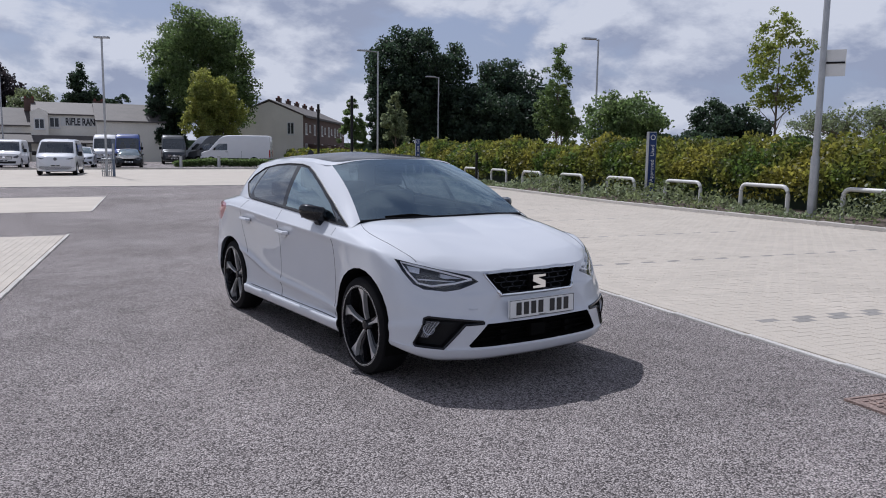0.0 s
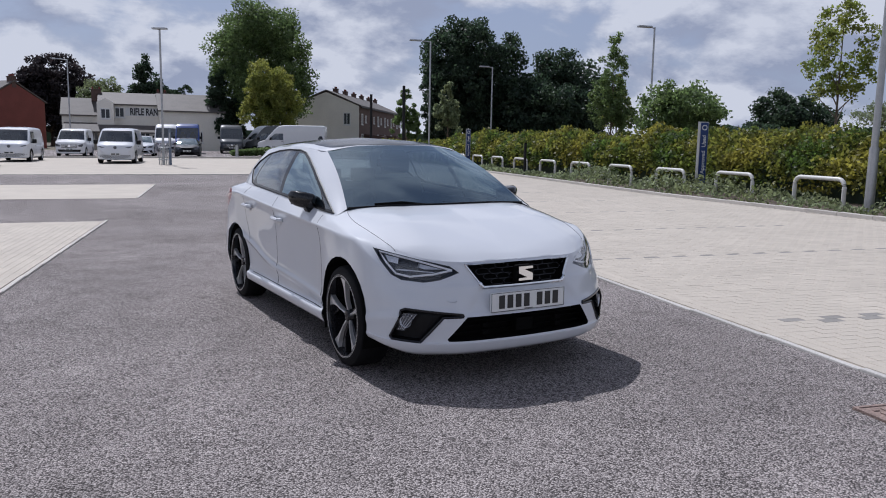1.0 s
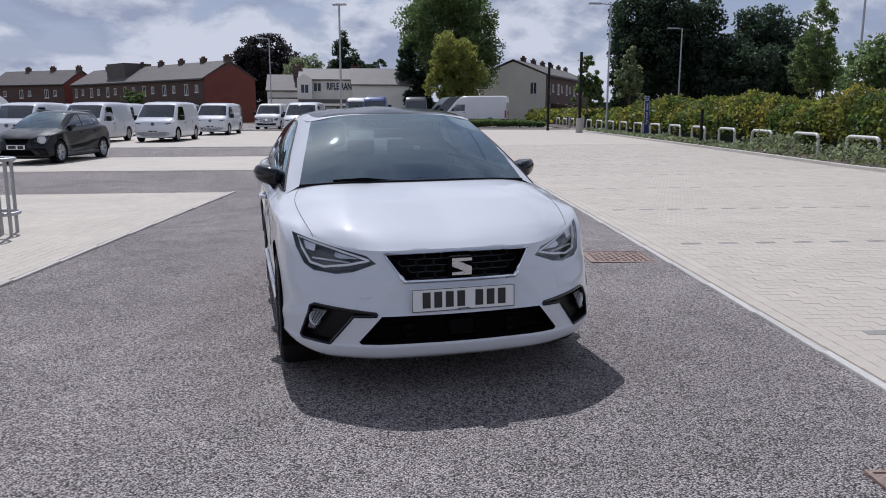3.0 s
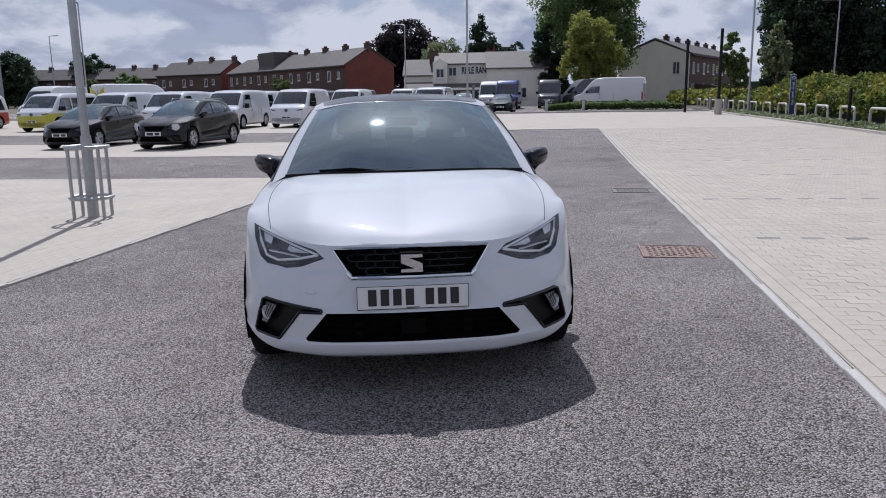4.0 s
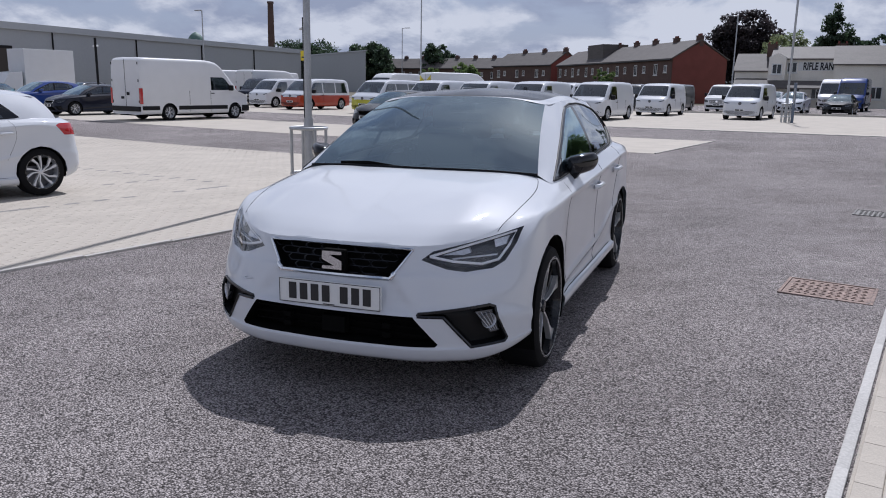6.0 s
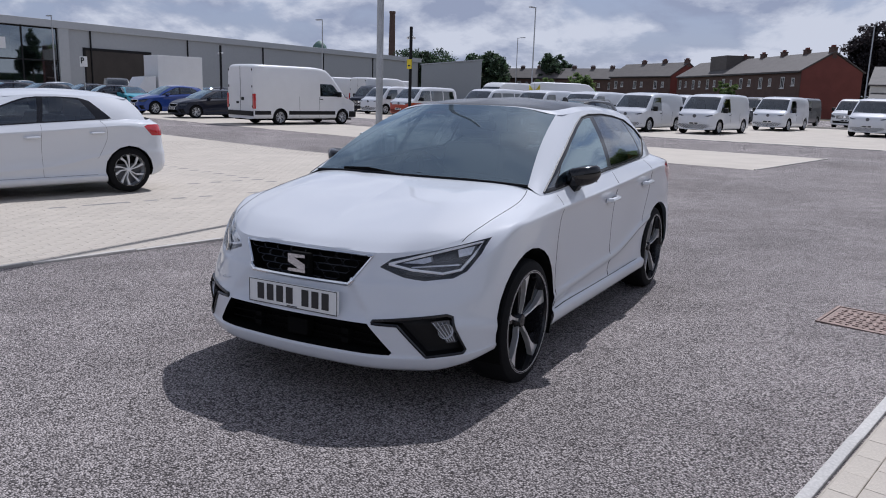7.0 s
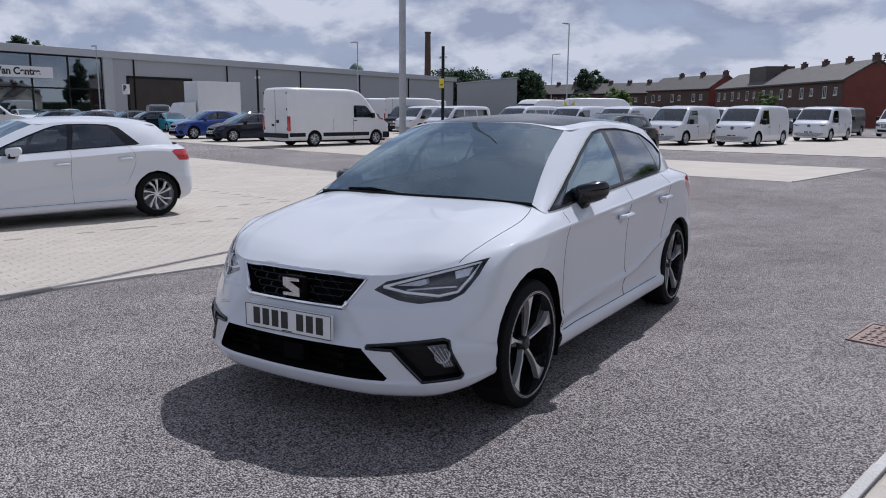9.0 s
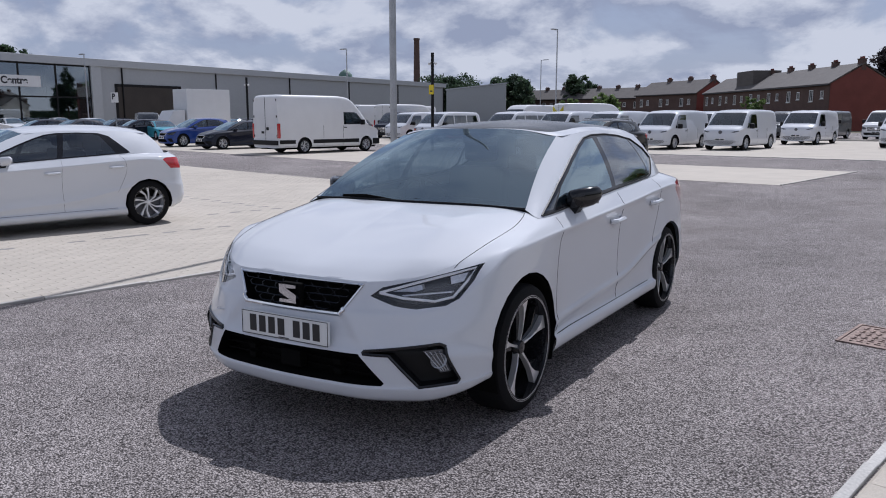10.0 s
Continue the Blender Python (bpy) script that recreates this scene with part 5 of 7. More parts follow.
# electric vans on the far paving
v0 = van("electric_van", "white rounded electric cargo van, nose outward", lot(-10.8, 38.0, 0, 0), BUZZ, P_WHITE, group="white electric vans")
for u, v, turn in ((-13.9, 36.9, 0), (-10.6, 47.4, 1), (-4.9, 45.0, -1), (-16.9, 36.5, 0), (-19.9, 36.4, 1), (-34.8, 38.9, 0), (-16.2, 46.0, 0), (-20.0, 46.8, 0), (-25.0, 46.8, 0), (-29.5, 46.4, 0)):
    copy_thing(v0, lot(u, v, 0, turn))
van("electric_minibus", "orange and white electric minibus with side windows", lot(-30.1, 37.2), BUZZ, P_WHITE, P_ORANGE, True, group="electric minibuses")
lm = van("electric_minibus", "lime and white electric minibus with side windows", lot(-23.6, 36.3), BUZZ, P_WHITE, P_LIME, True, group="electric minibuses")
van("minibus", "dark navy minibus with long side windows", lot(-38.6, 41.5, 0, 20), MEDIUM, P_NAVY, None, True, "plain")
sv = van("minibus", "silver electric minibus in a row of vans", lot(-36.9, 42.6, 0, 2), BUZZ, P_SILVER, None, True)
# vehicles past the kerb rail
mv = van("panel_van", "graphite medium panel van with chrome grille slats", lot(-13.2, 58.6), MEDIUM, P_GREY, face="plain", group="medium vans")
mw = van("panel_van", "white medium panel van with chrome grille slats", lot(-9.5, 58.8), MEDIUM, M["van_white"], face="plain", group="medium vans")
copy_thing(mw, lot(-21.0, 58.2))
copy_thing(mv, lot(-16.8, 59.8))
copy_thing(mw, lot(-25.5, 59.2))
car("saloon_car", "black saloon parked past the kerb", lot(-1.7, 58.0), P_BLACK, (1.02, 1.1, 0.98), 1, "black", "light", True)
wc = car("hatchback_car", "white hatchback parked past the kerb", lot(-5.0, 60.6), P_WHITE, (1, 1, 1.06), 1, "white", "light", True)
copy_thing(wc, lot(-7.4, 66.0))
tb = van("panel_van", "dark blue high-roof van parked near the pub", lot(-2.1, 69.0), TALL, P_BLUE, face="tall", group="tall vans")
tg = van("panel_van", "dark graphite high-roof van parked near the pub", lot(1.6, 71.0), TALL, P_GREY, face="tall", group="tall vans")
tw = van("panel_van", "white high-roof van parked by the hedge strip", lot(3.9, 71.0, 0, -104), TALL, M["van_white"], face="tall", group="tall vans")
copy_thing(tg, lot(3.0, 73.9, 0, -106))
copy_thing(tw, lot(2.4, 76.6, 0, -106))
copy_thing(tw, lot(-4.2, 75.0))
# vehicles in front of the showroom
car("sports_car", "bright teal convertible parked side-on", lot(-46.2, 28.4, 0, 80), P_TEAL, (1, 1.06, 0.95), 1, "black", "light", True)
far_spots = [(-46.0, 37.5, 0), (-58.5, 39.5, 20), (-58.0, 34.0, 0), (-54.0, 27.5, 100), (-62.0, 29.5, 10), (-65.5, 34.0, 0), (-68.5, 38.5, 0), (-70.0, 30.5, 90), (-43.5, 40.5, 10), (-62.5, 42.0, 0), (-73, 35, 30), (-66, 25, 90), (-74, 28, 60)]
for i, (u, v, turn) in enumerate(far_spots):
    copy_thing((g, wc)[i % 4 == 3], lot(u, v, 0, turn))
for u, v, turn in ((-52.5, 25.2, 8), (-50.2, 25.6, -5), (-48.6, 20.8, 12), (-50.9, 19.2, 0)):
    copy_thing(g, lot(u, v, 0, turn))
copy_thing(mw, lot(-57.0, 21.4, 0, 175))
for u, v, turn in ((-59.5, 39.0, 190), (-41.0, 44.5, 15), (-58.6, 32.9, 70)):
    copy_thing(mv, lot(u, v, 0, turn))
for u, v, turn in ((-41.5, 50.0, 180), (-46.0, 50.5, 180), (-50.0, 52.0, 0), (-35.5, 52.0, 0), (-30.5, 53.0, 0)):
    copy_thing(tw, lot(u, v, 0, turn))

# box lorry and service van
lorry = thing("box_lorry", lot(-52.6, 30.6, 0, 0), "white box lorry with a tall cargo body", "lorry")
b = bmesh.new()
box(b, -1.1, 1.1, 1.9, 5.7, 0.9, 3.75, 0.03)
part("cargo_box", b, M["van_white"], lorry)
b = bmesh.new()
prism(b, [(0.0, 0.4), (0.0, 1.1), (0.35, 1.25), (0.85, 2.05), (1.75, 2.15), (1.75, 0.4)], "x", -0.98, 0.98)
part("cab", b, M["van_white"], lorry)
part("tail_lift", boxed(-1.0, 1.0, 5.62, 5.70, 0.7, 1.9), M["steel"], lorry)
part("chassis", boxed(-0.8, 0.8, 0.4, 5.5, 0.45, 0.84), M["black_matt"], lorry)
for yc in (0.95, 4.4):
    for s in (1, -1):
        wheel(lorry, s * 0.88, yc, 0.36, 0.22, s, 1, "light")
service = van("service_van", "white service van with yellow hazard chevrons on its tail", lot(-25.5, 55.0, 0, 150), TALL, M["van_white"], face="tall")
b = bmesh.new()
for i in range(7):
    for s in (1, -1):
        x = 0.1 + i * 0.13
        z0 = 0.75 + i * 0.17
        prism(b, [(s * 0.02, z0 - 0.0), (s * 0.92, z0 + 0.5), (s * 0.92, z0 + 0.62), (s * 0.02, z0 + 0.12)], "y", 6.0, 6.03)
part("chevron", b, M["hazard_yellow"], service, "yellow hazard chevrons")
# ---- plants ----
def leaf_mat(name, col, var=0.35, warm=None):
    """Leaf: diffuse and see-through light, colour varied leaf by leaf."""
    m = bpy.data.materials.new(name)
    m.use_nodes = True
    nt = m.node_tree
    nt.nodes.clear()
    geo = nt.nodes.new("ShaderNodeNewGeometry")
    co = nt.nodes.new("ShaderNodeTexCoord")
    nz = nt.nodes.new("ShaderNodeTexNoise")
    nz.inputs["Scale"].default_value, nz.inputs["Detail"].default_value = 0.7, 3
    nt.links.new(co.outputs["Object"], nz.inputs["Vector"])
    r1 = nt.nodes.new("ShaderNodeMapRange")
    r1.inputs[3].default_value, r1.inputs[4].default_value = 1 - var, 1 + var
    nt.links.new(geo.outputs["Random Per Island"], r1.inputs[0])
    r2 = nt.nodes.new("ShaderNodeMapRange")
    r2.inputs[1].default_value, r2.inputs[2].default_value = 0.38, 0.62
    nt.links.new(nz.outputs[0], r2.inputs[0])
    mixw = nt.nodes.new("ShaderNodeMixRGB")
    mixw.inputs[1].default_value = (*col, 1)
    mixw.inputs[2].default_value = (*(warm or [c * 1.3 for c in col]), 1)
    nt.links.new(r2.outputs[0], mixw.inputs[0])
    sc = nt.nodes.new("ShaderNodeVectorMath")
    sc.operation = "SCALE"
    nt.links.new(mixw.outputs[0], sc.inputs[0])
    nt.links.new(r1.outputs[0], sc.inputs["Scale"])
    d = nt.nodes.new("ShaderNodeBsdfPrincipled")
    d.inputs["Roughness"].default_value = 0.5
    nt.links.new(sc.outputs[0], d.inputs["Base Color"])
    tr = nt.nodes.new("ShaderNodeBsdfTranslucent")
    nt.links.new(sc.outputs[0], tr.inputs[0])
    mx = nt.nodes.new("ShaderNodeMixShader")
    mx.inputs[0].default_value = 0.58
    nt.links.new(d.outputs[0], mx.inputs[1])
    nt.links.new(tr.outputs[0], mx.inputs[2])
    o = nt.nodes.new("ShaderNodeOutputMaterial")
    nt.links.new(mx.outputs[0], o.inputs[0])
    return m


LEAF = {
    "green": leaf_mat("leaf_green", (0.12, 0.18, 0.065), 0.5, (0.17, 0.235, 0.08)),
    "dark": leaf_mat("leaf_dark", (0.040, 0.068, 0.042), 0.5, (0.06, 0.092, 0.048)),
    "yellow": leaf_mat("leaf_yellow", (0.22, 0.255, 0.06), 0.4, (0.31, 0.315, 0.07)),
    "lime": leaf_mat("leaf_lime", (0.17, 0.23, 0.05), 0.4, (0.26, 0.28, 0.06)),
    "copper": leaf_mat("leaf_copper", (0.032, 0.028, 0.032), 0.4, (0.045, 0.034, 0.034)),
    "hedge": leaf_mat("leaf_hedge", (0.095, 0.15, 0.032), 0.6, (0.28, 0.26, 0.05)),
    "sage": leaf_mat("leaf_sage", (0.25, 0.30, 0.17), 0.45, (0.19, 0.22, 0.10)),
}
BARK = mat("bark", (0.13, 0.10, 0.075), 0.9, var=0.35, scale=4, fine=25, bump=0.6, stretch=(1, 1, 0.25))
rng = np.random.default_rng(7)


def leaves(centres, size, aspect=0.62):
    """A folded-free leaf quad (kite) of random bearing at each centre."""
    n = len(centres)
    a = rng.normal(size=(n, 3))
    a /= np.linalg.norm(a, axis=1)[:, None]
    c = np.cross(a, rng.normal(size=(n, 3)))
    c /= np.linalg.norm(c, axis=1)[:, None]
    s = (size * rng.uniform(0.6, 1.35, n))[:, None]
    return np.stack([centres - a * s, centres + c * s * aspect - a * s * 0.1, centres + a * s, centres - c * s * aspect - a * s * 0.1], axis=1)


def crown_points(h0, h1, r, clumps, per, spread, shape="round"):
    """Leaf centres: clumps set over lobes of a crown from height h0 to h1 and radius r, uneven, with gaps."""
    pts = []
    mid, half = (h0 + h1) / 2, (h1 - h0) / 2
    lobes = []
    n = {"cone": 14, "maple": 26}.get(shape, 18)
    for i in range(n):
        f = (i + 0.5) / n                      # bottom to top
        z = -0.78 + 1.6 * f
        wide = {"cone": (1 - f) ** 0.8 * 0.72 + 0.03, "maple": 0.72 * math.sin(math.pi * f ** 0.55) ** 0.8}.get(shape, 0.68 * math.sqrt(max(0.03, 1 - (z * 1.02) ** 2)))
        a = i * 2.4 + rng.uniform(-0.4, 0.4)
        rad = wide * rng.uniform(0.6, 1.15)
        size = {"cone": 0.40 * (1 - f) + 0.14, "maple": 0.20 + 0.14 * (1 - f)}.get(shape, rng.uniform(0.28, 0.50))
        lobes.append((np.array([math.cos(a) * rad * r, math.sin(a) * rad * r, mid + z * half]), size * r, min(size * half * 1.0, size * r * 1.2)))
    if shape == "round":
        lobes.append((np.array([0, 0, mid]), 0.55 * r, 0.6 * half))
    w = np.array([q[1] ** 2 for q in lobes])
    for k in rng.choice(len(lobes), clumps, p=w / w.sum()):
        c, rr, rz = lobes[k]
        d = rng.normal(size=3)
        d /= np.linalg.norm(d)
        e = rng.uniform(0.45, 1.0) ** 0.5
        pts.append(c + d * np.array([rr, rr, rz]) * e + np.clip(rng.normal(size=(per, 3)), -1.7, 1.7) * spread * np.array([1, 1, 0.75]))
    P = np.concatenate(pts)
    # bring the crown to its height and reach
    z0, z1 = np.percentile(P[:, 2], (0.5, 99.7))
    P[:, 2] = h0 + (P[:, 2] - z0) * (h1 - h0) / (z1 - z0)
    P[:, :2] *= r / np.percentile(np.hypot(P[:, 0], P[:, 1]), 98.5)
    return P


def tree(u, v, label, h, r, h0, leaf, clumps=160, per=45, size=0.22, shape="round", trunk=0.25, sparse=1.0, lean=(0, 0)):
    t = thing("tree", lot(u, v, -0.1), label, "tree")
    b = bmesh.new()
    top = Vector((lean[0], lean[1], h0 + (h - h0) * 0.75))
    tube(b, [(0, 0, -0.2), (0.02, 0.01, h0 * 0.6), top * 0.7, top], trunk, 8, True, trunk * 0.15)
    for i in range(9):
        a = i * 2.4 + 0.5
        z = h0 * 0.75 + (h - h0) * 0.06 * i
        e = r * (0.75 - 0.04 * i) * (0.55 if shape == "cone" else 1)
        tube(b, [(0, 0, z), (math.cos(a) * e * 0.45, math.sin(a) * e * 0.45, z + (h - h0) * 0.12), (math.cos(a) * e, math.sin(a) * e, z + (h - h0) * 0.26)], trunk * 0.42, 5, True, trunk * 0.06)
    part("trunk", b, BARK, t, smooth=True)
    P = crown_points(h0, h, r, int(clumps * 1.4), int(per * 1.9), r * 0.085 * sparse, shape)
    quads_mesh("crown", leaves(P, size * 0.60), LEAF[leaf], t)
    return t


tree(5.2, 91.9, "tall spreading broadleaf tree with dense green crown", 16.4, 6.0, 4.2, "green", 380, 55, 0.25, trunk=0.5)
tree(5.7, 78.0, "yellow-green rounded tree in front of a taller one", 8.8, 3.0, 1.8, "yellow", 260, 55, 0.17, trunk=0.22)
tree(0.6, 89.5, "dark conical tree beside the pub", 8.6, 2.6, 1.0, "dark", 120, 50, 0.24, "cone")
tree(25.9, 77.0, "massive dark dense broadleaf tree", 13.6, 5.3, 1.6, "dark", 400, 55, 0.28, trunk=0.45)
tree(23.3, 79.5, "dark lower tree beside a massive one", 9.0, 2.8, 1.2, "dark", 170, 50, 0.26)
tree(36.5, 77.0, "dark rounded tree behind the hedge", 11.0, 5.2, 1.0, "dark", 260, 50, 0.28)
tree(31.5, 73.0, "dark low tree in a dense row", 8.0, 5.0, 0.8, "dark", 220, 50, 0.28)
tree(25.0, 45.5, "slim upright young tree behind the hedge", 8.5, 1.6, 2.3, "green", 110, 36, 0.13, "cone", 0.09)
tree(26.5, 47.5, "slim upright young tree in a row", 6.2, 1.2, 2.2, "lime", 70, 34, 0.13, "cone", 0.08)
tree(16.0, 52.5, "slim pale young street tree", 5.6, 1.0, 2.2, "sage", 80, 36, 0.13, "cone", 0.07)
tree(15.2, 62.0, "small green street tree by the houses", 5.6, 1.3, 1.8, "green", 80, 36, 0.15, "cone", 0.07)
tree(22.4, 33.5, "rounded bushy tree with bronze tips", 4.5, 2.5, 0.8, "green", 150, 45, 0.14)
tree(18.6, 19.5, "young staked maple with open leafy crown", 6.1, 1.15, 3.0, "lime", 100, 20, 0.085, "maple", 0.055, 0.9)
tree(45.6, 53.2, "dark rounded distant tree", 6.0, 3.4, 0.5, "dark", 160, 45, 0.24)
tree(38.5, 47.5, "low dark distant bush", 3.2, 3.2, 0.2, "dark", 120, 40, 0.22)
tree(-22.5, 123.0, "broad dark copper-leaved tree", 12.8, 5.6, 1.5, "copper", 260, 50, 0.34, trunk=0.4)
tree(-8.8, 112.0, "ragged dark tree behind the pub", 12.0, 3.4, 2.5, "dark", 120, 40, 0.30, "cone")
tree(-14.6, 113.0, "pale thin tree behind the pub", 9.0, 3.6, 2.0, "sage", 100, 30, 0.26)
tree(-5.0, 114.0, "thin tree behind the pub roof", 8.5, 2.6, 2.0, "dark", 70, 30, 0.28)
for u, v, h, r in ((-101.7, 134.6, 10.2, 5.0), (-132.0, 147.0, 12.0, 9.0), (-100.3, 160.0, 11.2, 4.6), (-121.0, 137.5, 10.6, 5.0), (-112.7, 151.0, 10.9, 5.2), (-128.0, 44.0, 12.4, 4.5), (-113.0, 140.0, 8.5, 4.0), (40, 84, 9, 5), (52, 70, 3.6, 4), (62, 60, 3.4, 4)):
    tree(u, v, "distant dark broadleaf tree", h, r, 1.0, "dark", 150, 40, 0.42, trunk=0.3)
tree(-58.3, 104.0, "rounded light green bush before the terrace", 5.0, 2.6, 0.3, "green", 110, 40, 0.26)
tree(-63.0, 102.0, "rounded light green bush before the terrace", 4.2, 2.0, 0.3, "green", 90, 40, 0.26)
tree(-33.5, 98.0, "small green bush before the terrace", 4.0, 1.4, 0.4, "green", 60, 36, 0.22)


def gnarled_tree(u, v, label, h, spread, leaf, seed):
    """Old crab tree: crooked boughs that fork to twigs, thin leaf along the twigs."""
    r_ = random.Random(seed)
    t = thing("tree", lot(u, v, -0.1), label, "tree")
    b = bmesh.new()
    tips = []

    def bough(p, d, length, rad, depth):
        pts = [p]
        for _ in range(3):
            d = (d + Vector((r_.uniform(-0.35, 0.35), r_.uniform(-0.35, 0.35), r_.uniform(-0.16, 0.20)))).normalized()
            pts.append(pts[-1] + d * length / 3)
        tube(b, pts, rad, 6 if depth > 2 else 4, False, rad * 0.55)
        if depth < 3:
            tips.extend(pts[1:])
        if depth:
            for k in range(3 if depth > 1 else 4):
                a = r_.uniform(0, 6.28)
                e = (d + Vector((math.cos(a) * 0.85, math.sin(a) * 0.85, r_.uniform(-0.25, 0.45)))).normalized()
                bough(pts[r_.choice((2, 3))], e, length * r_.uniform(0.55, 0.8), rad * 0.52, depth - 1)
    bough(Vector((0, 0, -0.1)), Vector((0.1, 0, 1)), h * 0.30, 0.13, 0)
    for k in range(6):
        a = k * 1.05 + 0.4
        bough(Vector((0.02, 0, h * 0.28)), Vector((math.cos(a) * 0.9, math.sin(a) * 0.9, 0.75)).normalized(), spread * 0.42, 0.075, 4 if k % 2 else 3)
    part("trunk", b, BARK, t, smooth=True)
    P = np.array([tuple(p) for p in tips])
    P = P[rng.integers(0, len(P), 6500)] + rng.normal(size=(6500, 3)) * 0.11
    quads_mesh("crown", leaves(P, 0.055), LEAF[leaf], t)
    return t


gnarled_tree(26.3, 23.2, "gnarled bare-branched tree with thin leaves", 4.6, 3.0, "sage", 4)
gnarled_tree(28.5, 18.0, "gnarled bare-branched tree with thin leaves", 4.4, 2.6, "sage", 9)


def hedge_run(name, label, u0, u1, v0, v1, h, n, size, leaf, z0=0.05, rag=0.3):
    """Clipped-loose shrub row: leaves over a lumpy body, with stems and an inside whose shade is a dark-coloured sheet.
    """
    t = thing(name, LOT.copy(), label, "hedge")
    x = rng.uniform(u0, u1, n)
    # more of the leaves along the near stretch
    y = v0 + (v1 - v0) * rng.uniform(0, 1, n) ** 1.25
    lump = np.array([noise.noise((a * 0.6, c * 0.45, 1.7)) for a, c in zip(x, y)])
    fine = np.array([noise.noise((a * 2.2, c * 2.2, 7.1)) for a, c in zip(x, y)])
    edge = np.minimum(x - u0, u1 - x) / (u1 - u0) * 2
    hh = h * (0.62 + 0.38 * np.minimum(1, edge * 2.2) ** 0.6) * (1 + rag * lump + rag * 0.7 * fine)
    z = z0 + hh * rng.uniform(0.02, 1.0, n) ** 0.45
    x = x + rng.normal(size=n) * 0.08
    ca, sa = math.cos(radians(13.8)), math.sin(radians(13.8))
    z = z + np.array([ground_z(a * ca + c * sa, -a * sa + c * ca) for a, c in zip(x, y)])
    P = np.stack([x, y, z], 1)
    grow = 1 + 0.9 * (y - v0) / (v1 - v0)
    L = leaves(P, size)
    mid = L.mean(1, keepdims=True)
    L = mid + (L - mid) * grow[:, None, None]
    quads_mesh("foliage", L, LEAF[leaf], t, kind="stuff", label="mixed green and yellow leaves")
    b = bmesh.new()

    def zz(a, c):
        w = LOT @ Vector((a, c, 0))
        return z0 + ground_z(w.x, w.y)
    m = int((v1 - v0) / 0.8)
    for i in range(min(m, 90)):
        yy = v0 + (v1 - v0) * (i + 0.5) / min(m, 90)
        for s in range(3):
            xx = u0 + (u1 - u0) * (0.25 + 0.25 * s) + 0.15 * math.sin(i * 3.3 + s)
            tube(b, [(xx, yy, zz(xx, yy) - 0.1), (xx + 0.12 * math.sin(i), yy + 0.1, zz(xx, yy) + h * 0.4), (xx + 0.25 * math.sin(i * 2.1), yy + 0.2 * math.cos(i), zz(xx, yy) + h * 0.85)], 0.018, 4, False)
    if h > 0.5:
        part("stems", b, BARK, t)
    else:
        b.free()
    # added sheet in dark leaf colour, standing in for the shade within the hedge
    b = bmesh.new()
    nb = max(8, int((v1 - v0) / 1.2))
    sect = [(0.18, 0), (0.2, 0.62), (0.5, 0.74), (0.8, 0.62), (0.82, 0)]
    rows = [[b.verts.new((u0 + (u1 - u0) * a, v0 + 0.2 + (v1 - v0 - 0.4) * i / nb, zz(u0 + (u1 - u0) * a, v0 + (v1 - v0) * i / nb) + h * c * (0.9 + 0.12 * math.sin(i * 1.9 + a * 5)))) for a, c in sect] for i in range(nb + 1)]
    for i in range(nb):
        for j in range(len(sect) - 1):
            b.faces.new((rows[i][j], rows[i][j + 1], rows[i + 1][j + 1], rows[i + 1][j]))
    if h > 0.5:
        part("shade_core", b, LEAF["dark"], t)
    else:
        b.free()
    return t


hedge_run("hedge", "loose yellow-green shrub hedge behind hoop barriers", 14.9, 17.9, 3, 50, 1.75, 125000, 0.053, "hedge")
hedge_run("hedge", "loose yellow-green shrub hedge towards the houses", 14.9, 18.5, 50, 95, 1.25, 20000, 0.13, "hedge")
hedge_run("low_shrubs", "grey-green ground-cover shrubs behind the kerb", 12.95, 14.4, 2, 27, 0.30, 9000, 0.034, "sage", 0.03, 2.4)
hedge_run("low_shrubs", "sparse ground cover behind the kerb", 12.95, 14.0, 27, 52, 0.16, 5000, 0.05, "sage", 0.04, 1.2)
hedge_run("low_hedge", "low clipped green hedge before parked vans", 1.5, 12.0, 62.5, 64.2, 0.55, 9000, 0.09, "green", 0.0, 0.2)

# ---- signs, posts ----
def text_mesh(words, size, depth=0.004, bold=0.0):
    cu = bpy.data.curves.new("words", "FONT")
    cu.body, cu.size, cu.extrude, cu.align_x, cu.align_y = words, size, depth, "CENTER", "CENTER"
    cu.offset = bold
    ob = bpy.data.objects.new("words", cu)
    scene.collection.objects.link(ob)
    dg = bpy.context.evaluated_depsgraph_get()
    me = bpy.data.meshes.new_from_object(ob.evaluated_get(dg))
    bpy.data.objects.remove(ob)
    bpy.data.curves.remove(cu)
    return me


def lettering(words, size, material, parent, m, bold=0.0):
    me = text_mesh(words, size, 0.004, bold)
    me.materials.clear()
    me.materials.append(material)
    o = new("lettering", me)
    o.parent = parent
    o.matrix_basis = m
    return o


M["sign_blue"] = mat("sign_blue", (0.015, 0.04, 0.15), 0.4, var=0.08)
M["sign_white"] = mat("sign_white", (0.75, 0.75, 0.74), 0.45, var=0.05)
M["board_grey"] = mat("board_grey", (0.12, 0.15, 0.20), 0.5, var=0.1)
M["sign_yellow"] = mat("sign_yellow", (0.75, 0.58, 0.02), 0.5, var=0.05)
M["sign_dark"] = mat("sign_dark", (0.015, 0.017, 0.022), 0.5, var=0.05)


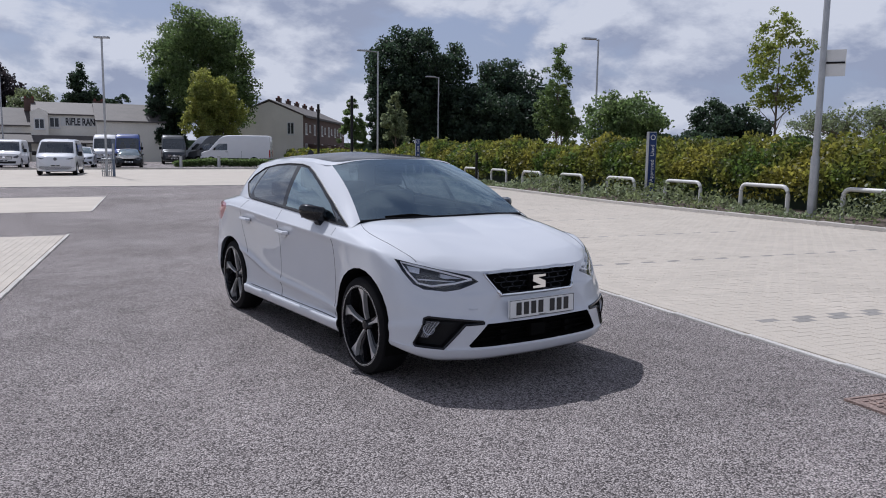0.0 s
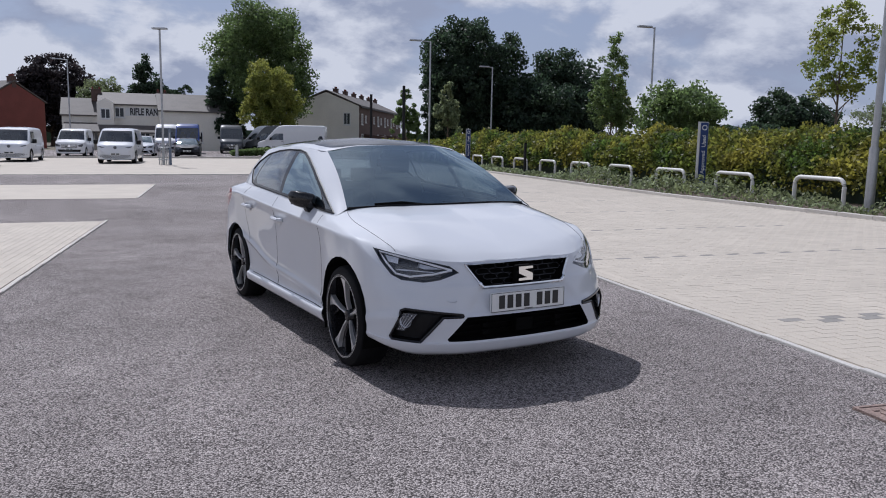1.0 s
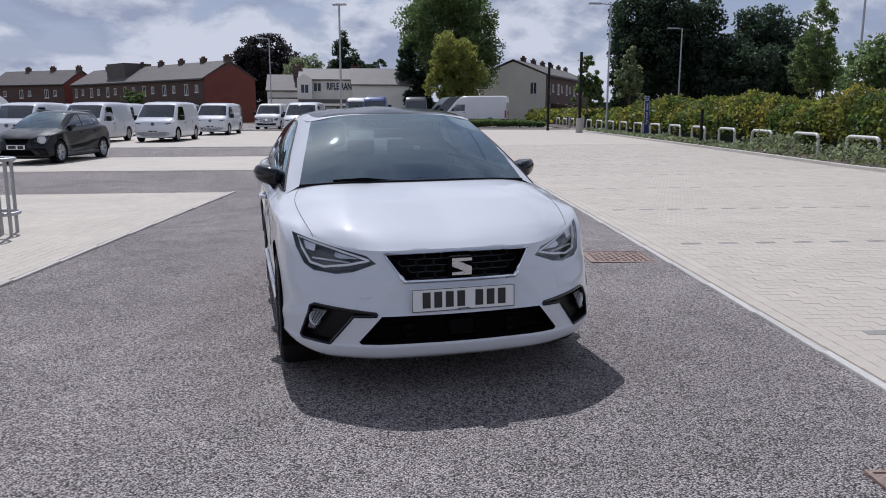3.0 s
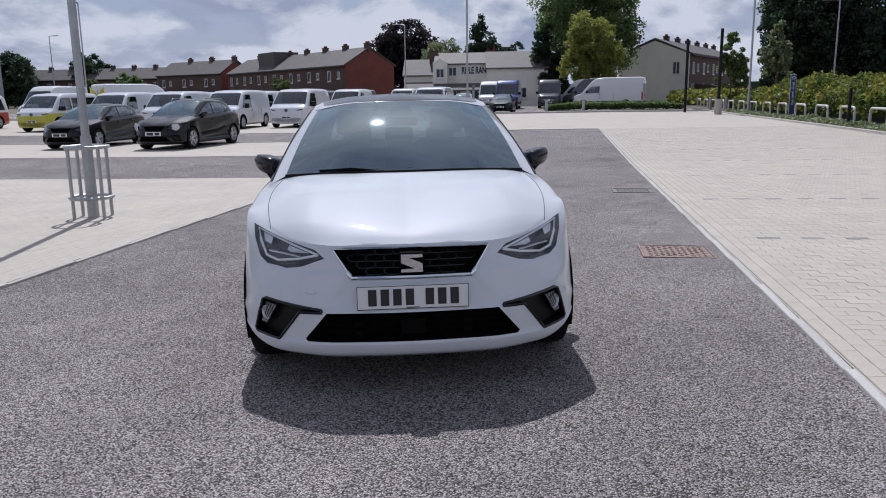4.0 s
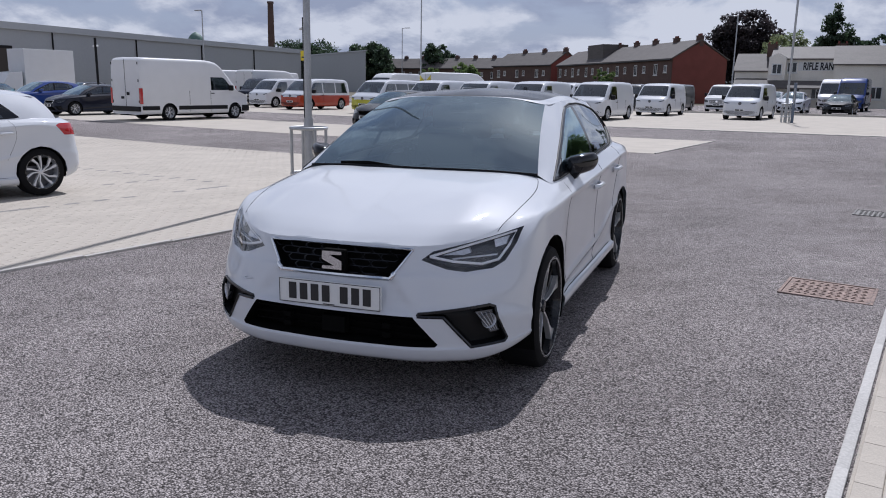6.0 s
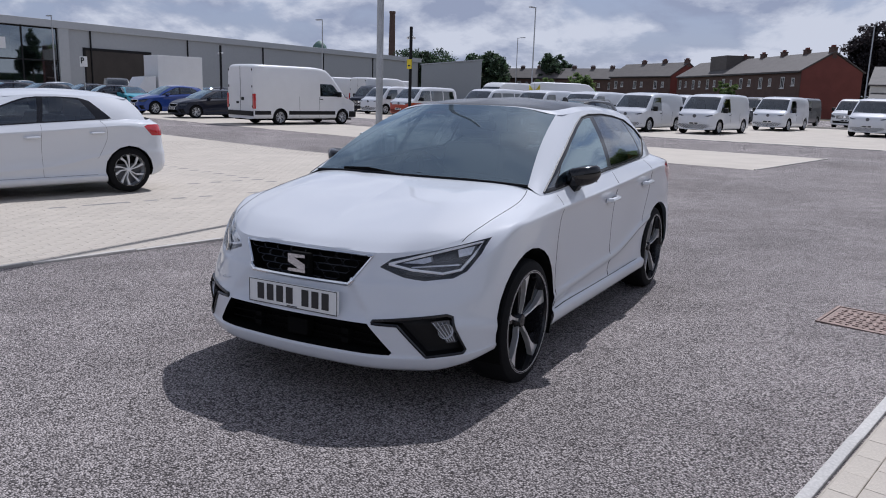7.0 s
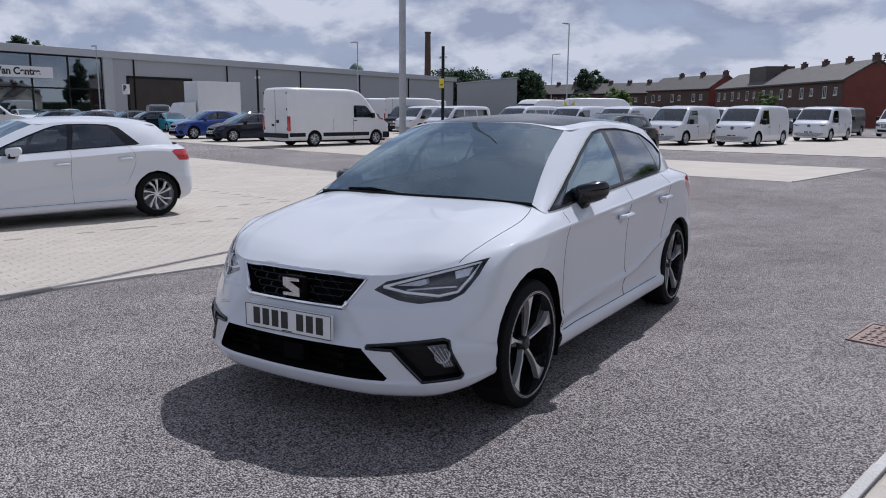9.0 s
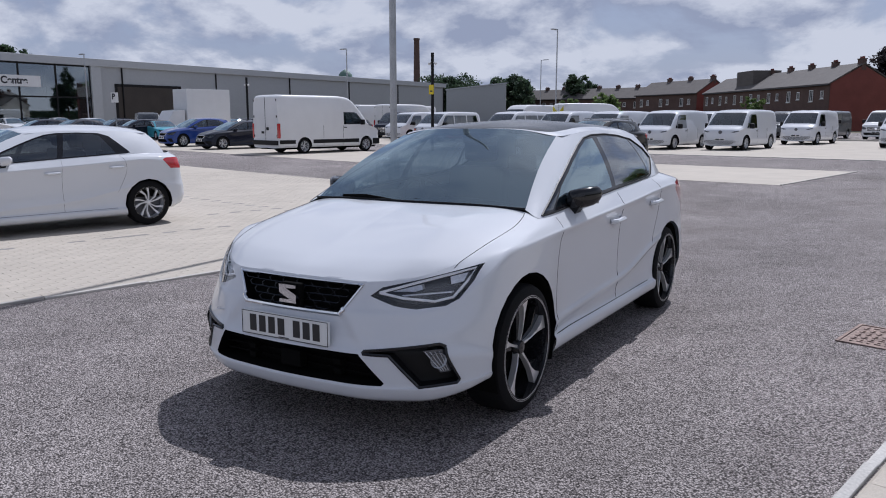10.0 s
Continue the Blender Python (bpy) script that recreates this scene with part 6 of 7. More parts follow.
def totem(u, v):
    t = thing("totem_sign", lot(u, v, 0.0, -8), "slim grey totem sign with a blue face panel", "sign")
    part("column", boxed(-0.13, 0.13, 0.0, 0.16, -0.1, 2.15, 0.006), M["steel"], t)
    face = part("face_panel", boxed(-0.115, 0.115, -0.012, -0.002, 0.1, 2.12), M["sign_blue"], t, "blue panel with white words")
    for word, z in (("Approved", 0.96), ("Used", 1.58)):
        lettering(word, 0.17, M["sign_white"], face, pose(0.0, -0.018, z) @ Euler((math.pi / 2, 0, 0)).to_matrix().to_4x4() @ pose(0, 0, 0, 0, 0, 90))
    b = bmesh.new()
    lathe(b, [(0.06, -0.016), (0.08, -0.018), (0.08, -0.012), (0.06, -0.012)], 20, "y")
    part("roundel", b, M["sign_white"], face, m=pose(0, 0, 1.98))
    return t


totem(14.35, 20.0)
totem(14.35, 42.6)


def black_post(u, v, h, r, label, bits=True):
    t = thing("black_post", lot(u, v, 0), label, "post")
    part("post", tubed([(0, 0, -0.05), (0, 0, h)], r, 10), M["black_plastic"], t, smooth=True)
    if bits:
        b = bmesh.new()
        for s in (1, -1):
            tube(b, [(0, 0, h - 0.45), (s * 0.16, 0, h - 0.45)], 0.02, 6)
            bmesh.ops.create_uvsphere(b, u_segments=10, v_segments=6, radius=0.07, matrix=Matrix.Translation((s * 0.2, 0, h - 0.5)))
        part("camera_unit", b, M["sign_white"], t, "white dome camera pair")
    return t


p = black_post(-20.75, 28.6, 4.6, 0.075, "black camera post with a yellow notice")
part("notice", boxed(-0.15, 0.15, -0.09, -0.078, 2.68, 3.12), M["sign_yellow"], p, "yellow notice")
part("notice_bars", boxed(-0.08, 0.08, -0.094, -0.0905, 2.80, 2.86), M["sign_dark"], p)
p = black_post(-40.5, 31.0, 4.2, 0.075, "black camera post on a pale plinth")
part("plinth", tubed([(0, 0, 0), (0, 0, 0.9)], 0.2, 12), M["kerb"], p)
black_post(13.2, 31.1, 1.43, 0.06, "short black bollard post behind the kerb", False)
p = black_post(11.9, 48.6, 4.9, 0.09, "tall black post on a pale plinth by the entrance")
part("plinth", tubed([(0, 0, 0), (0, 0, 0.9)], 0.22, 12), M["kerb"], p)
black_post(10.8, 53.9, 4.6, 0.09, "tall black post by the entrance", False)
b0 = thing("bollard", lot(1.7, 56.8), "pale round metal bollard by the kerb", "bollard", "entrance bollards")
part("post", tubed([(0, 0, -0.05), (0, 0, 0.86), (0, 0, 0.9)], 0.11, 12), M["steel"], b0, smooth=True)
for u, v in ((4.3, 57.4), (13.2, 58.5), (14.6, 60.0)):
    copy_thing(b0, lot(u, v))
kerb_run("kerb", -45, 56.1, KERB, 56.1, 0.12, 0.2, 50)

L0 = street_pole("lamp_post", lot(-2.35, 43.6), 7.05, 0.08, 0.05, "tall galvanised lamp post with flat lantern on paving", (math.radians(-14), -0.27))
gd = copy_thing(guard, lot(-2.35, 43.6))
tb2 = thing("sign_board", lot(-2.0, 43.4, 0, -10), "slim grey-blue sign board beside a lamp post", "sign")
part("board", boxed(-0.07, 0.07, -0.02, 0.02, 0.0, 1.95, 0.01), M["board_grey"], tb2)
part("word_bars", boxed(-0.03, 0.03, -0.03, -0.021, 0.9, 1.7), M["steel"], tb2)
street_pole("lamp_post", lot(13.5, 48.2), 7.7, 0.09, 0.05, "galvanised street lamp with a single arm", (math.radians(180), 0.7))
street_pole("lamp_post", lot(20.6, 56.3), 7.1, 0.08, 0.045, "galvanised street lamp behind the hedge", (math.radians(180), 0.4))
street_pole("lamp_post", lot(22.0, 35.8), 7.4, 0.08, 0.045, "galvanised street lamp behind the hedge", (math.radians(180), 0.3))
street_pole("lamp_post", lot(36, 80), 7.4, 0.08, 0.045, "distant street lamp by the road", (math.radians(10), 0.5))
lp = street_pole("lamp_post", lot(13.72, 13.12), 8.6, 0.105, 0.055, "galvanised lamp post with a blank sign plate in the bed", (math.radians(180), 0.3), 1.35)
part("sign_plate", boxed(-0.04, 0.46, 0.07, 0.085, 3.15, 3.72), M["sign_white"], lp, "blank pale sign plate", m=pose(0, 0, 0, 0, 0, -42))
part("bracket", boxed(-0.03, 0.44, 0.05, 0.068, 3.42, 3.46), M["black_plastic"], lp, m=pose(0, 0, 0, 0, 0, -42))
street_pole("lamp_post", lot(-35.5, 59.3), 9.1, 0.09, 0.05, "tall galvanised lamp post among parked vans", (math.radians(-90), 0.2))
street_pole("lamp_post", lot(-60.4, 90.6), 9.3, 0.09, 0.05, "distant street lamp before the terraces", (math.radians(0), 0.6))
street_pole("lamp_post", lot(-11.64, 72.3), 7.8, 0.09, 0.05, "distant street lamp near the pub", (math.radians(180), 0.5))
street_pole("lamp_post", lot(-52.9, 49.8), 7.9, 0.09, 0.05, "distant lamp post before the grey shed", (math.radians(180), 0.2))
street_pole("lamp_post", lot(-68.0, 31.5), 7.2, 0.09, 0.05, "lamp post before the showroom", (math.radians(180), 0.2))
rs = thing("road_sign", lot(26.5, 42.5), "round blue road sign on a grey post", "road sign")
part("post", tubed([(0, 0, 0), (0, 0, 2.9)], 0.04, 8), M["steel"], rs)
b = bmesh.new()
lathe(b, [(0.001, -0.05), (0.3, -0.05), (0.3, -0.04), (0.001, -0.04)], 24, "y")
rd = part("disc", b, M["sign_blue"], rs, m=pose(0, 0, 2.9))
part("arrow", prismed([(-0.18, -0.05), (0.05, -0.05), (0.05, -0.14), (0.2, 0), (0.05, 0.14), (0.05, 0.05), (-0.18, 0.05)], "y", -0.058, -0.052), M["sign_white"], rd)
ps = thing("parking_sign", lot(-50.0, 26.2, 0, 25), "white parking sign on a post", "sign")
part("post", tubed([(0, 0, 0), (0, 0, 2.62)], 0.04, 8), M["steel"], ps)
pb = part("board", boxed(-0.3, 0.3, -0.02, 0.02, 2.6, 3.3), M["sign_white"], ps)
lettering("P", 0.55, M["sign_dark"], pb, pose(-0.08, -0.03, 3.0, 90, 0, 0), 0.02)

# ---- buildings ----
M["brick_dark"] = mat("brick_dark", (0.11, 0.070, 0.058), 0.9, var=0.3, scale=0.8, fine=14, bump=0.3)
M["brick_red"] = mat("brick_red", (0.19, 0.058, 0.046), 0.9, var=0.2, scale=0.8, fine=14, bump=0.3)
M["slate"] = mat("slate", (0.105, 0.092, 0.084), 0.7, var=0.25, scale=0.7, fine=6, bump=0.3, stretch=(1, 1, 4))
M["render_cream"] = mat("render_cream", (0.82, 0.78, 0.70), 0.85, var=0.10, scale=0.5, fine=12, bump=0.1)
M["cladding"] = mat("cladding", (0.36, 0.375, 0.39), 0.5, 0.1, var=0.05, scale=0.2, fine=3)
M["cladding_edge"] = mat("cladding_edge", (0.42, 0.435, 0.45), 0.5, 0.1, var=0.05, scale=0.2, fine=3)
M["window_dark"] = mat("window_dark", (0.03, 0.035, 0.04), 0.08, var=0.3, scale=0.5)
M["doorway"] = mat("doorway", (0.040, 0.032, 0.027), 0.7, var=0.3, scale=0.6)
M["shop_glass"] = glass("shop_glass", (0.40, 0.45, 0.48), (0.9, 0.97, 1.0), 0.26)
M["frame_white"] = mat("frame_white", (0.70, 0.70, 0.68), 0.5, var=0.05)


def house_window(parent, x, y, z, w, h):
    """White-framed window set in a wall that faces -y."""
    f = bmesh.new()
    loops = []
    for yy, inset in ((0.02, 0.0), (-0.06, 0.0), (-0.06, 0.09), (0.0, 0.09)):
        loops.append([f.verts.new((a, yy, c)) for a, c in ((-w / 2 + inset, inset), (w / 2 - inset, inset), (w / 2 - inset, h - inset), (-w / 2 + inset, h - inset))])
    for i in range(3):
        for j in range(4):
            f.faces.new((loops[i][j], loops[i][(j + 1) % 4], loops[i + 1][(j + 1) % 4], loops[i + 1][j]))
    bmesh.ops.recalc_face_normals(f, faces=f.faces[:])
    wd = part("window", f, M["frame_white"], parent, m=pose(x, y, z))
    part("pane", boxed(-w / 2 + 0.09, w / 2 - 0.09, -0.03, -0.01, 0.09, h - 0.09), M["window_dark"], wd)
    part("mullion", boxed(-0.04, 0.04, -0.05, -0.031, 0.09, h - 0.09), M["frame_white"], wd)
    part("sill", boxed(-w / 2 - 0.08, w / 2 + 0.08, -0.12, 0.0, -0.10, -0.004), M["frame_white"], wd)
    return wd


def gabled(bm_w, bm_r, x0, x1, y0, y1, eave, ridge, over=0.25, hip=False):
    """Walls and pitched roof with its ridge along x."""
    ym = (y0 + y1) / 2
    prism(bm_w, [(y0, -0.2), (y1, -0.2), (y1, eave), (ym, ridge - 0.1), (y0, eave)], "x", x0, x1)
    s = (ridge - eave) / (ym - y0)
    for ya, sg in ((y0 - over, 1), (y1 + over, -1)):
        za = eave - over * s
        prism(bm_r, [(ya, za), (ya, za + 0.14), (ym, ridge + 0.14), (ym, ridge)] if sg > 0 else [(ym, ridge), (ym, ridge + 0.14), (ya, za + 0.14), (ya, za)], "x", x0 - 0.15, x1 + 0.15)


def chimney(parent, x, y, z, n=3):
    b = bmesh.new()
    box(b, x - 0.48, x + 0.48, y - 0.27, y + 0.27, z - 0.8, z + 0.40)
    box(b, x - 0.54, x + 0.54, y - 0.32, y + 0.32, z + 0.40, z + 0.50)
    c = part("chimney", b, M["brick_dark"], parent)
    for i in range(n):
        xx = x - 0.35 + 0.7 * i / max(1, n - 1)
        part("chimney_pot", tubed([(xx, y, z + 0.50), (xx, y, z + 0.74)], 0.11, 8, 0.09), M["brick_red"], c)


def terrace(u, v, turn, length, depth, eave, ridge, unit, label, wall="brick_dark", gable="brick_red", z=0.0):
    t = thing("terraced_house", lot(u, v, z, turn), label, "house")
    w, r = bmesh.new(), bmesh.new()
    gabled(w, r, 0, length, 0, depth, eave, ridge)
    part("wall", w, M[wall], t, "dark brick wall")
    part("roof", r, M["slate"], t, "grey slate roof")
    for x in (-0.02, length + 0.02):
        part("gable_wall", prismed([(0.05, -0.2), (depth - 0.05, -0.2), (depth - 0.05, eave - 0.05), (depth / 2, ridge - 0.15), (0.05, eave - 0.05)], "x", x - 0.03, x + 0.03), M[gable], t)
    n = int(length / unit)
    for i in range(n):
        x = (i + 0.5) * length / n
        house_window(t, x - unit * 0.22, 0, 3.4, 0.9, 1.35)
        house_window(t, x + unit * 0.22, 0, 3.7, 0.7, 0.9)
        house_window(t, x - unit * 0.22, 0, 0.9, 1.1, 1.3)
        if i % 2 == 0:
            b = bmesh.new()
            prism(b, [(0.0, 2.2), (-2.6, 1.9), (-2.6, 0), (0, 0)], "x", x + 0.2, x + unit * 0.46)
            part("outhouse", b, M["brick_dark"], t)
        chimney(t, (i + 1) * length / n - 0.4, depth / 2, ridge + 0.1)
    b = bmesh.new()
    tube(b, [(-0.1, -0.30, eave - 0.2), (length + 0.1, -0.30, eave - 0.2)], 0.07, 6)
    part("gutter", b, M["black_plastic"], t)
    return t


tr1 = terrace(-53.8, 127.5, -45.5, 41.4, 7.4, 5.4, 7.6, 5.9, "dark brick terraced houses with a red gable")
part("dormer", boxed(11.5, 17.5, 0.9, 5.0, 5.6, 8.2), M["slate"], tr1, "flat-topped slate-hung dormer")
terrace(-72.6, 138.0, -28, 19.0, 7.0, 5.6, 7.9, 4.8, "row of dark brick terraced houses with chimneys")
terrace(-114.0, 156.0, -3, 46.0, 7.0, 5.6, 7.8, 5.0, "far row of brick terraced houses with chimneys")
hs = terrace(17.6, 97.2, 68.0, 33.0, 8.6, 5.7, 7.5, 5.2, "brick terraced houses with a cream rendered gable", "brick_dark", "render_cream")
gw = house_window(hs, 0, 0, 3.3, 0.9, 1.5)
gw.matrix_basis = pose(-0.06, 1.6, 3.3, 0, 0, -90)

# pub: white-rendered, slate roofs, painted name
pub = thing("pub_building", lot(-14.9, 86.6, 0, 6.5), "cream rendered pub with slate roofs and painted name", "building")
w, r = bmesh.new(), bmesh.new()
gabled(w, r, 3.6, 11.6, 0.8, 7.8, 4.75, 6.0)
part("wall", w, M["render_cream"], pub)
part("roof", r, M["slate"], pub)
w, r = bmesh.new(), bmesh.new()
gabled(w, r, 9.4, 16.0, -0.9, 6.8, 4.2, 6.0)
part("wing_wall", w, M["render_cream"], pub)
part("wing_roof", r, M["slate"], pub)
w, r = bmesh.new(), bmesh.new()
gabled(w, r, 0.0, 3.6, 1.6, 7.4, 3.6, 5.3)
part("low_wing_wall", w, M["render_cream"], pub)
part("low_wing_roof", r, M["slate"], pub)
b = bmesh.new()
prism(b, [(3.4, -0.2), (5.0, -0.2), (5.0, 4.9), (4.2, 5.3), (3.4, 4.9)], "y", -0.4, 0.9)
part("bay_wall", b, M["render_cream"], pub)
b = bmesh.new()
prism(b, [(-0.6, 2.6), (-1.8, 1.9), (-1.8, 1.75), (-0.6, 2.4)], "x", 0.4, 10.0)
prism(b, [(1.2, 2.8), (-1.8, 1.9), (-1.8, 1.75), (1.2, 2.6)], "x", 0.2, 4.0)
part("canopy", b, M["slate"], pub, "dark lean-to roof along the front")
for x, y, z in ((4.2, -0.4, 3.2), (5.55, 0.8, 3.4)):
    house_window(pub, x, y, z, 0.95, 1.05)
for x in (1.6, 3.0, 6.0, 8.0):
    house_window(pub, x, 0.8 if x > 3.5 else 1.6, 0.8, 1.0, 1.1)
for x in (10.8, 13.2):
    house_window(pub, x, -0.9, 0.9, 1.1, 1.2)
lettering("RIFLE RAN", 1.0, M["sign_dark"], pub, pose(7.95, 0.74, 4.0, 90, 0, 0) @ Matrix.Diagonal((0.60, 1, 1, 1)), 0.03)
part("name_band", boxed(6.1, 9.38, 0.765, 0.795, 3.6, 4.45), M["frame_white"], pub)
for x in (3.3, 9.9):
    chimney(pub, x, 4.0, 5.9, 2)

# dealership shed with showroom
shed = thing("dealership_building", lot(-76.0, 14.0, 0, 103.2), "long grey clad dealership shed with glass showroom", "building")
part("wall", boxed(24, 100, 0, 30, -0.2, 7.2), M["cladding"], shed, "grey profiled cladding")
part("eaves_band", boxed(0, 100.3, -0.35, 0.0, 7.0, 7.75), M["cladding_edge"], shed)
b = bmesh.new()
prism(b, [(-0.1, 7.7), (15, 9.0), (30, 7.7), (30, 7.2), (-0.1, 7.2)], "x", 0, 100.2)
part("roof", b, M["cladding_edge"], shed, "pale grey low-pitched roof")
part("showroom_back", boxed(-12, 24, 8, 30, -0.2, 7.2), M["sign_dark"], shed)
b = bmesh.new()
for i in range(10):
    x = -12 + i * 4.0
    box(b, x - 0.08, x + 0.08, -0.05, 0.12, 0, 7.0)
for z in (0.1, 3.6, 6.9):
    box(b, -12, 24, -0.04, 0.10, z - 0.07, z + 0.07)
part("showroom_frame", b, M["black_plastic"], shed)
for i in range(9):
    x = -12 + i * 4.0
    for z0, z1 in ((0.18, 3.52), (3.68, 6.82)):
        part("showroom_pane", boxed(x + 0.09, x + 3.91, 0.0, 0.03, z0, z1), M["shop_glass"], shed)
part("pier", boxed(24, 25.2, -0.25, 0.2, 0, 7.0), M["cladding_edge"], shed)
for x in (28, 42, 56, 70, 84, 99.7):
    part("downpipe", boxed(x - 0.055, x + 0.055, -0.16, -0.004, 0, 7.0), M["black_plastic"], shed)
# no opening is cut: a dark brown panel paints the shade inside the doorway
part("doorway_shade", boxed(27.3, 36.0, -0.03, 0.01, 0, 4.9), M["doorway"], shed, "flat dark panel painted as the shade inside an open roller doorway")
b = bmesh.new()
box(b, 27.0, 27.3, -0.08, 0.0, 0, 5.1)
box(b, 36.0, 36.3, -0.08, 0.0, 0, 5.1)
box(b, 27.0, 36.3, -0.08, 0.0, 4.9, 5.2)
part("door_frame", b, M["black_plastic"], shed)
fs = part("fascia_sign", boxed(3.0, 18.0, -0.5, -0.3, 4.55, 5.65), M["sign_white"], shed, "white fascia sign with dark words")
lettering("Van Centre", 0.95, M["sign_dark"], fs, pose(14.4, -0.51, 5.12, 90, 0, 0), 0.035)
b = bmesh.new()
for i in range(4):
    box(b, 5.6 + i * 0.95, 6.3 + i * 0.95, -0.512, -0.5, 4.85, 5.4)
part("brand_bars", b, M["sign_dark"], fs)
b = bmesh.new()
lathe(b, [(1.6, 0), (1.6, 1.6), (1.4, 2.4), (0.9, 3.0), (0.3, 3.4), (0.001, 3.5)], 18, "z")
dm = thing("dome_tower", lot(-126.6, 109.8, 8.0), "green copper dome on a distant tower", "tower")
part("dome", b, mat("copper_green", (0.10, 0.17, 0.14), 0.6, var=0.2), dm, smooth=True)
part("drum", boxed(-1.9, 1.9, -1.9, 1.9, -9, 0.05), M["brick_dark"], dm)
ch = thing("mill_chimney", lot(-173.5, 177.3), "tall dark brick mill chimney on the skyline", "chimney")
part("shaft", tubed([(0, 0, -1), (0, 0, 25.5)], 1.25, 16, 0.85), M["brick_dark"], ch, smooth=True)
part("cap", tubed([(0, 0, 25.2), (0, 0, 25.8)], 1.0, 16), M["brick_dark"], ch)
s2 = thing("warehouse", lot(-108.3, 122.1, 0, 41), "plain grey windowless warehouse", "building")
part("wall", prismed([(0, -0.2), (12.6, -0.2), (12.6, 8.3), (0, 7.0)], "y", 0, 18), M["cladding"], s2)
part("roof", prismed([(-0.2, 7.0), (12.8, 8.35), (12.8, 8.6), (-0.2, 7.25)], "y", -0.15, 18.1), M["cladding_edge"], s2)
b = boxed(-260, 260, 172, 176, -1, 3.0)
tagged(part("backdrop", b, LEAF["dark"], m=LOT.copy()), "distant dark tree line closing the view", "backdrop", kind="structure")
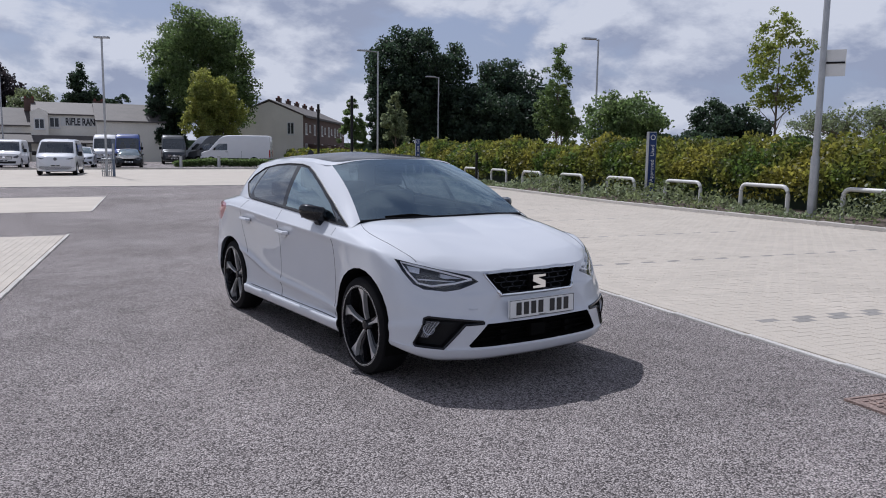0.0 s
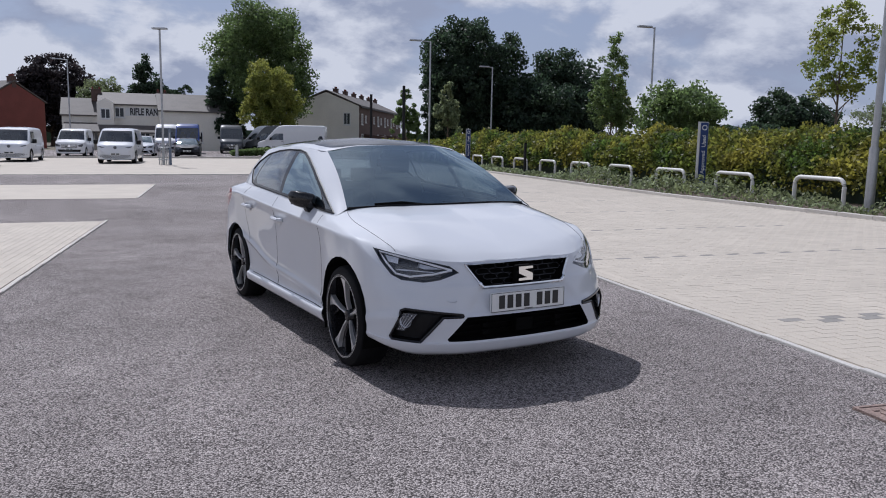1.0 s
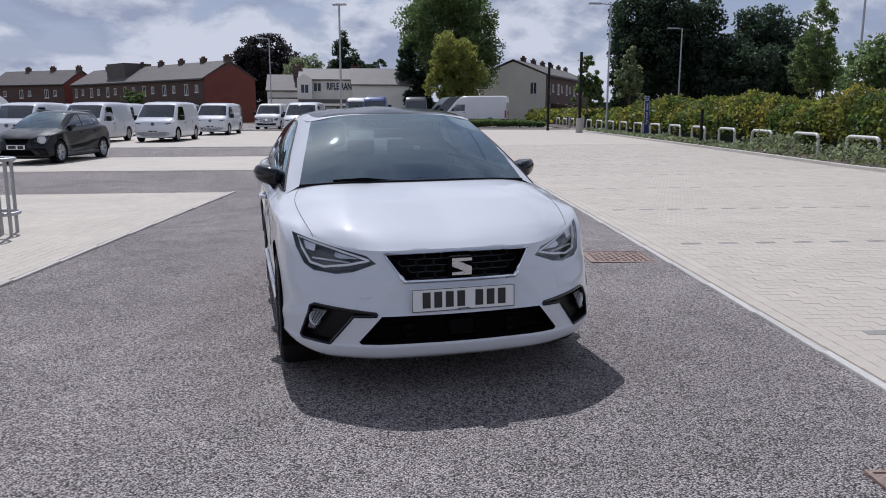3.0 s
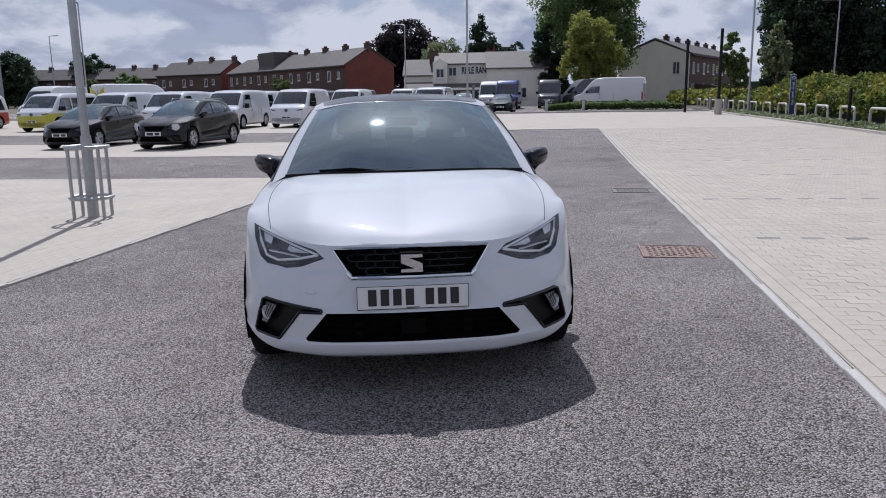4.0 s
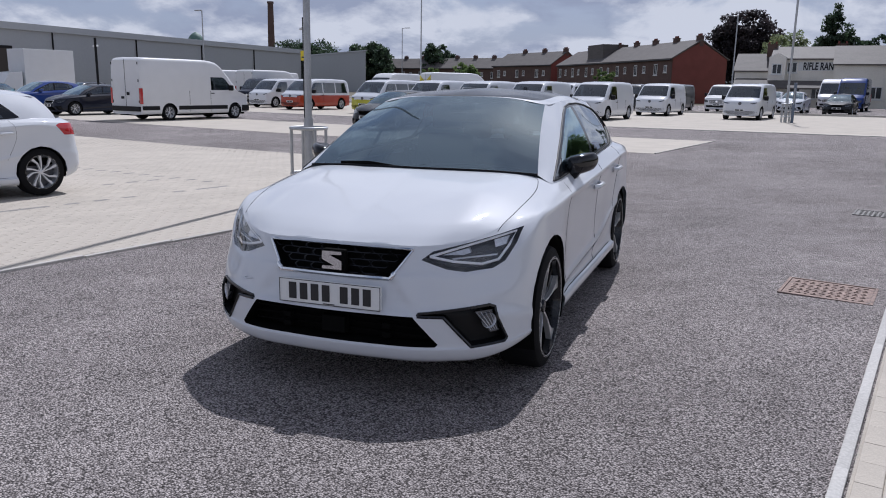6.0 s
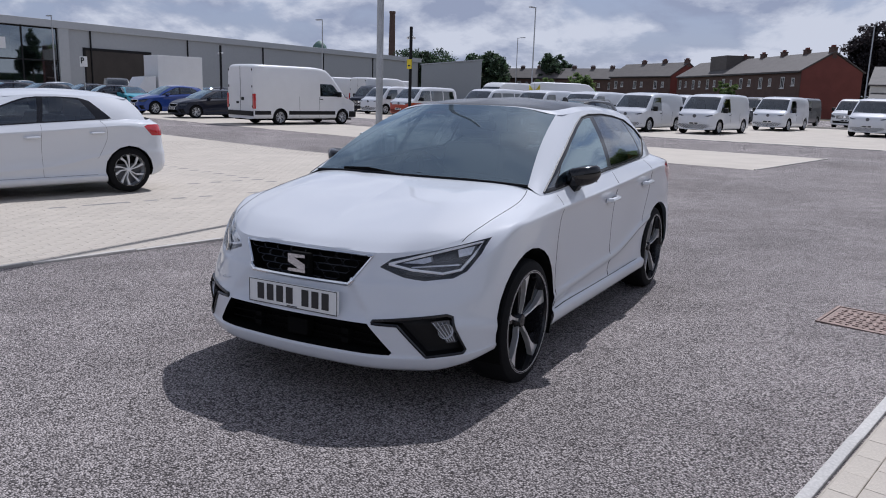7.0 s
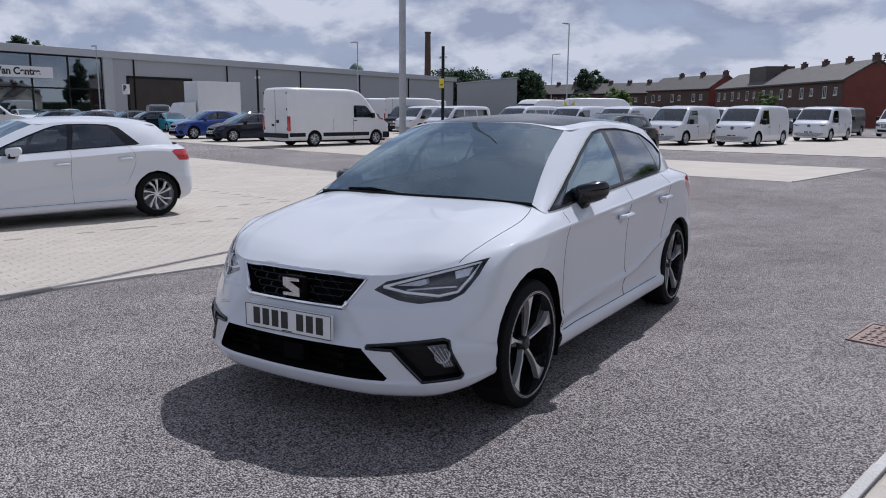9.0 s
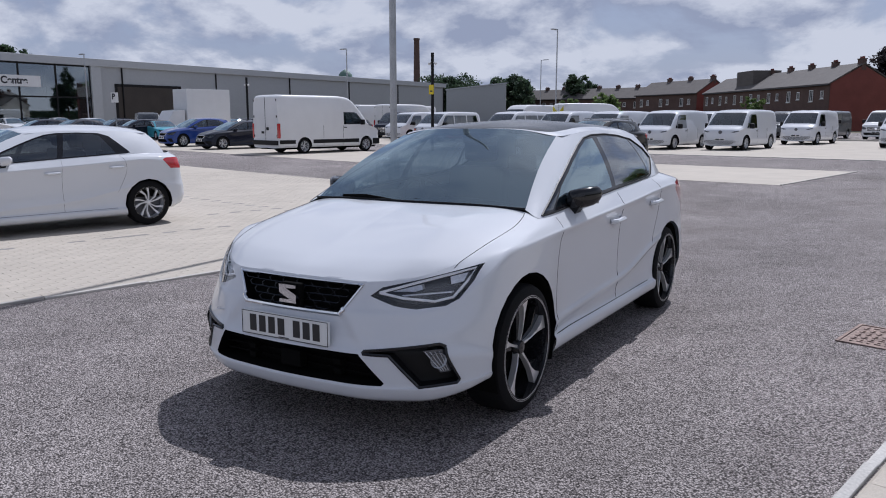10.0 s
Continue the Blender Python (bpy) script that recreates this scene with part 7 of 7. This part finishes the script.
# ---- block paving, laid last ----
def lay(bed, u0, u1, v0, v1, bw, bl, marks, near, along="v"):
    """Blocks in stretcher bond on a bed; marks(u, v) picks dark marker blocks; near(u, v) picks those laid singly."""
    g = 0.003
    singles, rest, dark = [], [], []

    def put(a, c, wu, wv):
        mid = (a + wu / 2, c + wv / 2)
        if marks(*mid):
            dark.append((a, c, wu, wv))
        elif near(*mid) and len(singles) < 290:
            singles.append((a, c, wu, wv))
        else:
            rest.append((a, c, wu, wv))
    if along == "v":
        for i in range(int((u1 - u0) / bw)):
            for j in range(int((v1 - v0) / bl)):
                c = v0 + j * bl + (bl / 2 if i % 2 else 0)
                if c + bl <= v1:
                    put(u0 + i * bw, c, bw, bl)
    else:
        # two edge courses, then courses across
        for i in range(2):
            for j in range(int((v1 - v0) / bl)):
                put(u0 + i * bw, v0 + j * bl + (bl / 2 if i else 0), bw, bl)
        for j in range(int((v1 - v0) / bw)):
            for i in range(int((u1 - u0 - 2 * bw) / bl)):
                a = u0 + 2 * bw + i * bl + (bl / 2 if j % 2 else 0)
                if j % 2 and i == 0:
                    put(a - bl / 2, v0 + j * bw, bl / 2, bw)
                if a + bl <= u1:
                    put(a, v0 + j * bw, bl, bw)
    z0, z1, ch = -0.02, 0.0155, 0.003
    ca, sa = math.cos(radians(13.8)), math.sin(radians(13.8))

    def gz(a, c):
        return ground_z(a * ca + c * sa, -a * sa + c * ca)

    def verts(a, c, wu, wv):
        k = 0
        x0, x1, y0, y1 = a + g / 2, a + wu - g / 2, c + g / 2, c + wv - g / 2
        lo = [(x0, y0, z0), (x1, y0, z0), (x1, y1, z0), (x0, y1, z0)]
        md = [(x0, y0, z1 - ch + k), (x1, y0, z1 - ch + k), (x1, y1, z1 - ch + k), (x0, y1, z1 - ch + k)]
        hi = [(x0 + ch, y0 + ch, z1 + k), (x1 - ch, y0 + ch, z1 + k), (x1 - ch, y1 - ch, z1 + k), (x0 + ch, y1 - ch, z1 + k)]
        return lo + md + hi
    F = [(8, 9, 10, 11)] + [(4 + i, 4 + (i + 1) % 4, 8 + (i + 1) % 4, 8 + i) for i in range(4)] + [(i, (i + 1) % 4, 4 + (i + 1) % 4, 4 + i) for i in range(4)]
    for items, name, m in ((rest, "paving_blocks", M["paver"]),):
        V, Q = [], []
        for n, (a, c, wu, wv) in enumerate(items):
            h = gz(a, c) + rng.uniform(-0.0012, 0.0012)
            V += [(x, y, z + h) for x, y, z in verts(a, c, wu, wv)]
            Q += [tuple(n * 12 + k for k in f) for f in F]
        me = bpy.data.meshes.new(name)
        me.from_pydata(V, [], Q)
        me.materials.append(m)
        o = new(name, me)
        o.parent = bed
        tagged(o, "buff concrete blocks", kind="stuff")
    for items, m in ((singles, M["paver"]), (dark, M["paver_dark"])):
        shapes = {}
        for a, c, wu, wv in items[:290]:
            if (wu, wv) not in shapes:
                me = bpy.data.meshes.new("paving_block")
                me.from_pydata(verts(-wu / 2, -wv / 2, wu, wv), [], F)
                me.materials.append(m)
                shapes[wu, wv] = me
            o = new("paving_block", shapes[wu, wv])
            o.parent = bed
            o.location = (a + wu / 2, c + wv / 2, gz(a, c) + rng.uniform(-0.001, 0.001))


def bay_lines_east(u, v):
    for line in (5.0, 8.45, 11.45, 14.8, 18.0, 21.2, 24.4, 27.6):
        if abs(v - line) < 0.05 and (u - RIGHT) % 0.4 < 0.2 and RIGHT + 0.5 < u < 10.2:
            return True
    return False


def bay_lines_west(u, v):
    if (abs(u + 4.47) < 0.05 or abs(u + 5.97) < 0.05) and 1 < v < 10.0 and (v % 0.4) < 0.2:
        return u > -5 or v > 8.3
    return abs(v - 9.7) < 0.1 and -16 < u < -5 and ((u * 10) % 4.0) < 1.0


lay(PAVED["east"], RIGHT + 0.01, KERB - 0.08, -1.0, 32.7, 0.10, 0.20, bay_lines_east, lambda u, v: 2.5 < v < 6.0 and u < 5.7, "u")
lay(PAVED["west"], LEFT - 0.01 - 14.4, LEFT - 0.01, 1.5, 14.95, 0.10, 0.20, bay_lines_west, lambda u, v: 4.5 < v < 7.5 and u > LEFT - 1.3)
